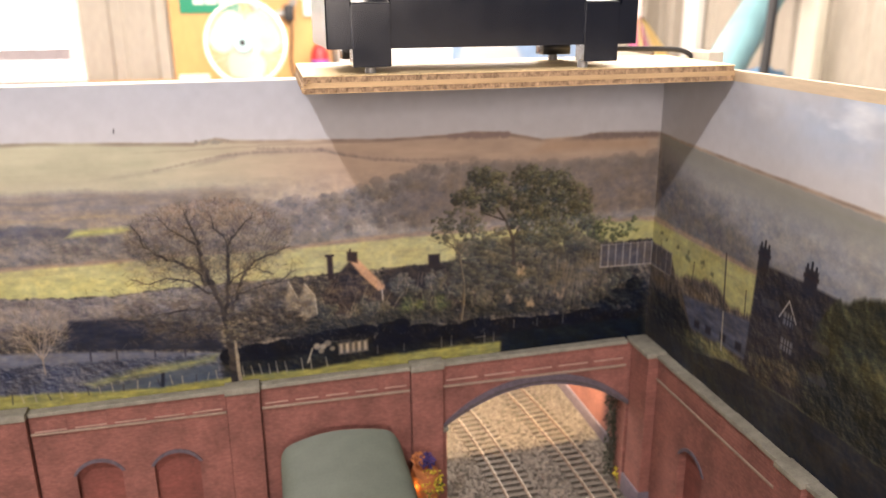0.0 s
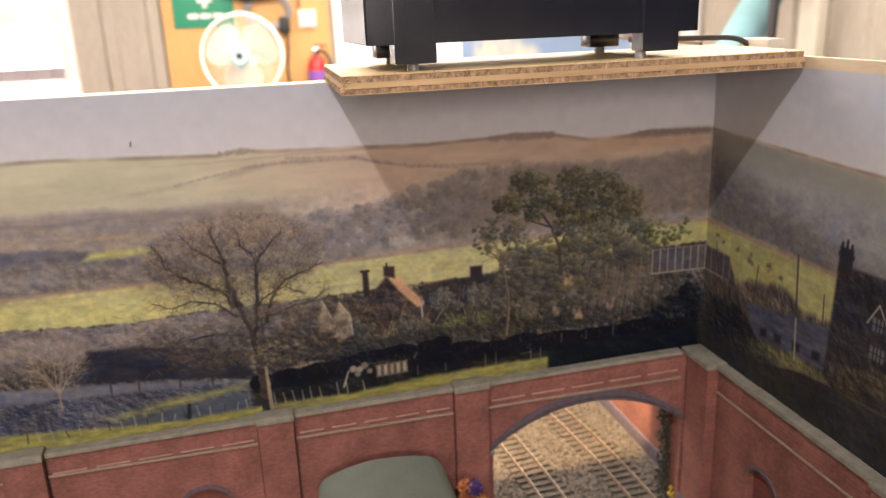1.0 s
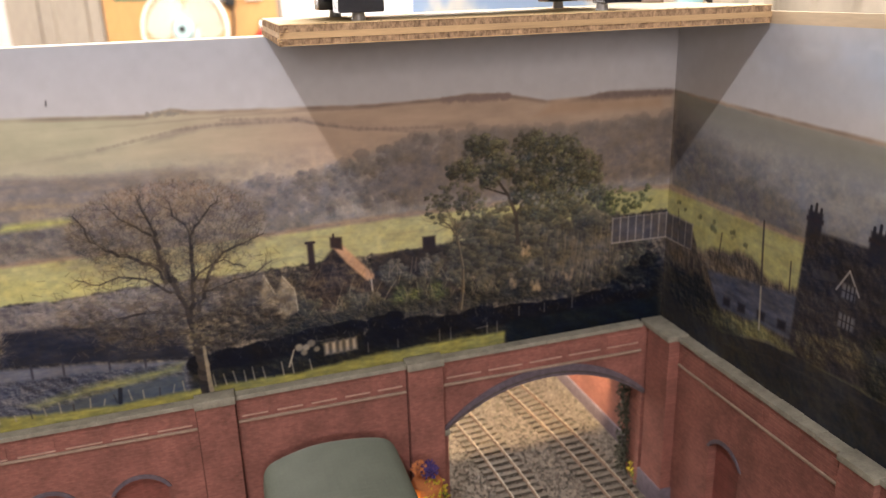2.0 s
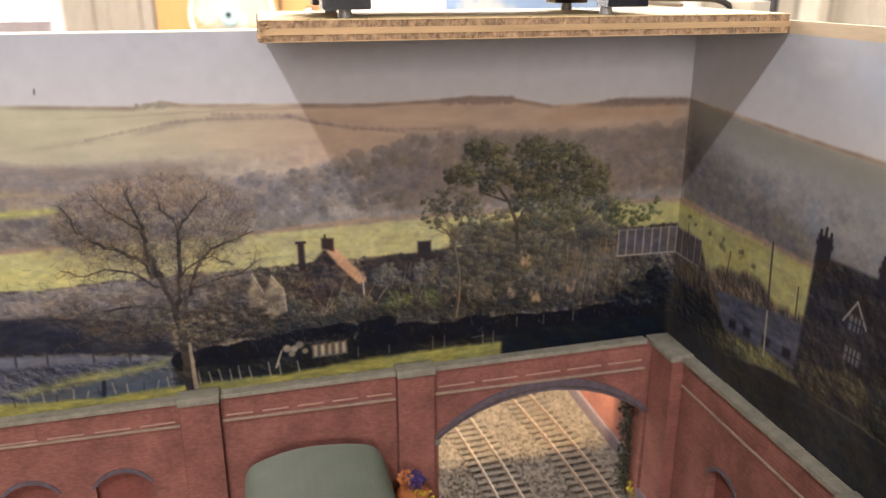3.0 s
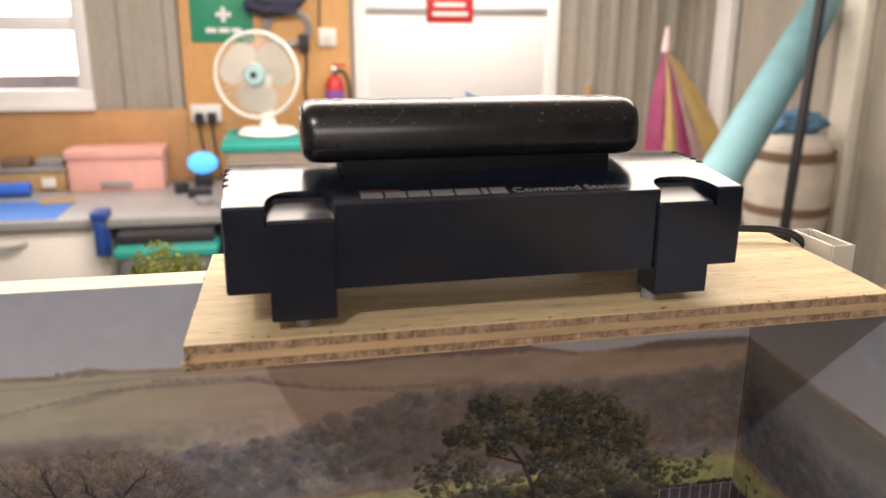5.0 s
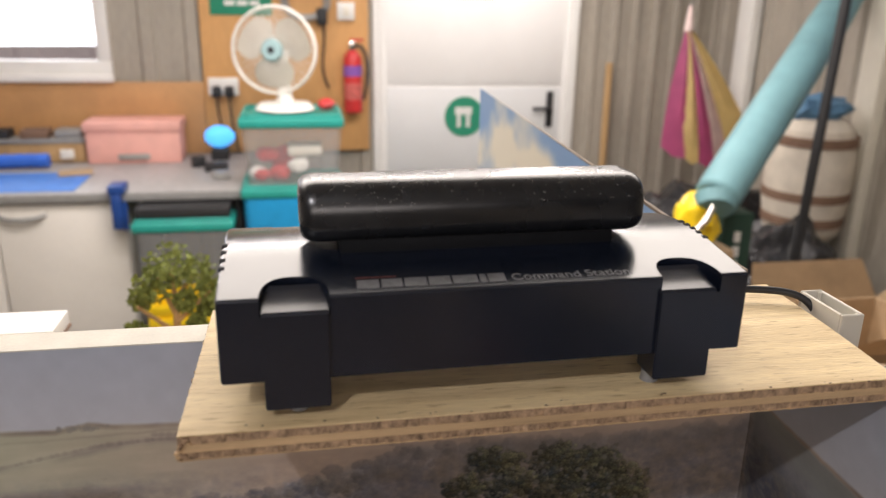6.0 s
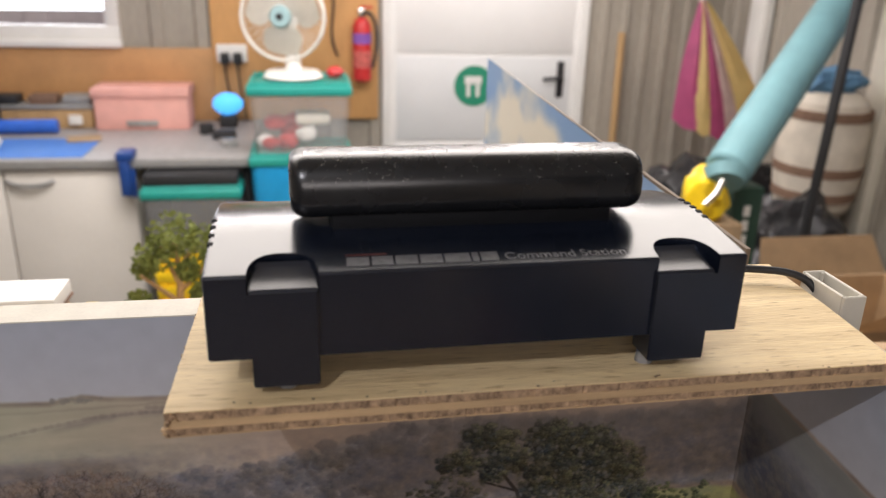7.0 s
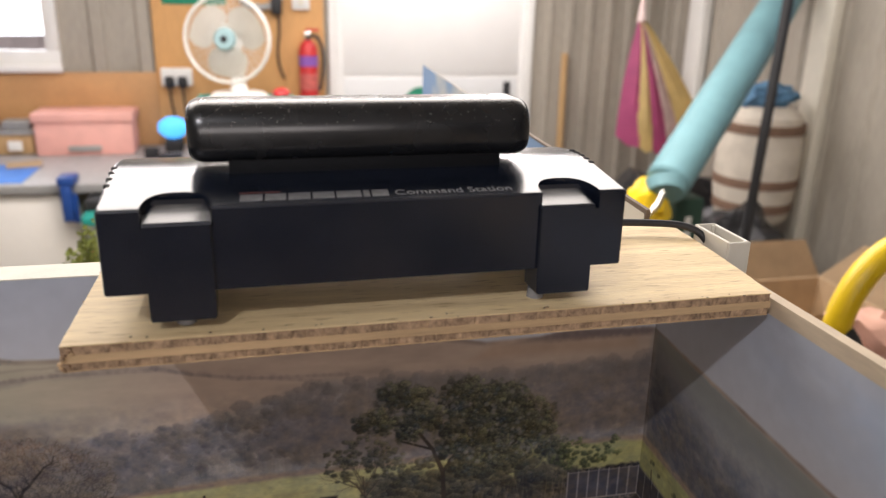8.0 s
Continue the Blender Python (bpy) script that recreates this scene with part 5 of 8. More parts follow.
# grain of the print
INK *= (0.975 + 0.05 * vnoise(0.006, 0.006, 3))[..., None]
soft_ink = INK.copy()
for ax in (0, 1):
    soft_ink = 0.7 * soft_ink + 0.15 * (np.roll(soft_ink, 1, ax) + np.roll(soft_ink, -1, ax))
INK[1:-1, 1:-1] = soft_ink[1:-1, 1:-1]
patch, fleck = vnoise(0.010, 0.007, 4) - 0.5, vnoise(0.0028, 0.0024, 2) - 0.5
ground = np.clip((1.560 - ZZ) / 0.02, 0, 1)
INK *= (1 + ground * (0.20 * patch + 0.16 * fleck))[..., None]
INK += (ground * (0.05 * (vnoise(0.012, 0.008, 3) - 0.5) + 0.03 * fleck))[..., None] * np.array((1.0, 0.25, -1.1))
INK += 0.10 * (INK - 0.42)
grey = INK.mean(-1, keepdims=True)
INK[:] = grey + 0.92 * (INK - grey)
INK *= np.array((0.960, 0.996, 1.045))
INK[:] = np.clip(INK, 0, 1) ** 0.965
shade = np.clip(1 - INK.mean(-1) / 0.42, 0, 1)
INK[..., 2] += 0.035 * shade
INK[..., 0] -= 0.010 * shade
np.clip(INK, 0.01, 1, out=INK)
PALE = 1.0
ink_linear = np.where(INK > 0.04, ((INK + 0.055) / 1.055) ** 2.4, INK / 12.92) * PALE


def sheet(name, cols, place, label):
    """One flat printed sheet of the landscape; place turns u and z into x, y, z."""
    cols = cols[(ug[cols] < 0.455) | (np.arange(len(cols)) % 2 == 0) | (np.arange(len(cols)) == len(cols) - 1)]
    high = np.arange(NZ)
    rows = high[(zg < 1.5835) | (high % 4 == 0) | (high == NZ - 1)]
    n, m = len(cols), len(rows)
    uu, zz = np.meshgrid(ug[cols], zg[rows])
    co = place(uu.ravel(), zz.ravel())
    i, j = np.meshgrid(np.arange(m - 1), np.arange(n - 1), indexing="ij")
    a = (i * n + j).ravel()
    quads = np.stack([a, a + 1, a + n + 1, a + n], 1)
    me = bpy.data.meshes.new(name)
    me.vertices.add(len(co))
    me.vertices.foreach_set("co", co.astype(np.float32).ravel())
    me.loops.add(quads.size)
    me.loops.foreach_set("vertex_index", quads.astype(np.int32).ravel())
    me.polygons.add(len(quads))
    me.polygons.foreach_set("loop_start", np.arange(0, quads.size, 4, dtype=np.int32))
    me.update(calc_edges=True)
    col = me.attributes.new("ink", "FLOAT_COLOR", "POINT")
    rgba = np.ones((len(co), 4), np.float32)
    rgba[:, :3] = ink_linear[np.ix_(rows, cols)].reshape(-1, 3)
    col.data.foreach_set("color", rgba.ravel())
    me.materials.append(M_PRINT)
    return tagged(new(name, me), label, "printed backdrop", kind="structure")


# Unseen strip, added to cover pale board that the controller would reflect.
solo("backdrop_side_far", box(XS - 0.0003, XS + 0.0005, -0.45, YB - (U1 - XS) - 0.0005, 1.412, 1.545), M_FARDARK, "unseen dark strip carrying on the printed sheet, dims the controller's reflections", "printed backdrop", kind="structure", smooth=None)
split = int(np.searchsorted(ug, XS))
sheet("backdrop_rear", np.arange(0, split + 1), lambda u, z: np.stack([u, np.full_like(u, YB), z], 1), "printed countryside photograph with bare trees and farmhouse on a board")
sheet("backdrop_side", np.arange(split, NU), lambda u, z: np.stack([np.full_like(u, XS), YB - (u - XS), z], 1), "printed countryside photograph with dark house round the corner")

# ---- boards behind the print, the layout's base ----
TOP = 1.6135
bm = box(-0.62, XS + 0.006, YB + 0.0006, YB + 0.0166, 1.4125, TOP)
box(-0.62, 0.118, YB + 0.0006, YB + 0.0066, 1.29, 1.4125, bm=bm)
solo("backdrop_board_rear", bm, M_BOARD, "thin pale board that carries the printed sky", "backdrop board", kind="structure", smooth=None)
bm = box(XS + 0.0006, XS + 0.0052, -0.45, YB + 0.0004, 1.29, 1.6190)
solo("backdrop_board_side", bm, M_BAREEDGE, "thin pale board with a bare wooden top edge", "backdrop board", kind="structure", smooth=None)
bm = box(-0.6, 0.30, -0.45, 0.90, 1.262, 1.2985)
solo("baseboard", bm, M_MDF, "brown board that carries the model railway", "baseboard", kind="structure", smooth=None)
bm = box(-0.6, 0.32, 0.9005, 1.32, 1.12, 1.158)
box(-0.6, 0.32, 0.86, 0.9003, 1.12, 1.2615, bm=bm)
solo("baseboard_yard", bm, M_MDF, "lower brown board behind the layout", "baseboard", kind="structure", smooth=None)
for x0, y0 in ((-0.55, -0.40), (0.22, -0.40), (-0.55, 0.80), (0.22, 0.80)):
    solo("trestle_leg", box(x0, x0 + 0.05, y0, y0 + 0.05, 0, 1.262, 0.003), M_WOOD, "square wooden leg under the layout", "table leg", "legs of the layout")
# Unseen block, added to keep the track lamp off the near ballast.
solo("rear_brace", box(0.10, XS, YB + 0.0068, 0.553, 1.418, 1.432, 0.001), M_WOOD, "unseen block behind the printed board that cuts the track light", "brace")


def cloud_sheet():
    """The blue and cream sky sheet of the rear yard, seen over the plywood."""
    n, m = 150, 70
    me = bpy.data.meshes.new("backdrop_yard")
    t, h = np.meshgrid(np.linspace(0, 1, n), np.linspace(0, 1, m))
    y = 0.53 + t * 0.70
    co = np.stack([0.2725 + t * 0.0285 - 0.0006, y, 1.30 + h * (0.3215 + 0.004 * t)], -1).reshape(-1, 3)
    i, j = np.meshgrid(np.arange(m - 1), np.arange(n - 1), indexing="ij")
    a = (i * n + j).ravel()
    me.from_pydata(co.tolist(), [], np.stack([a + 1, a, a + n, a + n + 1], 1).tolist())
    f = np.clip((vnoise(0.0144, 0.0086, 4, (m, n)) - 0.46) * 5, 0, 1)
    f = np.clip(f + 0.25 * vnoise(0.036, 0.0216, 3, (m, n)) - 0.1, 0, 1)
    c = np.array((0.47, 0.59, 0.75))[None, None] * (1 - f[..., None]) + np.array((0.83, 0.81, 0.75))[None, None] * f[..., None]
    col = me.attributes.new("ink", "FLOAT_COLOR", "POINT")
    rgba = np.ones((m * n, 4), np.float32)
    rgba[:, :3] = (c**2.2).reshape(-1, 3)
    col.data.foreach_set("color", rgba.ravel())
    me.materials.append(M_PRINT)
    return tagged(new("backdrop_yard", me), "printed blue sky with cream clouds on a board", "printed backdrop", kind="structure")


cloud_sheet()
bm = prism([(0.2728, 0.53), (0.3013, 1.23), (0.3035, 1.23), (0.2750, 0.53)], "z", 1.159, 1.6235)
solo("backdrop_board_yard", bm, M_MDF, "thin brown board with a bare top edge", "backdrop board", kind="structure", smooth=None)

# ---- model retaining wall ----
WALL_TOP, FACE = 1.4190, 0.4990
GROUND = 1.3000
ARCH_L, ARCH_R, SPRING, CROWN_Z = 0.1205, 0.2560, 1.3735, 1.3970


def arc(x0, x1, z0, rise, n=24):
    """Points of a flat round arch from x0 to x1."""
    half = (x1 - x0) / 2
    r = (half * half + rise * rise) / (2 * rise)
    cx, cz = (x0 + x1) / 2, z0 + rise - r
    a = math.asin(half / r)
    return [(cx + r * math.sin(t), cz + r * math.cos(t)) for t in (-a + 2 * a * i / n for i in range(n + 1))]


def niche_wall(x0, x1, niches, along, depth_a, depth_b, z0, z1):
    """A slab with arched recesses; along is the axis normal to it."""
    bm = bmesh.new()
    at = x0
    for a, b, spring, rise in niches:
        prism([(at, z0), (a, z0), (a, z1), (at, z1)], along, depth_a, depth_b, bm)
        pts = arc(a, b, spring, rise, 14)
        for p, q in zip(pts, pts[1:]):
            prism([p, q, (q[0], z1), (p[0], z1)], along, depth_a, depth_b, bm)
        at = b
    prism([(at, z0), (x1, z0), (x1, z1), (at, z1)], along, depth_a, depth_b, bm)
    return bm


wall = thing("model_wall_rear", (0.05, FACE, 1.30), "red brick model retaining wall with grey coping and a wide arch", "model wall", kind="structure")
bm = niche_wall(-0.30, ARCH_L, [(-0.1215, -0.0940, 1.3705, 0.0082), (-0.0745, -0.0460, 1.3705, 0.0082)], "y", FACE, YB - 0.0012, 1.297, WALL_TOP)
pts = arc(ARCH_L, ARCH_R, SPRING, CROWN_Z - SPRING, 28)
for p, q in zip(pts, pts[1:]):
    prism([p, q, (q[0], WALL_TOP), (p[0], WALL_TOP)], "y", FACE, YB - 0.0012, bm)
box(ARCH_R, 0.2690, FACE, YB - 0.0012, 1.297, WALL_TOP, bm=bm)
part("wall_face", bm, M_BRICKX, wall)
part("recess_back", box(-0.30, ARCH_L, YB - 0.0011, YB - 0.0004, 1.297, WALL_TOP - 0.001), M_BRICKIN, wall, "red brick inside the blind recesses, darkened for their shade")
# blue brick rings
inner, outer = arc(ARCH_L, ARCH_R, SPRING, CROWN_Z - SPRING, 30), arc(ARCH_L - 0.0045, ARCH_R + 0.0045, SPRING, CROWN_Z - SPRING + 0.0075, 30)
bm = bmesh.new()
for a, b, c, d in zip(inner, inner[1:], outer[1:], outer):
    prism([a, b, c, d], "y", FACE - 0.0009, YB - 0.0004, bm)
part("arch_ring", bm, M_BLUEBRICK, wall, "dark blue-grey brick arch ring")
inner2, outer2 = arc(ARCH_L - 0.001, ARCH_R + 0.001, SPRING, CROWN_Z - SPRING + 0.0022, 30), arc(ARCH_L - 0.0018, ARCH_R + 0.0018, SPRING, CROWN_Z - SPRING + 0.0028, 30)
bm = bmesh.new()
for a, b, c, d in zip(inner2, inner2[1:], outer2[1:], outer2):
    prism([a, b, c, d], "y", FACE - 0.0013, FACE - 0.0008, bm)
part("ring_course", bm, M_SLEEPER, wall)
part("impost", box(ARCH_L - 0.0035, ARCH_L + 0.0012, FACE - 0.0015, YB - 0.0004, SPRING - 0.004, SPRING, 0.0004), M_STONE, wall, "grey stone block under the arch")
for a, b, sp in ((-0.1215, -0.0940, 1.3705), (-0.0745, -0.0460, 1.3705)):
    i1, o1 = arc(a, b, sp, 0.0082, 14), arc(a - 0.002, b + 0.002, sp, 0.0107, 14)
    bm = bmesh.new()
    for p, q, r, s in zip(i1, i1[1:], o1[1:], o1):
        prism([p, q, r, s], "y", FACE - 0.0007, FACE + 0.001, bm)
    part("recess_ring", bm, M_BLUEBRICK, wall, "dark brick ring over a recess")


def pilaster(x0, x1, y0):
    part("pilaster", box(x0, x1, y0, YB - 0.0012, 1.297, 1.4192, 0.0003, 1), M_BRICKX, wall)
    for xj in (x0 - 0.0006, x1 + 0.0001):
        part("joint", box(xj, xj + 0.0005, FACE - 0.0007, FACE - 0.0002, 1.297, 1.4190), M_JOINT, wall, "dark open joint beside the pilaster")
    part("pilaster_cap", box(x0 - 0.0006, x1 + 0.0006, y0 - 0.0014, YB - 0.0006, 1.4192, 1.4240, 0.0005), M_STONE, wall, "grey stone cap")


for x0, x1 in ((-0.2660, -0.2450), (-0.1660, -0.1440), (-0.0255, -0.0045), (0.0955, 0.1172)):
    pilaster(x0, x1, 0.4945)
for x0, x1 in ((-0.2450, -0.1666), (-0.1434, -0.0261), (-0.0039, 0.0949), (0.1178, 0.2535)):
    n = max(1, round((x1 - x0) / 0.0170))
    w = (x1 - x0) / n
    for i in range(n):
        part("coping_stone", box(x0 + i * w + 0.00003, x0 + (i + 1) * w - 0.00003, FACE - 0.0018, YB - 0.0006, 1.4192, 1.4219, 0.0002, 1), M_STONE, wall)
    part("string_course", box(x0, x1, FACE - 0.0016, FACE - 0.0001, 1.4036, 1.4052, 0.0003, 1), M_STRING, wall, "thin buff string course")
    k = 5
    pw = (x1 - x0) / k
    for i in range(k):
        a, b = x0 + i * pw + 0.0025, x0 + (i + 1) * pw - 0.0025
        bm = box(a, b, FACE - 0.0004, FACE - 0.00005, 1.4088, 1.4155)
        part("parapet_panel", bm, M_PANEL, wall)
        part("panel_sill", box(a, b, FACE - 0.0010, FACE - 0.00005, 1.4078, 1.4085), M_SILL, wall)

side = thing("model_wall_side", (0.2640, 0.35, 1.30), "red brick model retaining wall running towards the viewer", "model wall", kind="structure")
SX = 0.2642
bm = niche_wall(-0.10, 0.4975, [(0.3440, 0.3700, 1.3690, 0.0075), (0.4065, 0.4345, 1.3690, 0.0075)], "x", SX, XS - 0.0008, 1.297, WALL_TOP)
part("wall_face", bm, M_BRICKY, side)
part("recess_back", box(XS - 0.0009, XS - 0.0003, -0.10, 0.4965, 1.297, WALL_TOP - 0.001), M_BRICKIN, side, "red brick inside the blind recesses, darkened for their shade")
for y0, y1 in ((0.4715, 0.4965), (0.3150, 0.3360), (0.1900, 0.2110), (0.07, 0.091)):
    x0 = 0.2568 if y0 > 0.4 else 0.2606
    part("pilaster", box(x0, XS - 0.0008, y0, y1, 1.297, 1.4192, 0.0003, 1), M_BRICKY, side)
    part("pilaster_cap", box(x0 - 0.0014, XS - 0.0004, y0 - 0.0006, min(y1 + 0.0006, 0.4975) if y0 < 0.4 else YB - 0.0010, 1.4192, 1.4228, 0.0004), M_STONE, side, "grey stone cap")
part("corner_plinth", box(0.2556, XS - 0.001, 0.4700, 0.4985, 1.297, 1.3160, 0.0004), M_BLUEBRICK, side, "dark blue-grey brick plinth")
for y0, y1 in ((0.3366, 0.4705), (0.2116, 0.3144), (0.0916, 0.1894)):
    n = round((y1 - y0) / 0.0175)
    w = (y1 - y0) / n
    for i in range(n):
        part("coping_stone", box(SX - 0.0020, XS - 0.0004, y0 + i * w + 0.00003, y0 + (i + 1) * w - 0.00003, 1.4191 + 0.0002 * (i % 2), 1.4219 + 0.0002 * (i % 3), 0.0002, 1), M_STONE, side)
    part("string_course", box(SX - 0.0015, SX - 0.0001, y0, y1, 1.4036, 1.4050, 0.0003, 1), M_STRING, side, "thin buff string course")
    pw = (y1 - y0) / 5
    for i in range(5):
        part("parapet_panel", box(SX - 0.0004, SX - 0.00005, y0 + i * pw + 0.0025, y0 + (i + 1) * pw - 0.0025, 1.4085, 1.4155), M_PANEL, side)
for a, b in ((0.3440, 0.3700), (0.4065, 0.4345)):
    i1, o1 = arc(a, b, 1.3690, 0.0075, 14), arc(a - 0.002, b + 0.002, 1.3690, 0.0100, 14)
    bm = bmesh.new()
    for p, q, r, s in zip(i1, i1[1:], o1[1:], o1):
        prism([p, q, r, s], "x", SX - 0.0007, SX + 0.001, bm)
    part("recess_ring", bm, M_BLUEBRICK, side, "dark brick ring over a recess")

def settle(base, rise):
    """The model wall is not level: its upper part rises towards the corner."""
    for ob in base.children:
        at = ROOT[ob]
        for v in ob.data.vertices:
            p = v.co + at
            v.co.z += rise(p) * min(1.0, max(0.0, (p.z - 1.36) / 0.05)) ** 2


settle(wall, lambda p: (1.0 if p.z > 1.4072 else 0.45) * (-0.0035 + 0.0190 * (p.x + 0.113)))
settle(side, lambda p: 0.0030)

inside = thing("model_wall_tunnel", (0.276, 0.62, 1.30), "red brick model wall beyond the arch with a blue brick base", "model wall", kind="structure")
part("wall_face", box(0.2712, 0.2772, YB + 0.007, 0.90, 1.297, 1.412), M_BRICKY, inside)
part("plinth", box(0.2690, 0.2711, YB + 0.007, 0.90, 1.297, 1.3140, 0.0004), M_BLUEBRICK, inside, "blue-grey brick plinth")
part("pier", box(0.2575, 0.2700, YB + 0.0002, 0.5170, 1.297, 1.4120, 0.0003, 1), M_BRICKX, inside)

# ---- track bed and tracks ----
bm = bmesh.new()
nx, ny = 70, 150
grid = []
for j in range(ny):
    row = []
    for i in range(nx):
        x, y = -0.02 + 0.2915 * i / (nx - 1), 0.30 + 0.58 * j / (ny - 1)
        edge_up = 0.004 * max(0, (x - 0.253) / 0.018) ** 2
        h = 0.0007 * noise.noise(Vector((x * 260, y * 260, 0))) + 0.0006 * noise.noise(Vector((x * 70, y * 70, 3)))
        row.append(bm.verts.new((x, y, GROUND + edge_up + h)))
    grid.append(row)
for j in range(ny - 1):
    for i in range(nx - 1):
        bm.faces.new((grid[j][i], grid[j][i + 1], grid[j + 1][i + 1], grid[j + 1][i]))
solo("ballast_bed", bm, M_BALLAST, "grey stone ballast spread under the model tracks", "ballast", kind="structure")
STONES = [mat("ballast_stone_%s" % n, c, 0.9, vary=0.25, scale=300, fine=1500) for n, c in (("grey", (0.095, 0.082, 0.072)), ("pale", (0.175, 0.152, 0.13)), ("dark", (0.05, 0.043, 0.038)))]
rs = np.random.RandomState(3)
verts, faces, mids = [], [], []
for _ in range(15000):
    x, y = rs.uniform(0.112, 0.2685), rs.uniform(0.465, 0.76)
    s = rs.uniform(0.0005, 0.0013)
    z = GROUND + 0.0004 * rs.rand() + (0.004 * max(0, (x - 0.253) / 0.018) ** 2)
    a = rs.uniform(0, 6.28)
    k = len(verts)
    for q in range(4):
        t = a + q * 1.571 + rs.uniform(-0.3, 0.3)
        verts.append((x + s * math.cos(t), y + s * math.sin(t), z + s * rs.uniform(-0.2, 0.3)))
    verts.append((x + s * rs.uniform(-0.4, 0.4), y + s * rs.uniform(-0.4, 0.4), z + s * rs.uniform(0.7, 1.2)))
    faces += [(k, k + 1, k + 4), (k + 1, k + 2, k + 4), (k + 2, k + 3, k + 4), (k + 3, k, k + 4)]
    mids += [int(rs.choice(3, p=(0.5, 0.16, 0.34)))] * 4
me = bpy.data.meshes.new("ballast_stones")
me.from_pydata(verts, [], faces)
for m in STONES:
    me.materials.append(m)
me.polygons.foreach_set("material_index", mids)
tagged(new("ballast_stones", me), "loose grey and brown ballast stones between the rails", "ballast", kind="stuff")


def track(centre, label):
    t = thing("model_track", (centre(0.55), 0.55, GROUND), label, "model railway track", "tracks under the arch")
    y, sleepers = 0.40, None
    while y < 0.80:
        slope = (centre(y + 0.001) - centre(y - 0.001)) / 0.002
        ang = -math.degrees(math.atan(slope))
        bm = box(-0.0160, 0.0160, -0.0018, 0.0018, 0, 0.0021, 0.0002, 1)
        bmesh.ops.transform(bm, matrix=pose(centre(y) + 0.0003 * math.sin(y * 900), y, GROUND - 0.0004, 0, 0, ang), verts=bm.verts)
        part("sleeper", bm, M_SLEEPER, t)
        y += 0.0078
    ys = [0.40 + 0.42 * i / 60 for i in range(61)]
    for off in (-0.00825, 0.00825):
        bm = bmesh.new()
        prev = None
        for yy in ys:
            x = centre(yy) + off
            ring = [bm.verts.new((x + dx, yy, GROUND + dz)) for dx, dz in ((-0.0008, 0.0017), (0.0008, 0.0017), (0.0008, 0.0021), (0.00025, 0.0024), (0.0004, 0.0031), (0.0004, 0.0039), (-0.0004, 0.0039), (-0.0004, 0.0031), (-0.00025, 0.0024), (-0.0008, 0.0021))]
            if prev:
                for k in range(10):
                    f = bm.faces.new((prev[k], prev[(k + 1) % 10], ring[(k + 1) % 10], ring[k]))
                    f.material_index = 0 if k == 5 else 1
            prev = ring
        bmesh.ops.recalc_face_normals(bm, faces=bm.faces)
        part("rail", bm, [M_RAIL, M_RUSTRAIL], t, "rail with a bright worn top")


track(lambda y: 0.1768 - 0.5 * max(0, y - 0.5) ** 2, "model railway track with dark sleepers in grey ballast")
track(lambda y: 0.2386 - 0.42 * max(0, y - 0.49) ** 2, "model railway track beside the brick wall")

# ---- corrugated arched roof before the wall ----
hut = thing("corrugated_hut", (0.048, 0.40, GROUND), "sage green model hut with an arched corrugated roof", "model building")
CX, HALF, HTOP = 0.0478, 0.0425, 1.3872


def roof_profile():
    """The pressed section of the roof: a low slope, a flat crown, a steep far side."""
    pts = [(0.0055, 1.345), (0.0058, 1.3700), (0.0085, 1.3768), (0.0150, 1.3808), (0.0350, 1.3860), (0.0560, 1.3856), (0.0740, 1.3830), (0.0805, 1.3795), (0.0850, 1.3710), (0.0888, 1.3550), (0.0900, 1.345)]
    for _ in range(2):
        cut = [pts[0]]
        for p, q in zip(pts, pts[1:]):
            cut += [(0.75 * p[0] + 0.25 * q[0], 0.75 * p[1] + 0.25 * q[1]), (0.25 * p[0] + 0.75 * q[0], 0.25 * p[1] + 0.75 * q[1])]
        pts = cut + [pts[-1]]
    return pts


bm = bmesh.new()
prof = roof_profile()
rows = []
nrib = 192
for j in range(nrib + 1):
    y = 0.4870 - 0.19 * j / nrib
    lift = 0.0013 * (1, 0, -1, 0)[j % 4]
    rows.append([bm.verts.new((CX + (x - CX) * (1 + lift * 5), y, z + lift)) for x, z in prof])
for a, b in zip(rows, rows[1:]):
    for i in range(len(prof) - 1):
        bm.faces.new((a[i], a[i + 1], b[i + 1], b[i]))
bm.faces.new(rows[0])
bm.faces.new(rows[-1][::-1])
bmesh.ops.recalc_face_normals(bm, faces=bm.faces)
part("roof", bm, M_CANOPY, hut, smooth=None)
part("body", box(CX - HALF + 0.002, CX + HALF - 0.002, 0.30, 0.4855, GROUND - 0.001, 1.350), M_BRICKY, hut, "brick sides under the roof")


def tufts(bm, c, r, count, size, seed, squash=1.0):
    rs = np.random.RandomState(seed)
    for _ in range(count):
        d = rs.normal(size=3)
        d *= r * rs.rand() ** 0.4 / np.linalg.norm(d)
        p = Vector((c[0] + d[0], c[1] + d[1], c[2] + d[2] * squash))
        u = Vector(rs.normal(size=3)).normalized()
        v = u.orthogonal().normalized()
        s = size * rs.uniform(0.5, 1.3)
        q = [p + s * u, p + s * 0.5 * v, p - s * 0.7 * u, p - s * 0.5 * v + 0.3 * s * u.cross(v)]
        bm.faces.new([bm.verts.new(k) for k in q])
    return bm


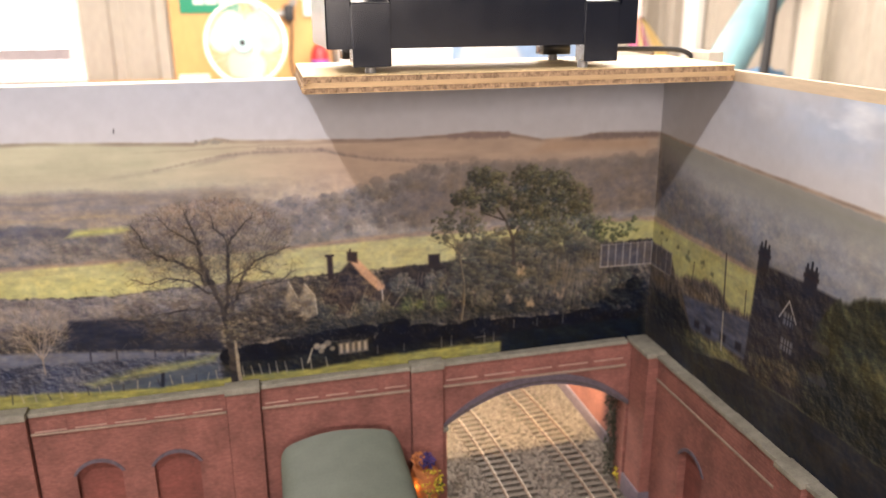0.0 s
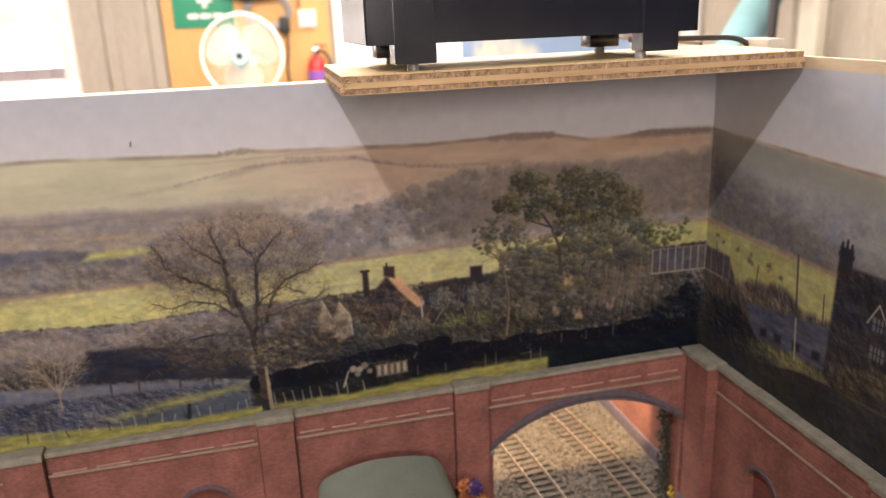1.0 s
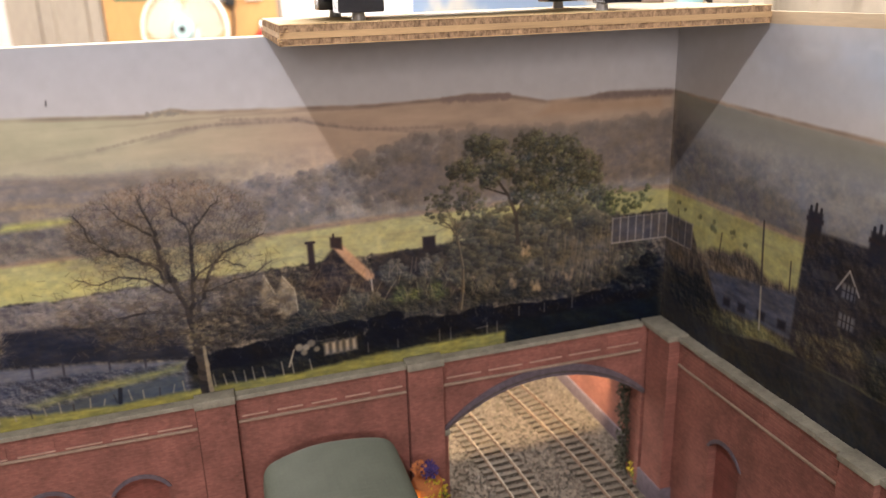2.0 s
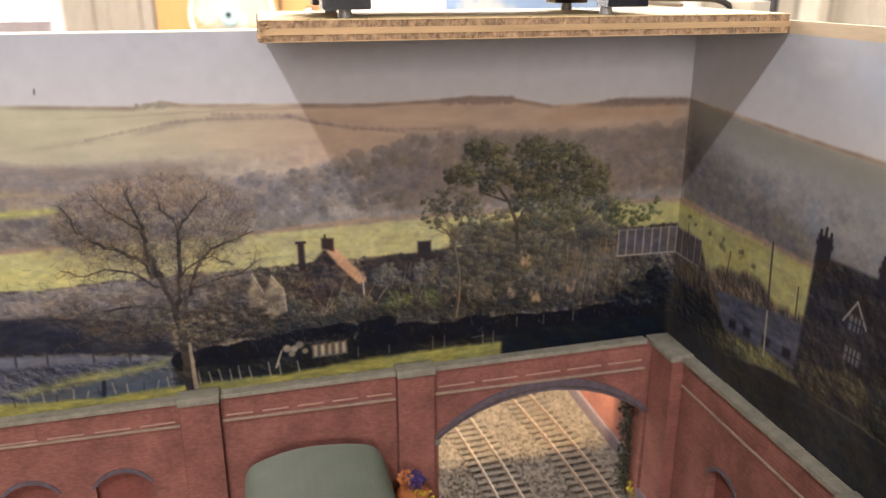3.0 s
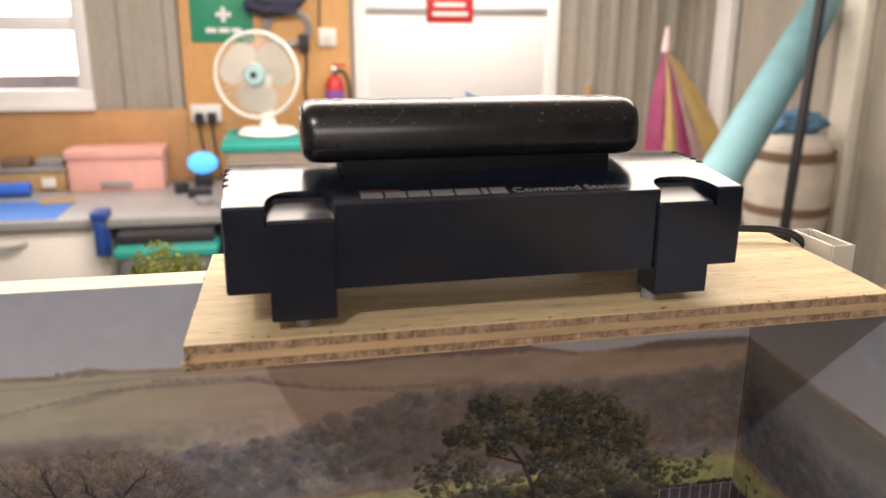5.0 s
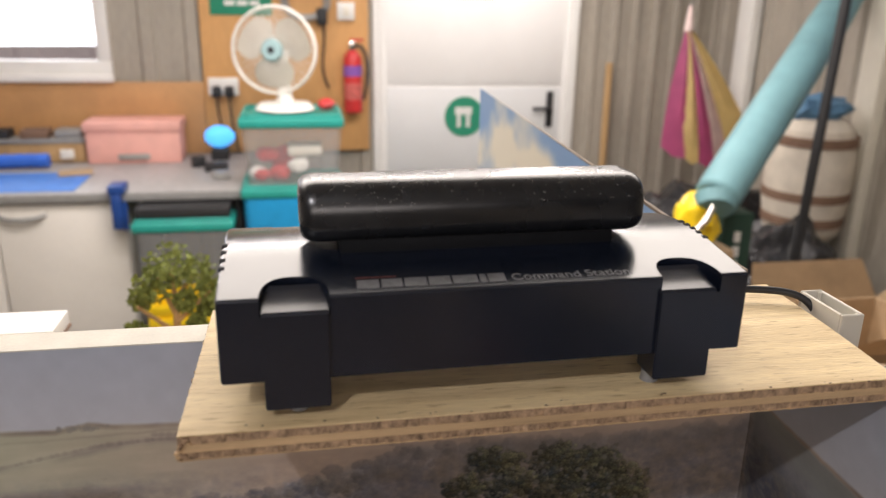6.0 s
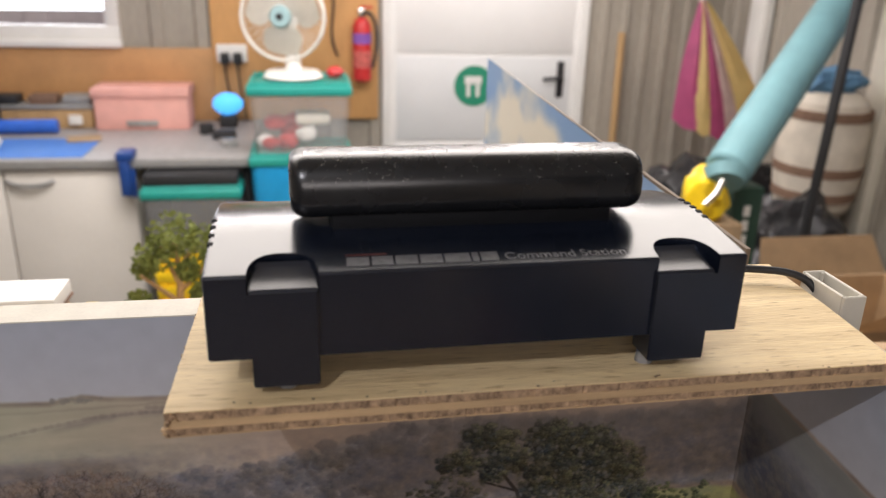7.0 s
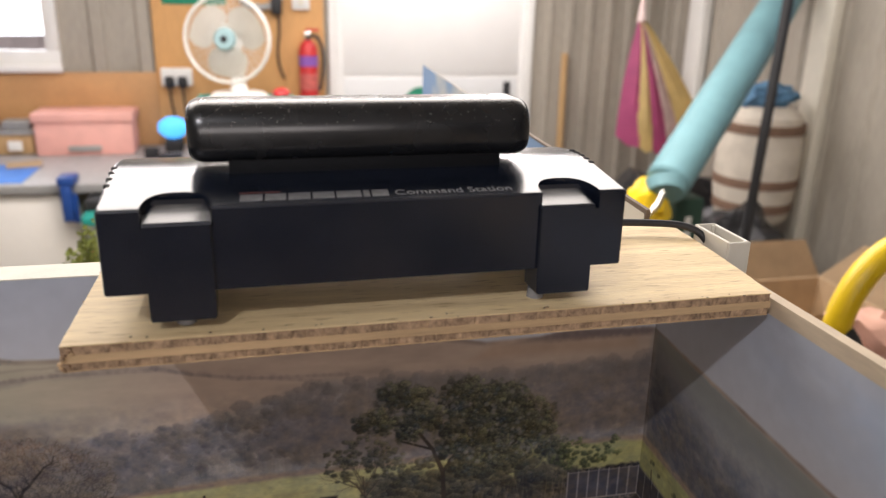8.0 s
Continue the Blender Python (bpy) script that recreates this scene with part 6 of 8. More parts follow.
planter = thing("flower_tub", (0.1005, 0.480, 1.330), "model tub of violet and yellow flowers beside the pier", "model planter")
part("tub", cyl((0.1005, 0.480, 1.2995), (0.1005, 0.480, 1.352), 0.0085, 0.0095, 20), M_ORANGEPOT, planter)
part("violet_flowers", tufts(bmesh.new(), (0.102, 0.480, 1.3600), 0.0060, 260, 0.0013, 5), M_VIOLET, planter, "violet flowers")
part("yellow_flowers", tufts(bmesh.new(), (0.1040, 0.476, 1.3450), 0.0095, 300, 0.0014, 6, 1.1), M_YELLOW, planter, "yellow flowers")
part("leaves", tufts(bmesh.new(), (0.1035, 0.477, 1.3420), 0.0098, 320, 0.0013, 7, 1.2), M_LEAF, planter, "green leaves")
part("orange_flowers", tufts(bmesh.new(), (0.0960, 0.480, 1.3620), 0.0050, 130, 0.0013, 8), M_ORANGEPOT, planter, "orange flowers")
ivy = thing("ivy", (0.262, 0.512, 1.303), "dark ivy climbing the brick pier under the arch", "model plant")
bm = bmesh.new()
for k in range(16):
    tufts(bm, (0.2575 + 0.0016 * math.sin(k * 2.1) - 0.00022 * k, 0.5175, 1.304 + k * 0.0056), 0.0072 - 0.00014 * k, 150, 0.0013, 20 + k)
part("leaves", bm, M_IVY, ivy)
bush = thing("yellow_bush", (0.262, 0.507, 1.303), "small yellow flowering model bush at the foot of the pier", "model plant")
bm = tufts(bmesh.new(), (0.2600, 0.507, 1.3085), 0.0068, 170, 0.0012, 40)
tufts(bm, (0.2640, 0.497, 1.3075), 0.0050, 90, 0.0012, 41)
part("flowers", bm, M_YELLOW, bush)
part("leaves", tufts(bmesh.new(), (0.2615, 0.503, 1.3070), 0.0078, 190, 0.0012, 42), M_LEAF, bush, "green leaves")
bm = bmesh.new()
for k in range(26):
    tufts(bm, (0.2595 + 0.001 * math.sin(k), 0.495 - k * 0.006, 1.3035), 0.0042, 40, 0.0011, 60 + k, 0.5)
tagged(link("verge_scatter", bm, M_EARTH), "brown earth scatter along the foot of the wall", "ground cover", kind="stuff")

# ---- plywood shelf ----
ply = thing("plywood_shelf", (0.155, 0.467, 1.6133), "bare plywood offcut laid across the corner of the boards", "shelf board")
PZ = (1.6136, 1.6164, 1.6194, 1.6222)
OUT = [(0.0312, 0.4198), (0.2690, 0.4232), (0.2712, 0.4420), (0.2732, 0.4690), (0.2748, 0.5140), (0.0322, 0.5150)]


def inset_ragged(pts, z0, z1, seed, amp):
    """One veneer of the board with a slightly torn edge."""
    bm = bmesh.new()
    rs = np.random.RandomState(seed)
    loop = []
    for a, b in zip(pts, pts[1:] + pts[:1]):
        n = max(2, int(math.dist(a, b) / 0.0012))
        loop += [(a[0] + (b[0] - a[0]) * i / n + rs.uniform(-amp, amp), a[1] + (b[1] - a[1]) * i / n + rs.uniform(0, amp)) for i in range(n)]
    prism(loop, "z", z0, z1, bm)
    return bm


part("bottom_veneer", inset_ragged(OUT, PZ[0] + 0.0004, PZ[1], 1, 0.0008), M_ENDGRAIN, ply, "dark torn end-grain ply")
part("under_veneer", inset_ragged(OUT, PZ[0], PZ[0] + 0.0004, 6, 0.0003), M_VENEER, ply, "thin pale veneer underneath")
part("middle_veneer", inset_ragged(OUT, PZ[1], PZ[2] - 0.0004, 2, 0.00015), M_VENEER, ply, "pale long-grain ply")
part("top_core", inset_ragged(OUT, PZ[2] - 0.0004, PZ[3] - 0.0004, 3, 0.0007), M_ENDGRAIN, ply, "dark torn end-grain ply")
part("top_veneer", inset_ragged(OUT, PZ[3] - 0.0004, PZ[3], 4, 0.00012), M_PLYTOP, ply, "pale grained face veneer")

rs = np.random.RandomState(21)
for k in range(9):
    x, z = OUT[0][0] + rs.uniform(-0.0004, 0.0035), rs.uniform(PZ[0] + 0.0004, PZ[3] - 0.0014)
    s = rs.uniform(0.0005, 0.0012)
    part("splinter", prism([(x - s, z), (x + s, z + 0.3 * s), (x + 0.4 * s, z + s), (x - 0.7 * s, z + 0.8 * s)], "y", OUT[0][1] - rs.uniform(0.0003, 0.0011), OUT[0][1] + 0.001), M_ENDGRAIN if k % 3 else M_VENEER, ply, "torn splinter at the corner")

# ---- command station ----
YAW = 1.3
st = thing("command_station", (0.128, 0.4255, PZ[3]), "black plastic digital train controller with a raised gloss bar on feet", "train controller")
S0 = Vector((0.128, 0.4255, PZ[3]))


def station(bm):
    """Turns station coordinates (x across, y back, z up from the shelf) into place."""
    bmesh.ops.transform(bm, matrix=Matrix.Translation(S0) @ Matrix.Rotation(radians(YAW), 4, "Z"), verts=bm.verts)
    return bm


W2, FRONT, BACK = 0.0840, 0.0028, 0.0770


def top_z(y):
    """Height of the arched top over the shelf."""
    if y < 0.030:
        return 0.0387 + 0.12 * (y - 0.003)
    if y < 0.044:
        return 0.04194 + 0.12 * (y - 0.030) - 4.286 * (y - 0.030) ** 2
    return 0.04278 - 0.0044 * ((y - 0.044) / 0.033) ** 2


ys = [FRONT, FRONT + 0.0003, FRONT + 0.0009] + [FRONT + 0.0034 * i for i in range(1, 21)] + [BACK - 0.0016, BACK - 0.0006, BACK]
drop = {0: 0.0007, 1: 0.0003, 2: 0.00005, len(ys) - 2: 0.0003, len(ys) - 1: 0.0008}
prof = [(FRONT, 0.0122)] + [(y, top_z(y) - drop.get(i, 0.0)) for i, y in enumerate(ys)] + [(BACK, 0.0122)]
bm = prism(prof, "x", -W2, W2)
ends = [e for e in bm.edges if abs(e.verts[0].co.x - e.verts[1].co.x) < 1e-6]
bmesh.ops.bevel(bm, geom=ends, offset=0.0008, segments=2, affect="EDGES", profile=0.5)
station(bm)
body = part("body", bm, M_BLACK, st, smooth=12)


def carve(target, cutters):
    """Cuts closed shapes out of a part and keeps the plain mesh."""
    for cb in cutters:
        me = bpy.data.meshes.new("cut")
        bmesh.ops.translate(cb, verts=cb.verts, vec=-ROOT[target])
        cb.to_mesh(me)
        cb.free()
        co = new("cut", me)
        co.location = ROOT[target]
        mod = target.modifiers.new("cut", "BOOLEAN")
        mod.operation, mod.object, mod.solver = "DIFFERENCE", co, "EXACT"
        bpy.context.view_layer.update()
        done = bpy.data.meshes.new_from_object(target.evaluated_get(bpy.context.evaluated_depsgraph_get()))
        target.modifiers.clear()
        target.data = done
        bpy.data.objects.remove(co)
    target.data.shade_smooth()
    target.data.set_sharp_from_angle(angle=radians(12))


FEET = ((-0.0615, 0.0196, -0.0615), (0.0626, 0.0194, 0.0640))
cuts = []
for cx, w, sx in FEET:
    arch = []
    for i in range(29):
        a = math.pi * i / 28
        c, d = -math.cos(a), math.sin(a)
        arch.append((sx + 0.0103 * math.copysign(abs(c) ** 0.78, c), FRONT - 0.0005 + 0.0138 * d**0.78))
    cuts.append(station(prism([(sx - 0.0103, -0.004)] + arch + [(sx + 0.0103, -0.004)], "z", 0.0326, 0.060)))
cuts.append(station(prism([(-0.0705, 0.0765), (-0.0675, 0.0715), (0.0675, 0.0715), (0.0705, 0.0765), (0.0705, 0.09), (-0.0705, 0.09)], "z", 0.0330, 0.06)))
carve(body, cuts)
for cx, w, sx in FEET:
    f = bmesh.new()
    pr = [(0.0012, 0.0034), (0.0012, 0.0337), (0.0015, 0.0342), (0.0022, 0.0346), (0.0050, 0.0352), (0.0085, 0.0361), (0.0120, 0.0375), (0.0135, 0.0386), (0.0135, 0.0034)]
    prism(pr, "x", cx - w / 2, cx + w / 2, f)
    bmesh.ops.bevel(f, geom=[e for e in f.edges if abs(e.verts[0].co.x - e.verts[1].co.x) < 1e-6], offset=0.0004, segments=2, affect="EDGES")
    foot = part("front_foot", station(f), M_BLACK, st, "black foot with a scooped top", smooth=14)
    px = cx + (0.0 if cx < 0 else -0.0074)
    part("rubber_pad", station(cyl((px, 0.0082, 0.0), (px, 0.0082, 0.0035), 0.0030, 0.0026, n=24)), M_RUBBER, foot, "clear rubber pad")
for cx in (-0.060, 0.062):
    part("rear_foot", station(box(cx - 0.009, cx + 0.009, 0.062, 0.075, 0.0034, 0.0127, 0.0006)), M_BLACK, st)
    part("rubber_pad", station(cyl((cx, 0.0685, 0.0), (cx, 0.0685, 0.0035), 0.0030, 0.0026, n=24)), M_RUBBER, st, "clear rubber pad")
part("plinth", station(box(-0.0462, 0.0477, 0.0308, 0.0540, 0.0400, 0.0475, 0.0007)), M_MATT, st, "black plinth under the gloss bar")


def pill(x0, x1, y0, y1, z0, z1, r_bot, r_top, n=10, endr=0.004):
    """A bar with a round-cornered section and softened ends."""
    sec = []
    for cy, cz, r, a0 in ((y1 - r_bot, z0 + r_bot, r_bot, -90), (y1 - r_top, z1 - r_top, r_top, 0), (y0 + r_top, z1 - r_top, r_top, 90), (y0 + r_bot, z0 + r_bot, r_bot, 180)):
        for i in range(n + 1):
            a = radians(a0 + 90 * i / n)
            sec.append((cy + r * math.cos(a), cz + r * math.sin(a)))
    my, mz = (y0 + y1) / 2, (z0 + z1) / 2
    bm = bmesh.new()
    rings = []
    stops = []
    for i in range(8):
        a = math.pi / 2 * i / 7
        stops.append((x0 + endr * (1 - math.sin(a)), 0.66 + 0.34 * math.cos(a) ** 0.8))
    stops = stops[::-1] + [(x1 + x0 - x, k) for x, k in stops]
    for x, s in stops:
        rings.append([bm.verts.new((x, my + (y - my) * s, mz + (z - mz) * s)) for y, z in sec])
    for a, b in zip(rings, rings[1:]):
        for k in range(len(sec)):
            bm.faces.new((a[k], a[(k + 1) % len(sec)], b[(k + 1) % len(sec)], b[k]))
    bm.faces.new(rings[0][::-1])
    bm.faces.new(rings[-1])
    bmesh.ops.recalc_face_normals(bm, faces=bm.faces)
    return bm


part("receiver_bar", station(pill(-0.0588, 0.0586, 0.0280, 0.0565, 0.0456, 0.0653, 0.0062, 0.0097, endr=0.0058)), M_GLOSS, st, "gloss black receiver bar with dust specks", smooth=50)
part("bar_window", station(pill(-0.0591, -0.0570, 0.0340, 0.0505, 0.0502, 0.0610, 0.0045, 0.0052, endr=0.0008)), M_DARKIR, st, "dark purple infrared window", smooth=50)
for sx, n, y0, gap in ((-W2 + 0.0008, 4, 0.0230, 0.0060), (W2 - 0.0008, 5, 0.0305, 0.0044)):
    for k in range(n):
        y = y0 + k * gap
        part("vent_slot", station(box(sx - 0.0009, sx + 0.0009, y, y + 0.0021, top_z(y) - 0.0016, top_z(y) + 0.00025)), M_SLOT, st)


def on_top(bm, dx, y0, size=1.0):
    """Lays flat x, y shapes on the sloping front of the top."""
    a = math.atan2(top_z(y0 + 0.004) - top_z(y0), 0.004)
    bmesh.ops.transform(bm, matrix=Matrix.Translation((dx, y0, top_z(y0) + 0.00009)) @ Matrix.Rotation(a, 4, "X"), verts=bm.verts)
    return station(bm)


def lettering(text, size):
    cu = bpy.data.curves.new("words", "FONT")
    cu.body, cu.size, cu.extrude = text, size, 0.00003
    ob = new("words", cu)
    bpy.context.view_layer.update()
    me = bpy.data.meshes.new_from_object(ob.evaluated_get(bpy.context.evaluated_depsgraph_get()))
    bm = bmesh.new()
    bm.from_mesh(me)
    bpy.data.objects.remove(ob)
    return bm


at = 0.0
for wide in (0.0068, 0.0064, 0.0068, 0.0068, 0.0078, 0.0020, 0.0054):
    part("mark_block", on_top(prism([(at, 0), (at + wide, 0), (at + wide + 0.0003, 0.0056), (at + 0.0003, 0.0056)], "z", 0, 0.00006), -0.0431, 0.0058), M_MARK, st, "pale grey plain block of the maker's mark")
    at += wide + 0.0007
part("maker_line", on_top(box(0, 0.0125, 0, 0.0006, 0, 0.00006), -0.0431, 0.0124), M_REDINK, st, "thin red line of small print")
words = lettering("Command Station", 0.0060)
wide = max(v.co.x for v in words.verts)
bmesh.ops.transform(words, matrix=Matrix.Diagonal((0.0393 / wide, 1, 1, 1)), verts=words.verts)
part("printed_title", on_top(words, 0.0051, 0.0064), M_INK, st, "pale grey words Command Station")
specks = bmesh.new()
rs = np.random.RandomState(11)
for _ in range(150):
    x = rs.uniform(-0.05, 0.052) if rs.rand() < 0.5 else rs.normal(-0.028, 0.010)
    a = radians(rs.uniform(95, 165))
    y, z = 0.0280 + 0.0097 + 0.00975 * math.cos(a), 0.0653 - 0.0097 + 0.00975 * math.sin(a)
    s = rs.uniform(0.00003, 0.00010)
    box(x - s * rs.uniform(1, 3), x + s, y - s, y + s, z - s, z + s, bm=specks)
part("dust", station(specks), M_DUST, st, "pale dust specks")
cable = thing("power_cable", (0.23, 0.45, PZ[3]), "black cable running from the controller into a white duct", "cable")
bm = tube(bezier([(0.2085, 0.4990, 1.6285), (0.234, 0.5000, 1.6278), (0.252, 0.4990, 1.6274), (0.2660, 0.4945, 1.6272)], 22), 0.0016, 10)
tube(bezier([(0.2660, 0.4945, 1.6272), (0.2740, 0.4910, 1.6270), (0.2790, 0.4870, 1.6262), (0.2825, 0.4840, 1.6150)], 12), 0.0016, 10, bm)
part("cord", bm, M_DARK, cable)
duct = thing("cable_duct", (0.2875, 0.476, 1.55), "white plastic cable duct standing open at the top", "cable duct")
bm = bmesh.new()
for x0, x1, y0, y1 in ((0.2785, 0.2885, 0.4668, 0.4681), (0.2785, 0.2885, 0.4937, 0.4950), (0.2785, 0.2797, 0.4681, 0.4937), (0.2873, 0.2885, 0.4681, 0.4937)):
    box(x0, x1, y0, y1, 1.52, 1.6265, 0.0004, 1, bm)
part("channel", bm, M_CREAM, duct)
for y in (0.4684, 0.4922):
    part("clip_lip", box(0.2859, 0.2872, y, y + 0.0012, 1.60, 1.6262, 0.0003, 1), M_CREAM, duct)
bm = bmesh.new()
rs = np.random.RandomState(5)
for _ in range(22):
    x, y, s = rs.uniform(0.05, 0.26), rs.uniform(0.4215, 0.4245), rs.uniform(0.0002, 0.0005)
    box(x, x + s * 2, y, y + s, PZ[3] - 0.0001, PZ[3] + s * 0.5, bm=bm)
tagged(link("sawdust_crumbs", bm, M_BROWN), "tiny brown crumbs on the plywood", "crumbs", kind="stuff")

# ---- the shed ----
BW, RW, LW, FW, CEIL = 4.30, 2.30, -2.20, -2.00, 2.50
solo("floor", box(LW - 0.1, RW + 0.1, FW - 0.1, BW + 0.1, -0.10, 0.0), M_FLOOR, "grey concrete shed floor", "floor", kind="structure", smooth=None)
solo("ceiling", box(LW - 0.1, RW + 0.1, FW - 0.1, BW + 0.1, CEIL, CEIL + 0.08), M_CEIL, "plain white ceiling", "ceiling", kind="structure", smooth=None)
solo("ground", box(-30, 30, BW + 0.101, 60, -0.16, -0.10), M_FLOOR, "plain yard ground outside the window", "ground", kind="structure", smooth=None)


def ribbed(a, b, z0, z1, wall, at, thick=0.06, pitch=0.20, bm=None):
    """A wall of folded sheet: flat pans with raised ribs."""
    bm = bm or bmesh.new()
    n = max(1, round((b - a) / pitch))
    w = (b - a) / n
    pts = []
    for i in range(n):
        s = a + i * w
        pts += [(s, 0.0), (s + 0.62 * w, 0.0), (s + 0.70 * w, 0.018), (s + 0.92 * w, 0.018)]
    pts.append((b, 0.0))
    if wall == "y":
        prism([(p, at - d) for p, d in pts] + [(b, at + thick), (a, at + thick)], "z", z0, z1, bm)
    else:
        prism([(at - d, p) for p, d in pts] + [(at + thick, b), (at + thick, a)], "z", z0, z1, bm)
    return bm


WX0, WX1, WZ0, WZ1 = -1.95, -0.828, 1.312, 2.12
bm = ribbed(LW, WX0, 0, CEIL, "y", BW)
ribbed(WX0, WX1, 0, WZ0, "y", BW, bm=bm)
ribbed(WX0, WX1, WZ1, CEIL, "y", BW, bm=bm)
ribbed(WX1, 0.43, 0, CEIL, "y", BW, bm=bm, pitch=0.21)
ribbed(0.43, 1.50, 2.10, CEIL, "y", BW, bm=bm)
ribbed(1.50, RW, 0, CEIL, "y", BW, bm=bm, pitch=0.115)
solo("wall_back", bm, M_SHEET, "grey-beige ribbed sheet wall with dark seams", "wall", kind="structure", smooth=None)
solo("wall_right", ribbed(FW, BW, 0, CEIL, "x", RW, pitch=0.22), M_SHEET, "grey-beige ribbed sheet wall", "wall", kind="structure", smooth=None)
solo("wall_left", box(LW - 0.06, LW, FW, BW, 0, CEIL), M_SHEET, "plain sheet wall", "wall", kind="structure", smooth=None)
bm = box(LW, -1.08, FW - 0.06, FW, 0, CEIL)
box(0.48, RW, FW - 0.06, FW, 0, CEIL, bm=bm)
box(-1.08, 0.48, FW - 0.06, FW, 0, 1.67, bm=bm)
box(-1.08, 0.48, FW - 0.06, FW, 2.37, CEIL, bm=bm)
solo("wall_front", bm, M_FRONTDIM, "unseen front wall, kept dark to dim reflections, with an opening", "wall", kind="structure", smooth=None)
# Frame round the added fill lamp; no window is known on this side.
fill_frame = thing("window_2", (-0.3, FW, 1.67), "white frame added unseen round the fill lamp behind the viewer", "window", kind="structure")
for x0, x1, z0, z1 in ((-1.08, 0.48, 1.67, 1.70), (-1.08, 0.48, 2.34, 2.37), (-1.08, -1.05, 1.70, 2.34), (0.45, 0.48, 1.70, 2.34)):
    part("window_frame", box(x0, x1, FW - 0.05, FW + 0.02, z0, z1, 0.004), M_WHITE, fill_frame)

win = thing("window_1", ((WX0 + WX1) / 2, BW, WZ0), "white plastic window with bright daylight outside", "window", kind="structure")
for x0, x1, z0, z1 in ((WX0, WX1, WZ0, WZ0 + 0.085), (WX0, WX1, WZ1 - 0.06, WZ1), (WX0, WX0 + 0.06, WZ0 + 0.085, WZ1 - 0.06), (WX1 - 0.06, WX1, WZ0 + 0.085, WZ1 - 0.06), (-1.275, -1.235, 1.7355, WZ1 - 0.06)):
    part("window_frame", box(x0, x1, BW - 0.03, BW + 0.05, z0, z1, 0.004), M_WHITE, win)
part("transom", box(WX0 + 0.06, WX1 - 0.06, BW - 0.02, BW + 0.04, 1.665, 1.735, 0.004), M_WHITE, win)
for x0, x1, z0, z1 in ((WX0 + 0.06, WX1 - 0.06, WZ0 + 0.085, 1.665), (WX0 + 0.06, -1.275, 1.735, WZ1 - 0.06), (-1.235, WX1 - 0.06, 1.735, WZ1 - 0.06)):
    pane = part("pane", box(x0, x1, BW + 0.008, BW + 0.012, z0, z1), M_PANE, win, "clear glass pane", smooth=None)
    pane.visible_shadow = False
part("window_sill", box(WX0 - 0.02, WX1 + 0.01, BW - 0.06, BW - 0.031, WZ0 - 0.012, WZ0 + 0.02, 0.004), M_WHITE, win)
fence = thing("garden_fence", (-2.0, 6.0, -0.1), "sunlit pale timber fence outside the window", "fence")
for i in range(26):
    part("board", box(-4.2 + i * 0.16, -4.2 + i * 0.16 + 0.15, 5.99 + 0.01 * (i % 2), 6.01 + 0.01 * (i % 2), -0.1, 1.645), M_FENCEOUT, fence)
shed = thing("neighbour_shed", (-2.5, 8.0, -0.1), "pale-roofed timber shed beyond the fence", "shed")
part("wall", box(-5, 0.2, 8.0, 9.6, -0.1, 1.7), M_FENCEOUT, shed)
part("roof", prism([(7.8, 1.68), (8.8, 2.5), (9.8, 1.68)], "x", -5.2, 0.4), M_WHITE, shed, "pale sunlit roof")

door = thing("door_1", (0.96, BW, 0), "white panelled door with black lever handle and green round sign", "door", kind="structure")
DX0, DX1 = 0.468, 1.455
part("leaf", box(DX0, DX1, BW - 0.005, BW + 0.045, 0.01, 2.06, 0.003), M_DOOR, door)
part("panel", box(DX0 + 0.03, DX1 - 0.03, BW - 0.012, BW - 0.0051, 1.285, 1.735, 0.003), M_DOOR, door, "gloss white upper panel")
part("panel", box(DX0 + 0.03, DX1 - 0.03, BW - 0.012, BW - 0.0051, 0.83, 1.265, 0.003), M_DOORGREY, door, "pale grey middle panel")
part("panel", box(DX0 + 0.03, DX1 - 0.03, BW - 0.012, BW - 0.0051, 0.15, 0.81, 0.003), M_DOOR, door, "white lower panel")
part("rail", box(DX0 + 0.02, DX1 - 0.02, BW - 0.016, BW - 0.0051, 1.755, 1.785, 0.002), M_GREY, door, "grey cross rail")
for x0, x1, z0, z1 in ((0.425, 0.467, 0, 2.12), (1.456, 1.500, 0, 2.12), (0.467, 1.456, 2.07, 2.12)):
    part("door_frame", box(x0, x1, BW - 0.03, BW + 0.05, z0, z1, 0.004), M_WHITE, door)
hnd = part("handle_plate", box(1.350, 1.388, BW - 0.020, BW - 0.0051, 1.055, 1.245, 0.004), M_DARK, door, "black handle plate")
part("lever", tube([(1.368, BW - 0.02, 1.16), (1.368, BW - 0.055, 1.16), (1.345, BW - 0.060, 1.16), (1.265, BW - 0.058, 1.158)], 0.010, 10), M_DARK, hnd)
disc = part("round_sign", cyl((0.905, BW - 0.0125, 1.115), (0.905, BW - 0.0155, 1.115), 0.105, n=40), M_GREEN, door, "green round sign with pale marks")
bm = box(0.855, 0.945, BW - 0.0175, BW - 0.0156, 1.125, 1.165)
box(0.865, 0.885, BW - 0.0175, BW - 0.0156, 1.06, 1.13, bm=bm)
box(0.915, 0.935, BW - 0.0175, BW - 0.0156, 1.06, 1.13, bm=bm)
part("sign_marks", bm, M_WHITE, disc)
rsg = part("red_sign", box(0.795, 1.040, BW - 0.0165, BW - 0.0125, 1.712, 1.93, 0.002), M_RED, door, "red notice with rows of white print")
bm = bmesh.new()
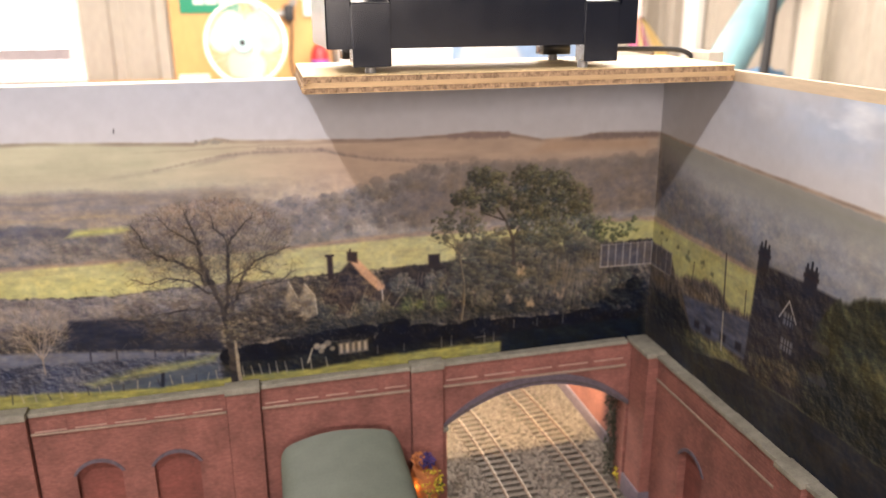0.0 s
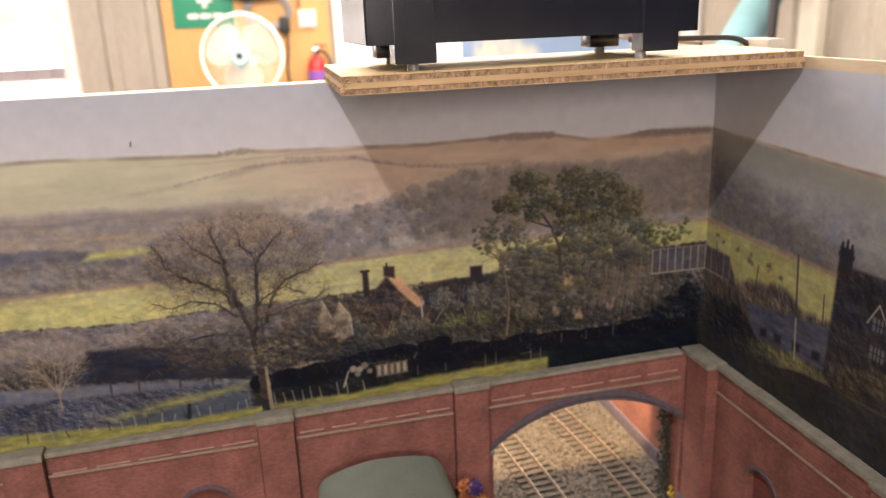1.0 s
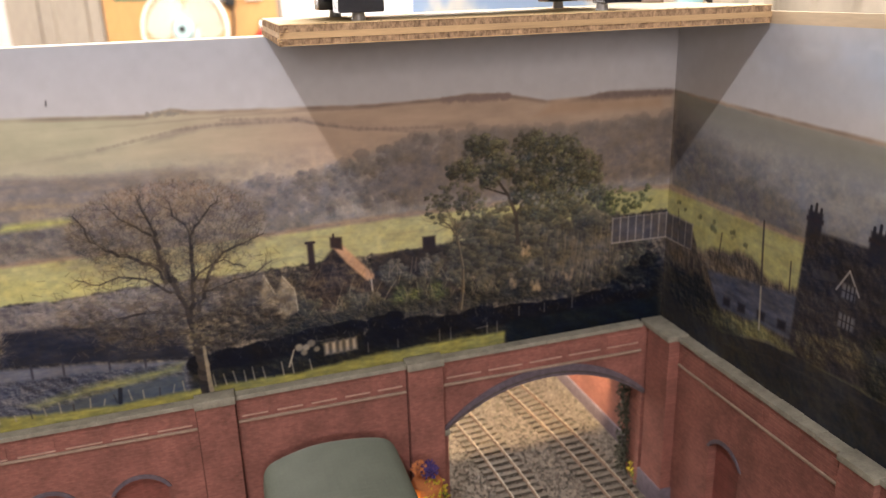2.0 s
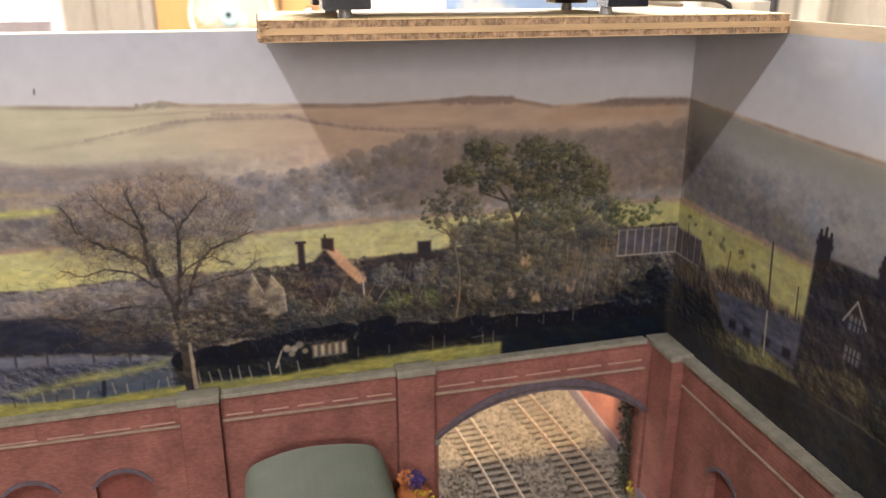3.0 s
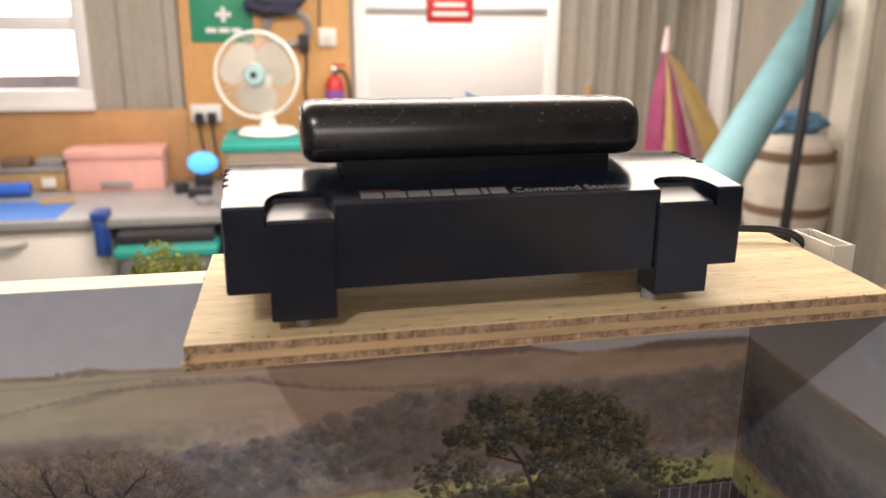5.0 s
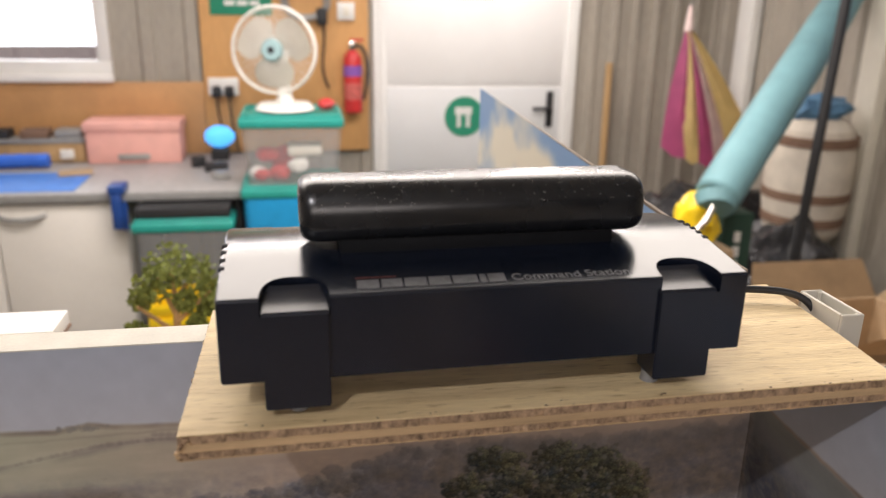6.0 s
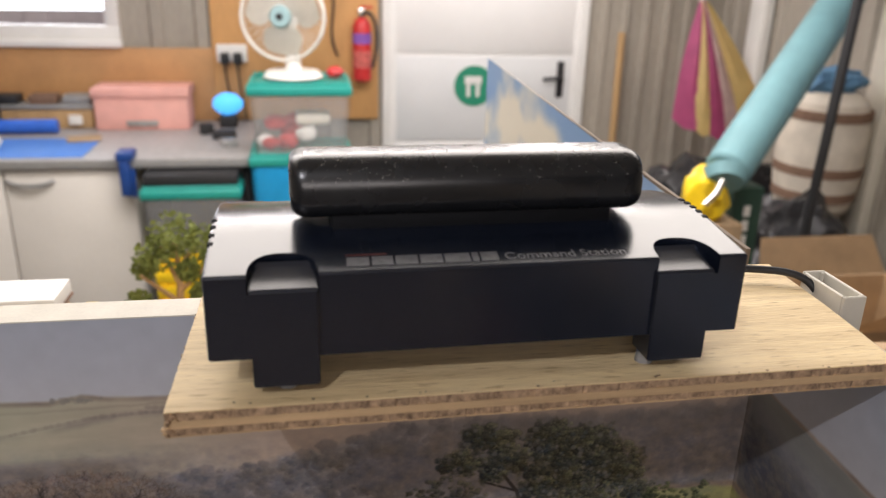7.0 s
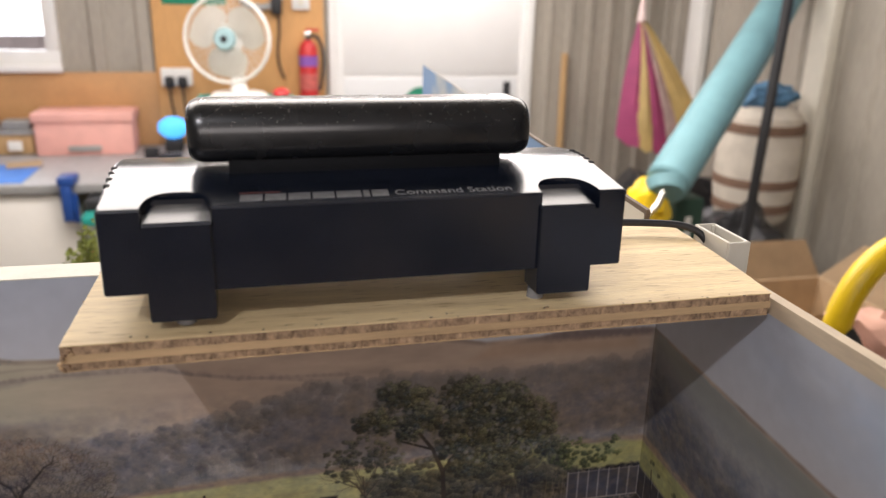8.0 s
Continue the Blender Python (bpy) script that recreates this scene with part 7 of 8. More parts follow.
for k in range(4):
    box(0.825 + 0.01 * (k % 2), 1.01 - 0.015 * (k % 3), BW - 0.0185, BW - 0.0166, 1.745 + k * 0.045, 1.765 + k * 0.045, bm=bm)
part("print_bars", bm, M_WHITE, rsg)

solo("wall_board", box(-0.405, 0.402, BW - 0.034, BW - 0.019, 0.95, 2.15, 0.002), M_PEG, "orange-brown plywood board on the wall", "wall board", kind="structure")
solo("hardboard_strip", box(-1.98, -0.407, BW - 0.034, BW - 0.019, 0.945, 1.298, 0.002), M_HARD, "brown hardboard splashback under the window", "wall board", kind="structure")
for y0, y1, wx, m in ((3.86, 4.00, 0.05, M_WHITE), (2.92, 3.04, 0.05, M_CREAM)):
    solo("wall_post", box(RW - 0.018 - wx, RW - 0.019, y0, y1, 0, CEIL - 0.001, 0.004), m, "pale upright post against the sheet wall", "post", "posts of the shed wall")
# Housings over the two added fills and the middle strip.
for loc, sx, sy in (((-0.45, 3.62), 0.83, 0.06), ((1.15, 3.75), 0.06, 0.53), ((0.05, 2.62), 1.13, 0.05)):
    f = thing("ceiling_strip", (loc[0], loc[1], 2.45), "long white housing added unseen over a ceiling lamp", "ceiling light", "ceiling strips")
    part("housing", box(loc[0] - sx, loc[0] + sx, loc[1] - sy, loc[1] + sy, 2.452, 2.4995, 0.004), M_WHITE, f)
# Frame over the added sheen panel; the ceiling has no opening here.
pl = thing("roof_light", (0.38, 1.82, 2.45), "white frame added over the unseen lamp behind the controller's sheen", "roof light", kind="structure")
part("frame", box(-0.79, 1.55, 1.07, 2.56, 2.4515, 2.4995, 0.004), M_WHITE, pl)
for x, y in ((-0.385, -0.315),):
    f = thing("ceiling_spot", (x, y, 2.48), "small white ceiling spot", "ceiling light")
    part("cup", cyl((x, y, 2.482), (x, y, 2.4995), 0.035, 0.045, 24), M_WHITE, f)

# ---- workbench side ----
BF, BT = 3.50, 0.944
wt = thing("worktop", (-1.2, 3.9, BT - 0.036), "grey laminate worktop with a darker front edge strip", "worktop")
part("top", box(-2.18, -0.20, BF - 0.016, BW - 0.035, BT - 0.036, BT, 0.003), M_WORKTOP, wt)
part("edge_strip", box(-2.18, -0.20, BF - 0.020, BF - 0.0161, BT - 0.036, BT - 0.001, 0.001), M_GREY, wt, "darker grey edge strip")
for i, (x0, x1) in enumerate(((-2.16, -1.168), (-1.164, -0.665))):
    cab = thing("base_cabinet", ((x0 + x1) / 2, BF + 0.3, 0), "cream white base cabinet under the worktop", "cabinet", "base cabinets")
    part("body", box(x0, x1, BF + 0.025, BW - 0.05, 0.0, BT - 0.037, 0.002), M_CABINET, cab)
    d = part("door", box(x0 + 0.003, x1 - 0.003, BF + 0.003, BF + 0.0245, 0.10, BT - 0.05, 0.003), M_CABINET, cab)
    hx = x0 + 0.10 if i else x1 - 0.12
    part("handle", tube(bezier([(hx - 0.09, BF + 0.003, 0.855), (hx - 0.06, BF - 0.03, 0.835), (hx + 0.06, BF - 0.03, 0.835), (hx + 0.09, BF + 0.003, 0.855)], 14), 0.009, 8), M_GREY, d, "grey bow handle")
solo("bench_end_panel", box(-0.235, -0.205, BF + 0.03, BW - 0.05, 0, BT - 0.037, 0.002), M_DARK, "dark end panel under the worktop", "panel")
solo("plastic_tray", box(-0.61, -0.24, 3.385, 3.60, 0.8555, 0.898, 0.006), M_DARK, "black plastic tray under the worktop", "tray")


def tub(x0, x1, y0, y1, z0, z1, body, lid, label, group="storage tubs"):
    """A tapered storage tub with a rimmed lid."""
    t = thing("storage_tub", ((x0 + x1) / 2, (y0 + y1) / 2, z0), label, "storage box", group)
    zl = z1 - 0.055
    bm = bmesh.new()
    cx, cy = (x0 + x1) / 2, (y0 + y1) / 2
    rings = []
    for z, k in ((z0, 0.86), (z0 + 0.01, 0.88), (zl - 0.01, 0.955), (zl, 0.96), (zl, 0.945), (z0 + 0.012, 0.865)):
        hx, hy, r = (x1 - x0) / 2 * k, (y1 - y0) / 2 * k, 0.03
        ring = []
        for sx, sy, a0 in ((1, 1, 0), (-1, 1, 90), (-1, -1, 180), (1, -1, 270)):
            for q in range(5):
                a = radians(a0 + 22.5 * q)
                ring.append(bm.verts.new((cx + sx * (hx - r) + r * math.cos(a), cy + sy * (hy - r) + r * math.sin(a), z)))
        rings.append(ring)
    for a, b in zip(rings, rings[1:]):
        for k in range(20):
            bm.faces.new((a[k], a[(k + 1) % 20], b[(k + 1) % 20], b[k]))
    bm.faces.new(rings[0][::-1])
    bm.faces.new(rings[-1])
    part("body", bm, body, t)
    l = part("lid", box(x0, x1, y0, y1, zl + 0.001, z1 - 0.012, 0.012, 3), lid, t, "teal plastic lid with a raised rim")
    bm = bmesh.new()
    for a, b, c, d in ((x0 + 0.012, x1 - 0.012, y0 + 0.012, y0 + 0.028), (x0 + 0.012, x1 - 0.012, y1 - 0.028, y1 - 0.012), (x0 + 0.012, x0 + 0.028, y0 + 0.028, y1 - 0.028), (x1 - 0.028, x1 - 0.012, y0 + 0.028, y1 - 0.028)):
        box(a, b, c, d, z1 - 0.0125, z1, 0.003, 1, bm)
    part("lid_rim", bm, lid, l)
    return t


tub(-0.195, 0.228, 3.40, 3.74, 0.0, 0.50, M_CYANTUB, M_TEAL, "cyan plastic storage tub standing on the floor")
tub(-0.195, 0.228, 3.40, 3.74, 0.488, 0.975, M_CYANTUB, M_TEAL, "cyan plastic storage tub with a teal lid")
tub(-0.190, 0.230, 3.40, 3.74, 0.963, 1.262, M_CLEARTUB, M_TEAL, "frosted clear tub of red parts with a teal lid")
rs = np.random.RandomState(9)
for k in range(11):
    x, y, z = rs.uniform(-0.13, 0.05 if k % 3 else 0.15), rs.uniform(3.455, 3.56), 0.985 + 0.035 * (k // 4)
    s = rs.uniform(0.026, 0.040)
    solo("stored_part", ball((x, y, z + s * 0.8), s, 2, squash=(1.2, 1, 0.85), rough=0.3, seed=k), M_RED if k % 4 else M_FANWHITE, "small red or white part kept in a clear tub", "plastic part", "parts in the tub")
solo("pale_tray", box(0.0, 0.14, 3.455, 3.60, 1.085, 1.125, 0.012, 3), M_CREAM, "pale cream tray inside the clear tub", "tray")
tub(-0.625, -0.225, 3.36, 3.62, 0.36, 0.855, M_CLEARTUB, M_TEAL, "frosted storage tub with a teal lid under the bench")
tub(-0.625, -0.225, 3.36, 3.62, 0.0, 0.372, M_DARK, M_DARK, "black storage tub on the floor")


def crate(x0, x1, y0, y1, z0, z1):
    c = thing("yellow_crate", ((x0 + x1) / 2, (y0 + y1) / 2, z0), "yellow plastic crate with an open slatted front", "crate")
    for k in range(4):
        h = (z1 - z0) / 4
        part("slat", box(x0, x1, y0, y0 + 0.008, z0 + k * h, z0 + k * h + h * 0.72, 0.002), M_YTUB, c)
    part("back", box(x0, x1, y1 - 0.008, y1, z0, z1, 0.002), M_YTUB, c)
    for a in (x0, x1 - 0.008):
        part("end", box(a, a + 0.008, y0 + 0.009, y1 - 0.009, z0, z1, 0.002), M_YTUB, c)
    part("base", box(x0 + 0.009, x1 - 0.009, y0 + 0.009, y1 - 0.009, z0, z0 + 0.008), M_YTUB, c)


crate(-0.52, -0.24, 3.02, 3.20, 0.42, 0.64)
solo("wooden_stand", box(-0.56, -0.20, 3.00, 3.22, 0.0, 0.419, 0.004), M_CARDBOARD, "plain brown box that carries the yellow crate", "box")

fan = thing("desk_fan", (0.0, 3.60, 1.262), "warm white desk fan with pale blue hub on a tub", "fan")
FC = Vector((-0.045, 3.60, 1.500))
AX = Vector((-0.24, -1.0, 0.06)).normalized()
rot = AX.to_track_quat("Z", "Y").to_matrix().to_4x4()


def fan_place(bm):
    bmesh.ops.transform(bm, matrix=Matrix.Translation(FC) @ rot, verts=bm.verts)
    return bm


part("base", cyl((-0.005, 3.60, 1.2625), (-0.005, 3.60, 1.285), 0.125, 0.105, 40), M_FANWHITE, fan)
part("neck", tube([(-0.005, 3.62, 1.28), (-0.005, 3.63, 1.36), (-0.01, 3.66, 1.45), (-0.02, 3.68, 1.49)], [0.038, 0.028, 0.024, 0.03], 16), M_FANWHITE, fan)
part("motor", fan_place(cyl((0, 0, -0.14), (0, 0, -0.035), 0.045, 0.06, 28)), M_FANWHITE, fan)
FR = 0.172
for zz, r in ((-0.030, FR), (-0.02, FR + 0.004), (-0.01, FR)):
    ring = [(r * math.cos(2 * math.pi * k / 48), r * math.sin(2 * math.pi * k / 48), zz) for k in range(48)]
    part("guard_rim", fan_place(tube(ring, 0.0045, 14, closed=True)), M_FANWHITE, fan)
for k in range(64):
    a = 2 * math.pi * k / 64
    pts = [((0.05 + (FR - 0.05) * t) * math.cos(a + 0.25 * t), (0.05 + (FR - 0.05) * t) * math.sin(a + 0.25 * t), 0.035 * (1 - t**3) - 0.012) for t in (i / 5 for i in range(6))]
    part("guard_wire", fan_place(tube(pts, 0.0010, 4)), M_FANWHITE, fan)
for k in range(36):
    a = 2 * math.pi * k / 36
    pts = [((0.055 + (FR - 0.055) * t) * math.cos(a), (0.055 + (FR - 0.055) * t) * math.sin(a), -0.085 + 0.058 * t**2) for t in (0, 0.4, 0.8, 1)]
    part("rear_wire", fan_place(tube(pts, 0.0010, 4)), M_FANWHITE, fan)
part("hub", fan_place(cyl((0, 0, 0.012), (0, 0, 0.030), 0.046, 0.038, 28)), M_FANHUB, fan, "pale blue hub cap")
part("hub_badge", fan_place(cyl((0, 0, 0.030), (0, 0, 0.033), 0.014, n=16)), M_DARK, fan)
for k in range(3):
    bm = bmesh.new()
    a0 = 2 * math.pi * k / 3 + 0.5
    rows = []
    for i in range(8):
        r = 0.035 + 0.118 * i / 7
        half = radians(24 + 31 * math.sin(math.pi * min(1, (i + 1.5) / 9)))
        rows.append([bm.verts.new((r * math.cos(a0 + half * s), r * math.sin(a0 + half * s), -0.022 + 0.020 * s)) for s in (-1, -0.5, 0, 0.5, 1)])
    for p, q in zip(rows, rows[1:]):
        for i in range(4):
            bm.faces.new((p[i], p[i + 1], q[i + 1], q[i]))
    bmesh.ops.solidify(bm, geom=bm.faces, thickness=0.003)
    part("blade", fan_place(bm), M_BLADE, fan, "translucent cream blade")
solo("red_cap", ball((0.165, 3.56, 1.285), 0.032, 2, squash=(1.2, 1, 0.8), rough=0.2), M_RED, "small red plastic cap on the tub lid", "plastic cap")

ext = thing("fire_extinguisher", (0.318, BW - 0.09, 1.15), "red fire extinguisher with a violet band on the wall board", "fire extinguisher")
EX, EY = 0.318, BW - 0.09
part("cylinder", tube([(EX, EY, z) for z in (1.150, 1.160, 1.41, 1.44, 1.46)], [0.030, 0.046, 0.046, 0.036, 0.016], 24), M_RED, ext)
part("band", cyl((EX, EY, 1.335), (EX, EY, 1.385), 0.0468, n=24), mat("violet_band", (0.25, 0.10, 0.42), 0.4, bump=0), ext, "violet band")
part("label", cyl((EX, EY, 1.22), (EX, EY, 1.30), 0.0466, n=24), mat("red_label", (0.62, 0.14, 0.12), 0.5, vary=0.3, scale=60, bump=0), ext, "printed paper label")
part("valve", box(EX - 0.016, EX + 0.016, EY - 0.016, EY + 0.016, 1.46, 1.50, 0.004), M_CHROME, ext)
part("lever", box(EX - 0.01, EX + 0.055, EY - 0.01, EY + 0.01, 1.50, 1.512, 0.003), M_RED, ext)
part("hose", tube(bezier([(EX + 0.01, EY - 0.02, 1.48), (EX + 0.09, EY - 0.03, 1.50), (EX + 0.075, EY - 0.03, 1.30), (EX + 0.05, EY - 0.03, 1.22)], 14), 0.008, 8), M_DARK, ext)
part("bracket", box(EX - 0.02, EX + 0.02, EY + 0.045, BW - 0.0345, 1.28, 1.33, 0.002), M_GREY, ext)
sign = thing("first_aid_sign", (-0.21, BW - 0.04, 1.615), "dark green sign with a white cross and print", "sign")
part("plate", box(-0.354, -0.062, BW - 0.040, BW - 0.0345, 1.615, 1.98, 0.004), M_GREEN, sign)
bm = box(-0.235, -0.165, BW - 0.0435, BW - 0.0405, 1.735, 1.755)
box(-0.21, -0.19, BW - 0.0435, BW - 0.0405, 1.710, 1.735, bm=bm)
box(-0.21, -0.19, BW - 0.0435, BW - 0.0405, 1.755, 1.780, bm=bm)
part("cross", bm, M_WHITE, sign)
bm = bmesh.new()
for x0, x1 in ((-0.285, -0.235), (-0.225, -0.175), (-0.165, -0.12)):
    box(x0, x1, BW - 0.0435, BW - 0.0405, 1.660, 1.682, bm=bm)
part("print_bars", bm, M_WHITE, sign)
for x0, z0, dark in ((-0.385, 1.235, 1), (0.250, 1.598, 0)):
    s = thing("wall_socket", (x0 + 0.06, BW - 0.05, z0), "white double wall socket with plugs" if dark else "white wall switch box", "socket")
    part("plate", box(x0, x0 + (0.145 if dark else 0.085), BW - 0.056, BW - 0.0345, z0, z0 + 0.085, 0.004), M_WHITE, s)
    for k in range(2 if dark else 1):
        if dark:
            p = part("plug", box(x0 + 0.02 + k * 0.06, x0 + 0.062 + k * 0.06, BW - 0.098, BW - 0.0565, z0 - 0.005, z0 + 0.048, 0.008), M_DARK, s, "black plug")
            part("lead", tube(bezier([(x0 + 0.04 + k * 0.06, BW - 0.08, z0), (x0 + 0.04 + k * 0.06, BW - 0.08, z0 - 0.12), (x0 + 0.06 + k * 0.05, BW - 0.07, z0 - 0.15), (x0 + 0.07 + k * 0.06, BW - 0.06, BT + 0.004)], 14), 0.005, 6), M_DARK, p)
        else:
            part("rocker", box(x0 + 0.03, x0 + 0.055, BW - 0.062, BW - 0.0565, z0 + 0.02, z0 + 0.065, 0.003), M_CREAM, s)
cap = thing("hanging_cap", (0.05, BW - 0.08, 1.72), "dark cloth cap hanging with grey cable loops", "cap")
part("cloth", ball((0.04, BW - 0.09, 1.800), 0.10, 3, squash=(1.45, 0.45, 0.62), rough=0.35, seed=3), mat("navy_cloth", (0.04, 0.045, 0.075), 0.9, vary=0.2, scale=40, fine=400, bump=0.4), cap)
for k in range(3):
    r = 0.09 + 0.012 * k
    pts = [(0.10 + r * math.cos(a), BW - 0.05 - 0.008 * k, 1.685 + 0.75 * r * math.sin(a)) for a in (math.pi * 2 * i / 30 for i in range(30))]
    part("cable_loop", tube(pts, 0.006, 6, closed=True), M_GREY, cap, "grey cable loop")
solo("black_adaptor", box(0.15, 0.20, BW - 0.085, BW - 0.0345, 1.575, 1.655, 0.008), M_DARK, "black plug adaptor on the wall board", "adaptor")
solo("wall_cable", tube(bezier([(0.18, BW - 0.06, 1.58), (0.20, BW - 0.06, 1.45), (0.14, BW - 0.05, 1.40), (0.20, BW - 0.05, 1.27)], 18), 0.006, 6), M_DARK, "dark cable hanging down the wall board", "cable")
solo("conduit", tube([(0.255, BW - 0.041, 1.69), (0.262, BW - 0.041, 1.9), (0.258, BW - 0.041, 2.1)], 0.006, 6), M_BROWN, "thin brown conduit running up the wall board", "conduit")

# things on the worktop
pb = thing("pink_box", (-0.72, 4.14, BT), "pink card box with a lid and a metal clasp", "box")
part("body", box(-0.930, -0.510, 4.05, 4.24, BT, 1.095, 0.006), M_PINK, pb)
part("lid", box(-0.938, -0.502, 4.04, 4.25, 1.096, 1.140, 0.006), M_PINK, pb)
part("clasp", box(-0.79, -0.65, 4.035, 4.0495, 0.965, 0.990, 0.003), M_GREY, pb, "grey metal label holder")
solo("cutting_mat", box(-1.75, -0.86, 3.52, 3.86, BT + 0.0005, BT + 0.005, 0.001), M_BLUEMAT, "bright blue cutting mat on the worktop", "cutting mat")
solo("blue_roll", tube([(-1.75, 3.97, BT + 0.034), (-1.08, 3.99, BT + 0.034)], 0.032, 18), M_BLUE, "bright blue roll lying on the worktop", "roll")
solo("white_spray_head", ball((-1.27, 3.66, BT + 0.040), 0.045, 3, squash=(1.5, 0.8, 0.9), rough=0.25, seed=2), M_FANWHITE, "white plastic bottle lying on the mat", "bottle")
pw = thing("wooden_rack", (-1.13, 4.18, BT), "long yellowish wooden rack with dark drawers on top", "rack")
part("front", box(-1.42, -0.950, 4.10, 4.22, BT, 1.035, 0.004), M_WOOD, pw)
part("trim", box(-1.43, -0.945, 4.09, 4.23, 1.036, 1.055, 0.003), M_GREY, pw)
for x0, m in ((-1.40, M_DARK), (-1.23, M_BROWN), (-1.08, M_GREY)):
    part("drawer", box(x0, x0 + 0.12, 4.11, 4.21, 1.056, 1.095, 0.004), m, pw)
part("knob", box(-1.055, -0.995, 4.075, 4.0895, 0.965, 1.01, 0.004), M_FANWHITE, pw, "white label")
caddy = thing("tool_caddy", (-1.42, 4.0, BT), "dark tool caddy holding orange-handled tools", "tool caddy")
part("body", box(-1.50, -1.335, 3.94, 4.06, BT + 0.001, 1.16, 0.006), M_DARK, caddy)
for k in range(4):
    x = -1.475 + k * 0.036
    part("tool_handle", tube([(x, 4.0, 1.10), (x + 0.004, 4.0, 1.20), (x + 0.006, 3.995, 1.30)], [0.012, 0.014, 0.009], 10), M_ORANGEPOT if k % 2 else M_RED, caddy, "orange tool handle")
cl = thing("bench_clamp", (-0.69, BF - 0.03, 0.85), "navy blue clamp on the worktop edge", "clamp")
part("upper_jaw", box(-0.715, -0.650, BF - 0.06, BF + 0.04, BT + 0.001, BT + 0.035, 0.006), M_DKBLUE, cl)
part("spine", box(-0.705, -0.665, BF - 0.065, BF - 0.022, 0.80, BT + 0.0005, 0.006), M_DKBLUE, cl)
part("screw", cyl((-0.66, BF - 0.03, 0.79), (-0.66, BF - 0.03, 0.905), 0.010, n=12), M_DKBLUE, cl)
solo("paper_slips", box(-1.00, -0.86, 3.78, 3.90, BT + 0.0055, BT + 0.012, 0.001, rot=14), M_CARDBOARD, "small stack of card slips on the worktop", "card")
led = thing("led_lamp", (-0.33, 4.12, BT), "small lamp glowing blue beside the tubs", "lamp")
part("stand", box(-0.375, -0.295, 4.08, 4.16, BT, 1.00, 0.006), M_DARK, led)
part("shade", ball((-0.335, 4.12, 1.055), 0.062, 3, squash=(1.15, 0.7, 0.85), rough=0.1), M_GLOW, led, "glowing blue shade")
for k, (x, y, sx, sy, sz) in enumerate(((-0.33, 3.86, 0.10, 0.07, 0.035), (-0.30, 3.72, 0.07, 0.10, 0.025), (-0.42, 3.95, 0.06, 0.04, 0.05))):
    solo("black_gadget", box(x - sx / 2, x + sx / 2, y - sy / 2, y + sy / 2, BT, BT + sz, 0.006, rot=12 * k), M_DARK if k != 1 else M_GREY, "small dark electrical gadget on the worktop", "gadget", "gadgets on the worktop")

# ---- rear yard: tree, white tray ----
tree = thing("model_tree", (-0.070, 1.0, 1.158), "green foam model tree with a pale brown trunk", "model tree")
part("trunk", tube([(-0.068, 1.0, 1.158), (-0.070, 1.0, 1.36), (-0.066, 1.0, 1.43), (-0.068, 1.0, 1.47)], [0.006, 0.0045, 0.0035, 0.002], 8), M_WOOD, tree)
for k, (x, z) in enumerate(((-0.10, 1.44), (-0.03, 1.45), (-0.085, 1.47), (-0.045, 1.465))):
    part("limb", tube([(-0.068, 1.0, 1.40 + 0.012 * k), (x, 1.0 + 0.01 * (k - 2), z)], [0.003, 0.0015], 6), M_WOOD, tree)
bm = bmesh.new()
for k, (x, y, z, r) in enumerate(((-0.068, 1.0, 1.475, 0.026), (-0.085, 0.99, 1.460, 0.020), (-0.045, 1.0, 1.465, 0.022), (-0.100, 1.0, 1.440, 0.014), (-0.030, 1.0, 1.448, 0.016), (-0.055, 0.99, 1.440, 0.012), (-0.105, 0.99, 1.405, 0.014), (-0.100, 1.0, 1.385, 0.016), (-0.045, 0.99, 1.415, 0.011), (-0.028, 1.0, 1.395, 0.013), (-0.035, 1.0, 1.43, 0.012))):
    tufts(bm, (x, y, z), r, 260, 0.0042, 100 + k)
part("crown", bm, M_FOLIAGE, tree)
tray = thing("white_tray", (-0.20, 0.74, 1.2985), "white lidded tray with a reddish wooden rim", "tray")
part("body", box(-0.36, -0.1210, 0.790, 0.828, 1.2985, 1.4860, 0.001), M_WOOD, tray)
part("lid", box(-0.362, -0.1190, 0.788, 0.830, 1.4885, 1.5000, 0.001), M_WHITE, tray)
part("rim", box(-0.363, -0.1180, 0.787, 0.831, 1.4860, 1.4884, 0.0005), M_BROWN, tray)
solo("blue_clip", box(-0.098, -0.070, 0.835, 0.850, 1.2985, 1.4680, 0.003), M_BLUE, "blue plastic clamp standing in the rear yard", "clamp")
solo("yellow_clip", box(-0.115, -0.104, 0.835, 0.847, 1.2985, 1.4720, 0.002), M_YTUB, "yellow plastic clip standing in the rear yard", "clip")

# ---- right-hand corner ----
par = thing("rolled_parasol", (1.42, 2.42, 0.95), "aqua canvas parasol cover leaning with a metal clip", "parasol")
PA, PB = Vector((1.325, 2.40, 1.145)), Vector((2.17, 3.07, 1.81))
dirp = (PB - PA).normalized()
part("cover", tube([PA + dirp * t for t in (0, 0.01, 0.1, 0.4, 0.7, 1.0, 1.25)], [0.062, 0.071, 0.072, 0.073, 0.073, 0.070, 0.064], 28), M_AQUA, par)
part("hem", tube([PA - dirp * 0.05 + Vector((0.02, 0, 0.0)), PA - dirp * 0.004], [0.056, 0.071], 24), M_AQUA, par, "folded aqua hem")
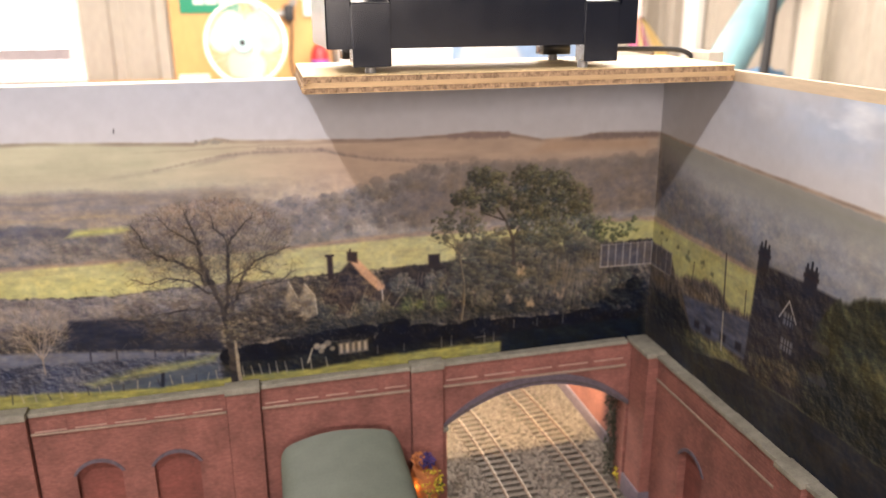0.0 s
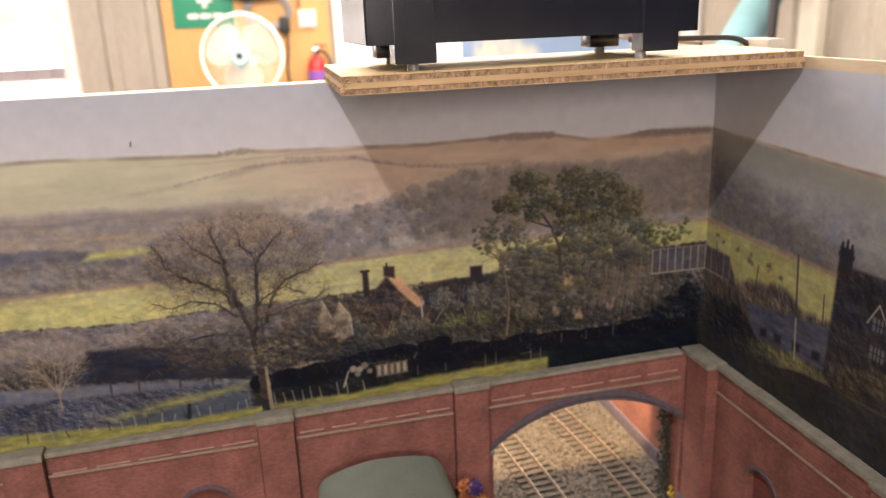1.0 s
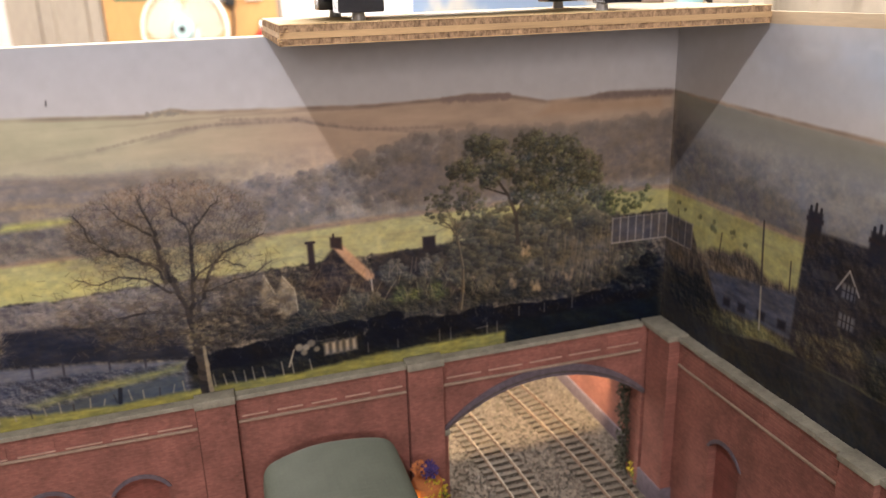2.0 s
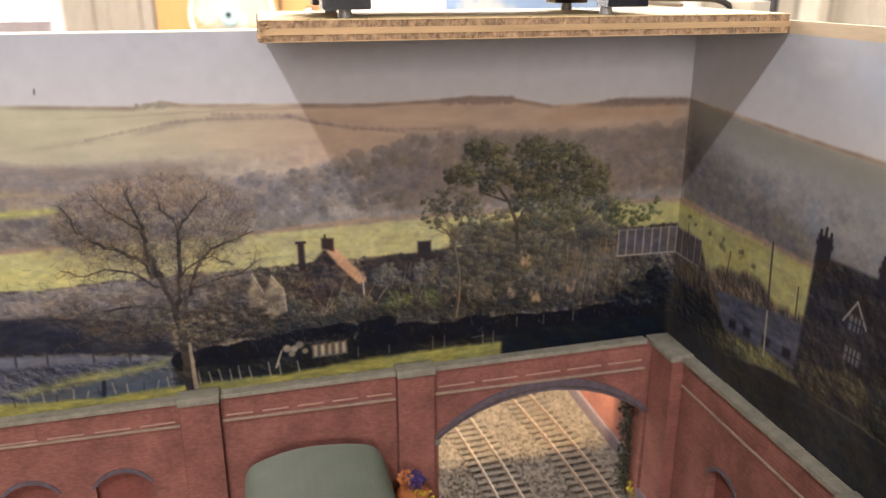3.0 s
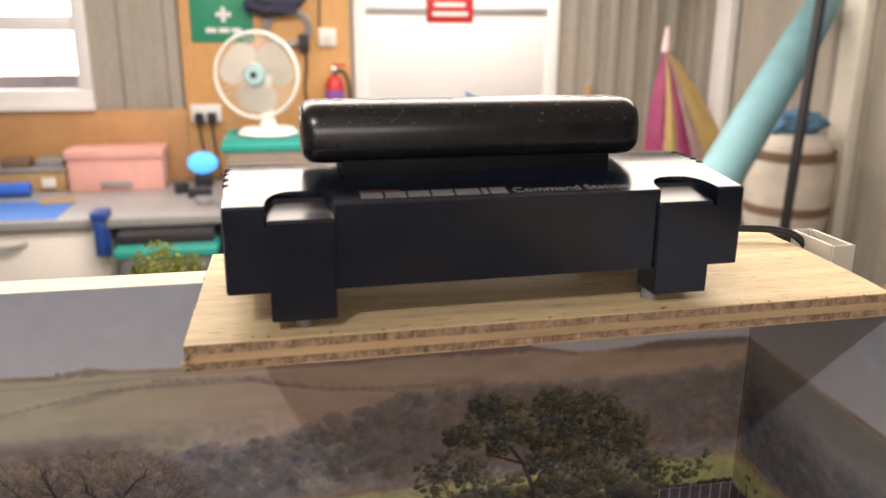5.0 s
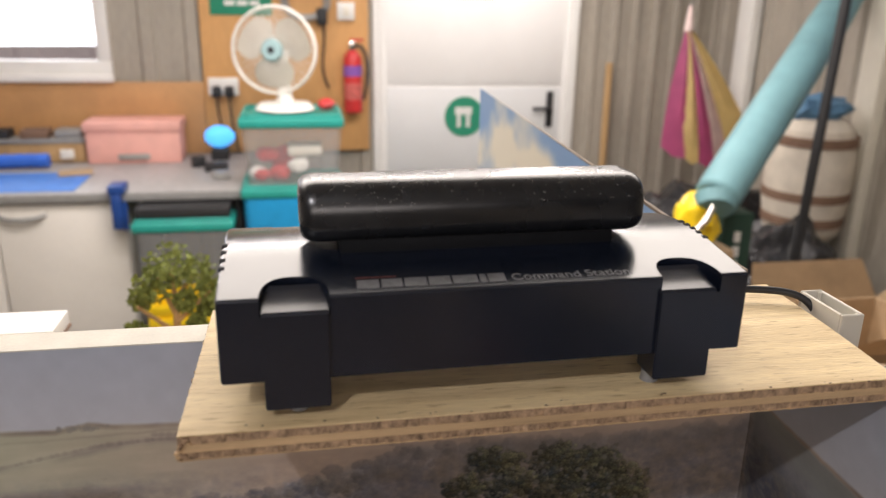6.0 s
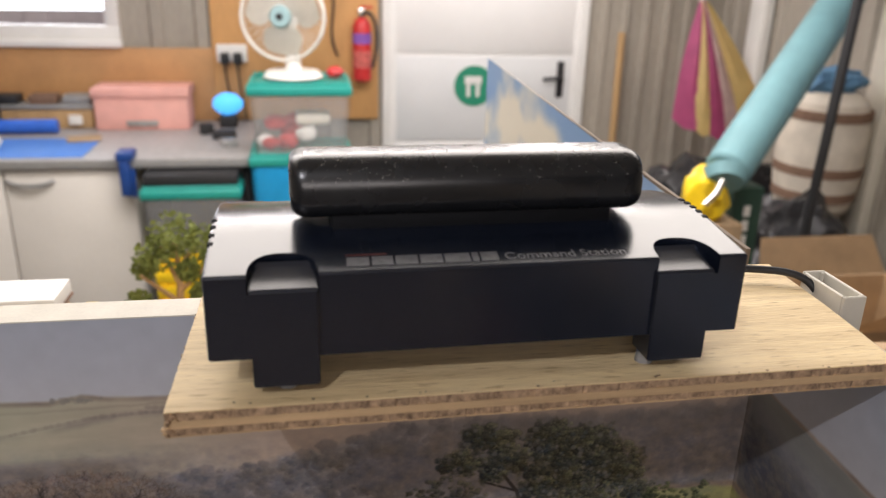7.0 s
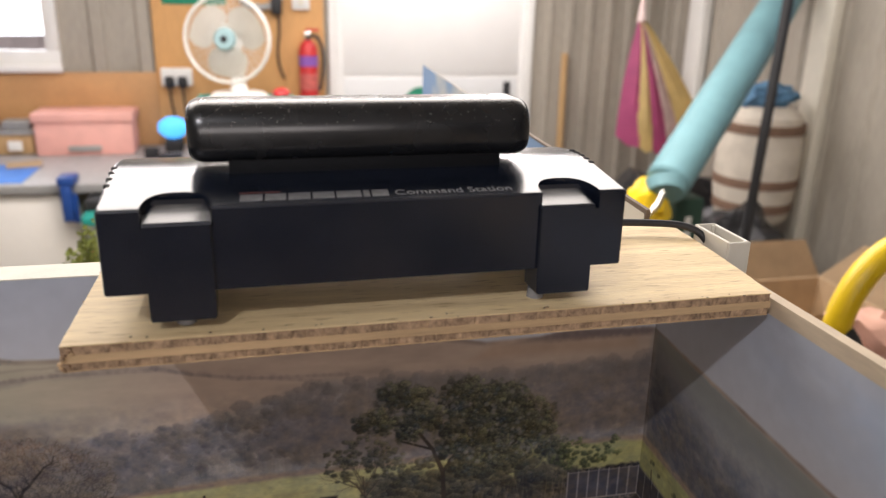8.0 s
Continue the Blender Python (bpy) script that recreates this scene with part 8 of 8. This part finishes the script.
part("clip", tube([PA + Vector((-0.055, -0.085, 0.00)), PA + Vector((-0.075, -0.095, -0.04)), PA + Vector((-0.105, -0.09, -0.075))], 0.010, 8), M_CHROME, par, "bright metal clip")
solo("black_pole", tube([(1.715, 2.55, 0.0), (1.7434, 2.55, 1.013), (1.755, 2.55, 1.354), (1.764, 2.55, 1.63), (1.785, 2.55, 2.30)], 0.017, 10), M_DARK, "black pole leaning in the corner", "pole")
M_PALEPINK = mat("pale_pink_nylon", (0.84, 0.64, 0.61), 0.5, vary=0.2, scale=14, fine=200, bump=0.1)
um = thing("folded_umbrella", (2.08, 3.85, 0.93), "folded magenta, pink and yellow umbrella hanging from a cord", "umbrella")
tip = Vector((1.905, 3.86, 1.60))
low = [(1.795, 3.80, 1.035), (1.900, 3.74, 0.985), (1.975, 3.74, 0.965), (2.070, 3.76, 0.950), (2.165, 3.82, 1.000), (2.275, 3.86, 1.130)]
for k in range(5):
    bm = bmesh.new()
    a, b = Vector(low[k]), Vector(low[k + 1])
    rows = []
    for i in range(9):
        t = i / 8
        fold = 0.03 * math.sin(math.pi * t)
        p, q = tip.lerp(a, t), tip.lerp(b, t)
        m = (p + q) / 2 + Vector((0, -fold, -0.02 * t))
        w = 0.012 * (1 - t) + 0.016 * math.sin(math.pi * t)
        rows.append([bm.verts.new(v) for v in (p - Vector((w, 0, 0)), m, q + Vector((w, 0, 0)))])
    for p, q in zip(rows, rows[1:]):
        bm.faces.new((p[0], p[1], q[1], q[0]))
        bm.faces.new((p[1], p[2], q[2], q[1]))
    bmesh.ops.solidify(bm, geom=bm.faces, thickness=0.004)
    part("panel", bm, (M_MAGENTA, M_YNYLON, M_MAGENTA, M_PALEPINK, M_YNYLON)[k], um, ("magenta", "yellow", "magenta", "pale pink", "yellow")[k] + " nylon panel")
part("tip", tube([tip + Vector((0, 0, 0.10)), tip - Vector((0, 0, 0.02))], [0.008, 0.022], 10), M_PALEPINK, um)
part("cord", tube([tip + Vector((0, 0, 0.09)), (1.905, 3.86, CEIL - 0.0005)], 0.003, 6), M_GREY, um, "thin hanging cord")
sack = thing("canvas_sack", (2.055, 3.0, 0.82), "cream canvas sack with brown bands", "sack")
part("bag", tube([(2.055, 3.0, z) for z in (0.82, 0.85, 0.98, 1.15, 1.26, 1.30)], [0.12, 0.145, 0.165, 0.165, 0.145, 0.10], 28), M_SACK, sack)
for z in (0.885, 0.985, 1.200):
    part("band", cyl((2.055, 3.0, z), (2.055, 3.0, z + 0.035), {0.885: 0.158, 0.985: 0.168, 1.2: 0.163}[z], n=28), M_BROWN, sack, "brown band")
solo("blue_cloth", ball((2.055, 3.0, 1.335), 0.10, 3, squash=(1.15, 0.9, 0.5), rough=0.5, seed=8), mat("blue_grey_cloth", (0.10, 0.22, 0.36), 0.8, vary=0.25, scale=30, bump=0.4), "crumpled blue cloth on the sack", "cloth")
for k, (x, y, z, r) in enumerate(((1.70, 2.95, 0.28, 0.30), (2.03, 2.75, 0.36, 0.34), (1.86, 3.35, 0.50, 0.42), (1.62, 3.45, 0.45, 0.36), (2.05, 3.05, 0.62, 0.25), (1.86, 2.76, 0.74, 0.23))):
    solo("bin_bag", ball((x, y, z), r, 4, squash=(0.85, 0.8, 1.0 if k < 4 else 0.85), rough=0.45, seed=k + 20), M_BINBAG, "full black bin bag in the corner", "bin bag", "bin bags")
solo("green_carton", box(1.400, 1.505, 2.46, 2.60, 0.0, 1.075, 0.006), mat("dark_green_card", (0.012, 0.05, 0.032), 0.5, vary=0.15, scale=10), "tall dark green carton with pale print", "carton")
bm = bmesh.new()
for k in range(5):
    box(1.440, 1.462, 2.4555, 2.4595, 0.78 + k * 0.05, 0.815 + k * 0.05, bm=bm)
solo("carton_print", bm, M_WHITE, "pale bars of print on the carton", "print")
solo("yellow_bag", ball((1.283, 2.43, 1.065), 0.085, 3, squash=(0.85, 0.7, 1.1), rough=0.35, seed=4), M_YTUB, "crumpled yellow plastic bag", "bag")
solo("bag_stand", box(1.20, 1.39, 2.36, 2.52, 0.0, 0.985, 0.005), M_CARDBOARD, "plain brown carton under the yellow bag", "carton")
solo("broom_handle", tube([(1.667, 4.20, 0.0), (1.664, 4.225, 1.40)], 0.019, 12), M_WOOD, "pale wooden broom handle against the wall", "broom")
sb = thing("blue_sign", (2.26, 2.3, 1.6), "blue sign board with a white round emblem", "sign")
part("plate", box(2.262, 2.2805, 1.75, 2.58, 1.595, 2.25, 0.004), M_BLUESIGN, sb)
ring = [(2.260, 2.36 + 0.10 * math.cos(a), 1.72 + 0.115 * math.sin(a)) for a in (2 * math.pi * i / 36 for i in range(36))]
part("emblem_ring", tube(ring, 0.008, 6, closed=True), M_WHITE, sb, "white ring")
bm = bmesh.new()
for k, w in enumerate((0.05, 0.035, 0.05, 0.03, 0.055)):
    box(2.2575, 2.2615, 2.36 - w, 2.36 + w, 1.645 + k * 0.034, 1.665 + k * 0.034, bm=bm)
part("emblem_bars", bm, M_WHITE, sb)

tbl = thing("side_table", (1.15, 1.35, 0), "plain brown side table beside the layout", "table")
part("tabletop", box(0.62, 1.65, 0.72, 1.95, 0.86, 0.89, 0.003), M_MDF, tbl)
for x in (0.66, 1.56):
    for y in (0.76, 1.86):
        part("leg", box(x, x + 0.05, y, y + 0.05, 0, 0.859, 0.003), M_WOOD, tbl)
ct = thing("open_carton", (1.25, 1.62, 0.89), "open brown cardboard box with raised flaps", "carton")
X0, X1, Y0, Y1, CZ0, CZ1 = 1.12, 1.46, 1.52, 1.82, 0.891, 1.040
for a, b, c, d in ((X0, X1, Y0, Y0 + 0.005), (X0, X1, Y1 - 0.005, Y1), (X0, X0 + 0.005, Y0 + 0.005, Y1 - 0.005), (X1 - 0.005, X1, Y0 + 0.005, Y1 - 0.005)):
    part("side", box(a, b, c, d, CZ0, CZ1), M_CARDBOARD, ct)
part("base", box(X0 + 0.005, X1 - 0.005, Y0 + 0.005, Y1 - 0.005, CZ0, CZ0 + 0.005), M_CARDBOARD, ct)
for quad in ([(X0, Y0), (X1, Y0), (X1 - 0.02, Y0 - 0.10), (X0 + 0.02, Y0 - 0.10)], [(X1, Y0), (X1, Y1), (X1 + 0.10, Y1 - 0.02), (X1 + 0.10, Y0 + 0.02)], [(X0, Y1), (X1, Y1), (X1 - 0.02, Y1 + 0.05), (X0 + 0.02, Y1 + 0.05)]):
    bm = bmesh.new()
    zs = (CZ1, CZ1, CZ1 + 0.085, CZ1 + 0.085)
    bm.faces.new([bm.verts.new((*p, z)) for p, z in zip(quad, zs)])
    bmesh.ops.solidify(bm, geom=bm.faces, thickness=0.004)
    part("flap", bm, M_CARDBOARD, ct, smooth=None)
hd = thing("ear_defenders", (0.82, 0.90, 0.89), "yellow headband with dark cups on a brown carton", "ear defenders")
pts = [(0.815 + 0.088 * math.cos(a), 0.905, 1.345 + 0.115 * math.sin(a)) for a in (math.pi * (1 - i / 20) for i in range(21))]
part("headband", tube(pts, 0.016, 12), M_YTUB, hd, "thick yellow headband")
for x in (0.735, 0.905):
    part("cup", ball((x, 0.905, 1.320), 0.042, 3, squash=(0.55, 0.9, 1.1)), M_DARK, hd, "dark ear cup")
solo("salmon_cloth", ball((0.815, 0.95, 1.315), 0.055, 3, squash=(1.2, 0.8, 0.7), rough=0.4, seed=6), M_PINKISH, "crumpled salmon pink cloth on a carton", "cloth")
solo("brown_carton", box(0.66, 0.98, 0.76, 1.06, 0.891, 1.275, 0.004), M_CARDBOARD, "closed brown cardboard carton", "carton")
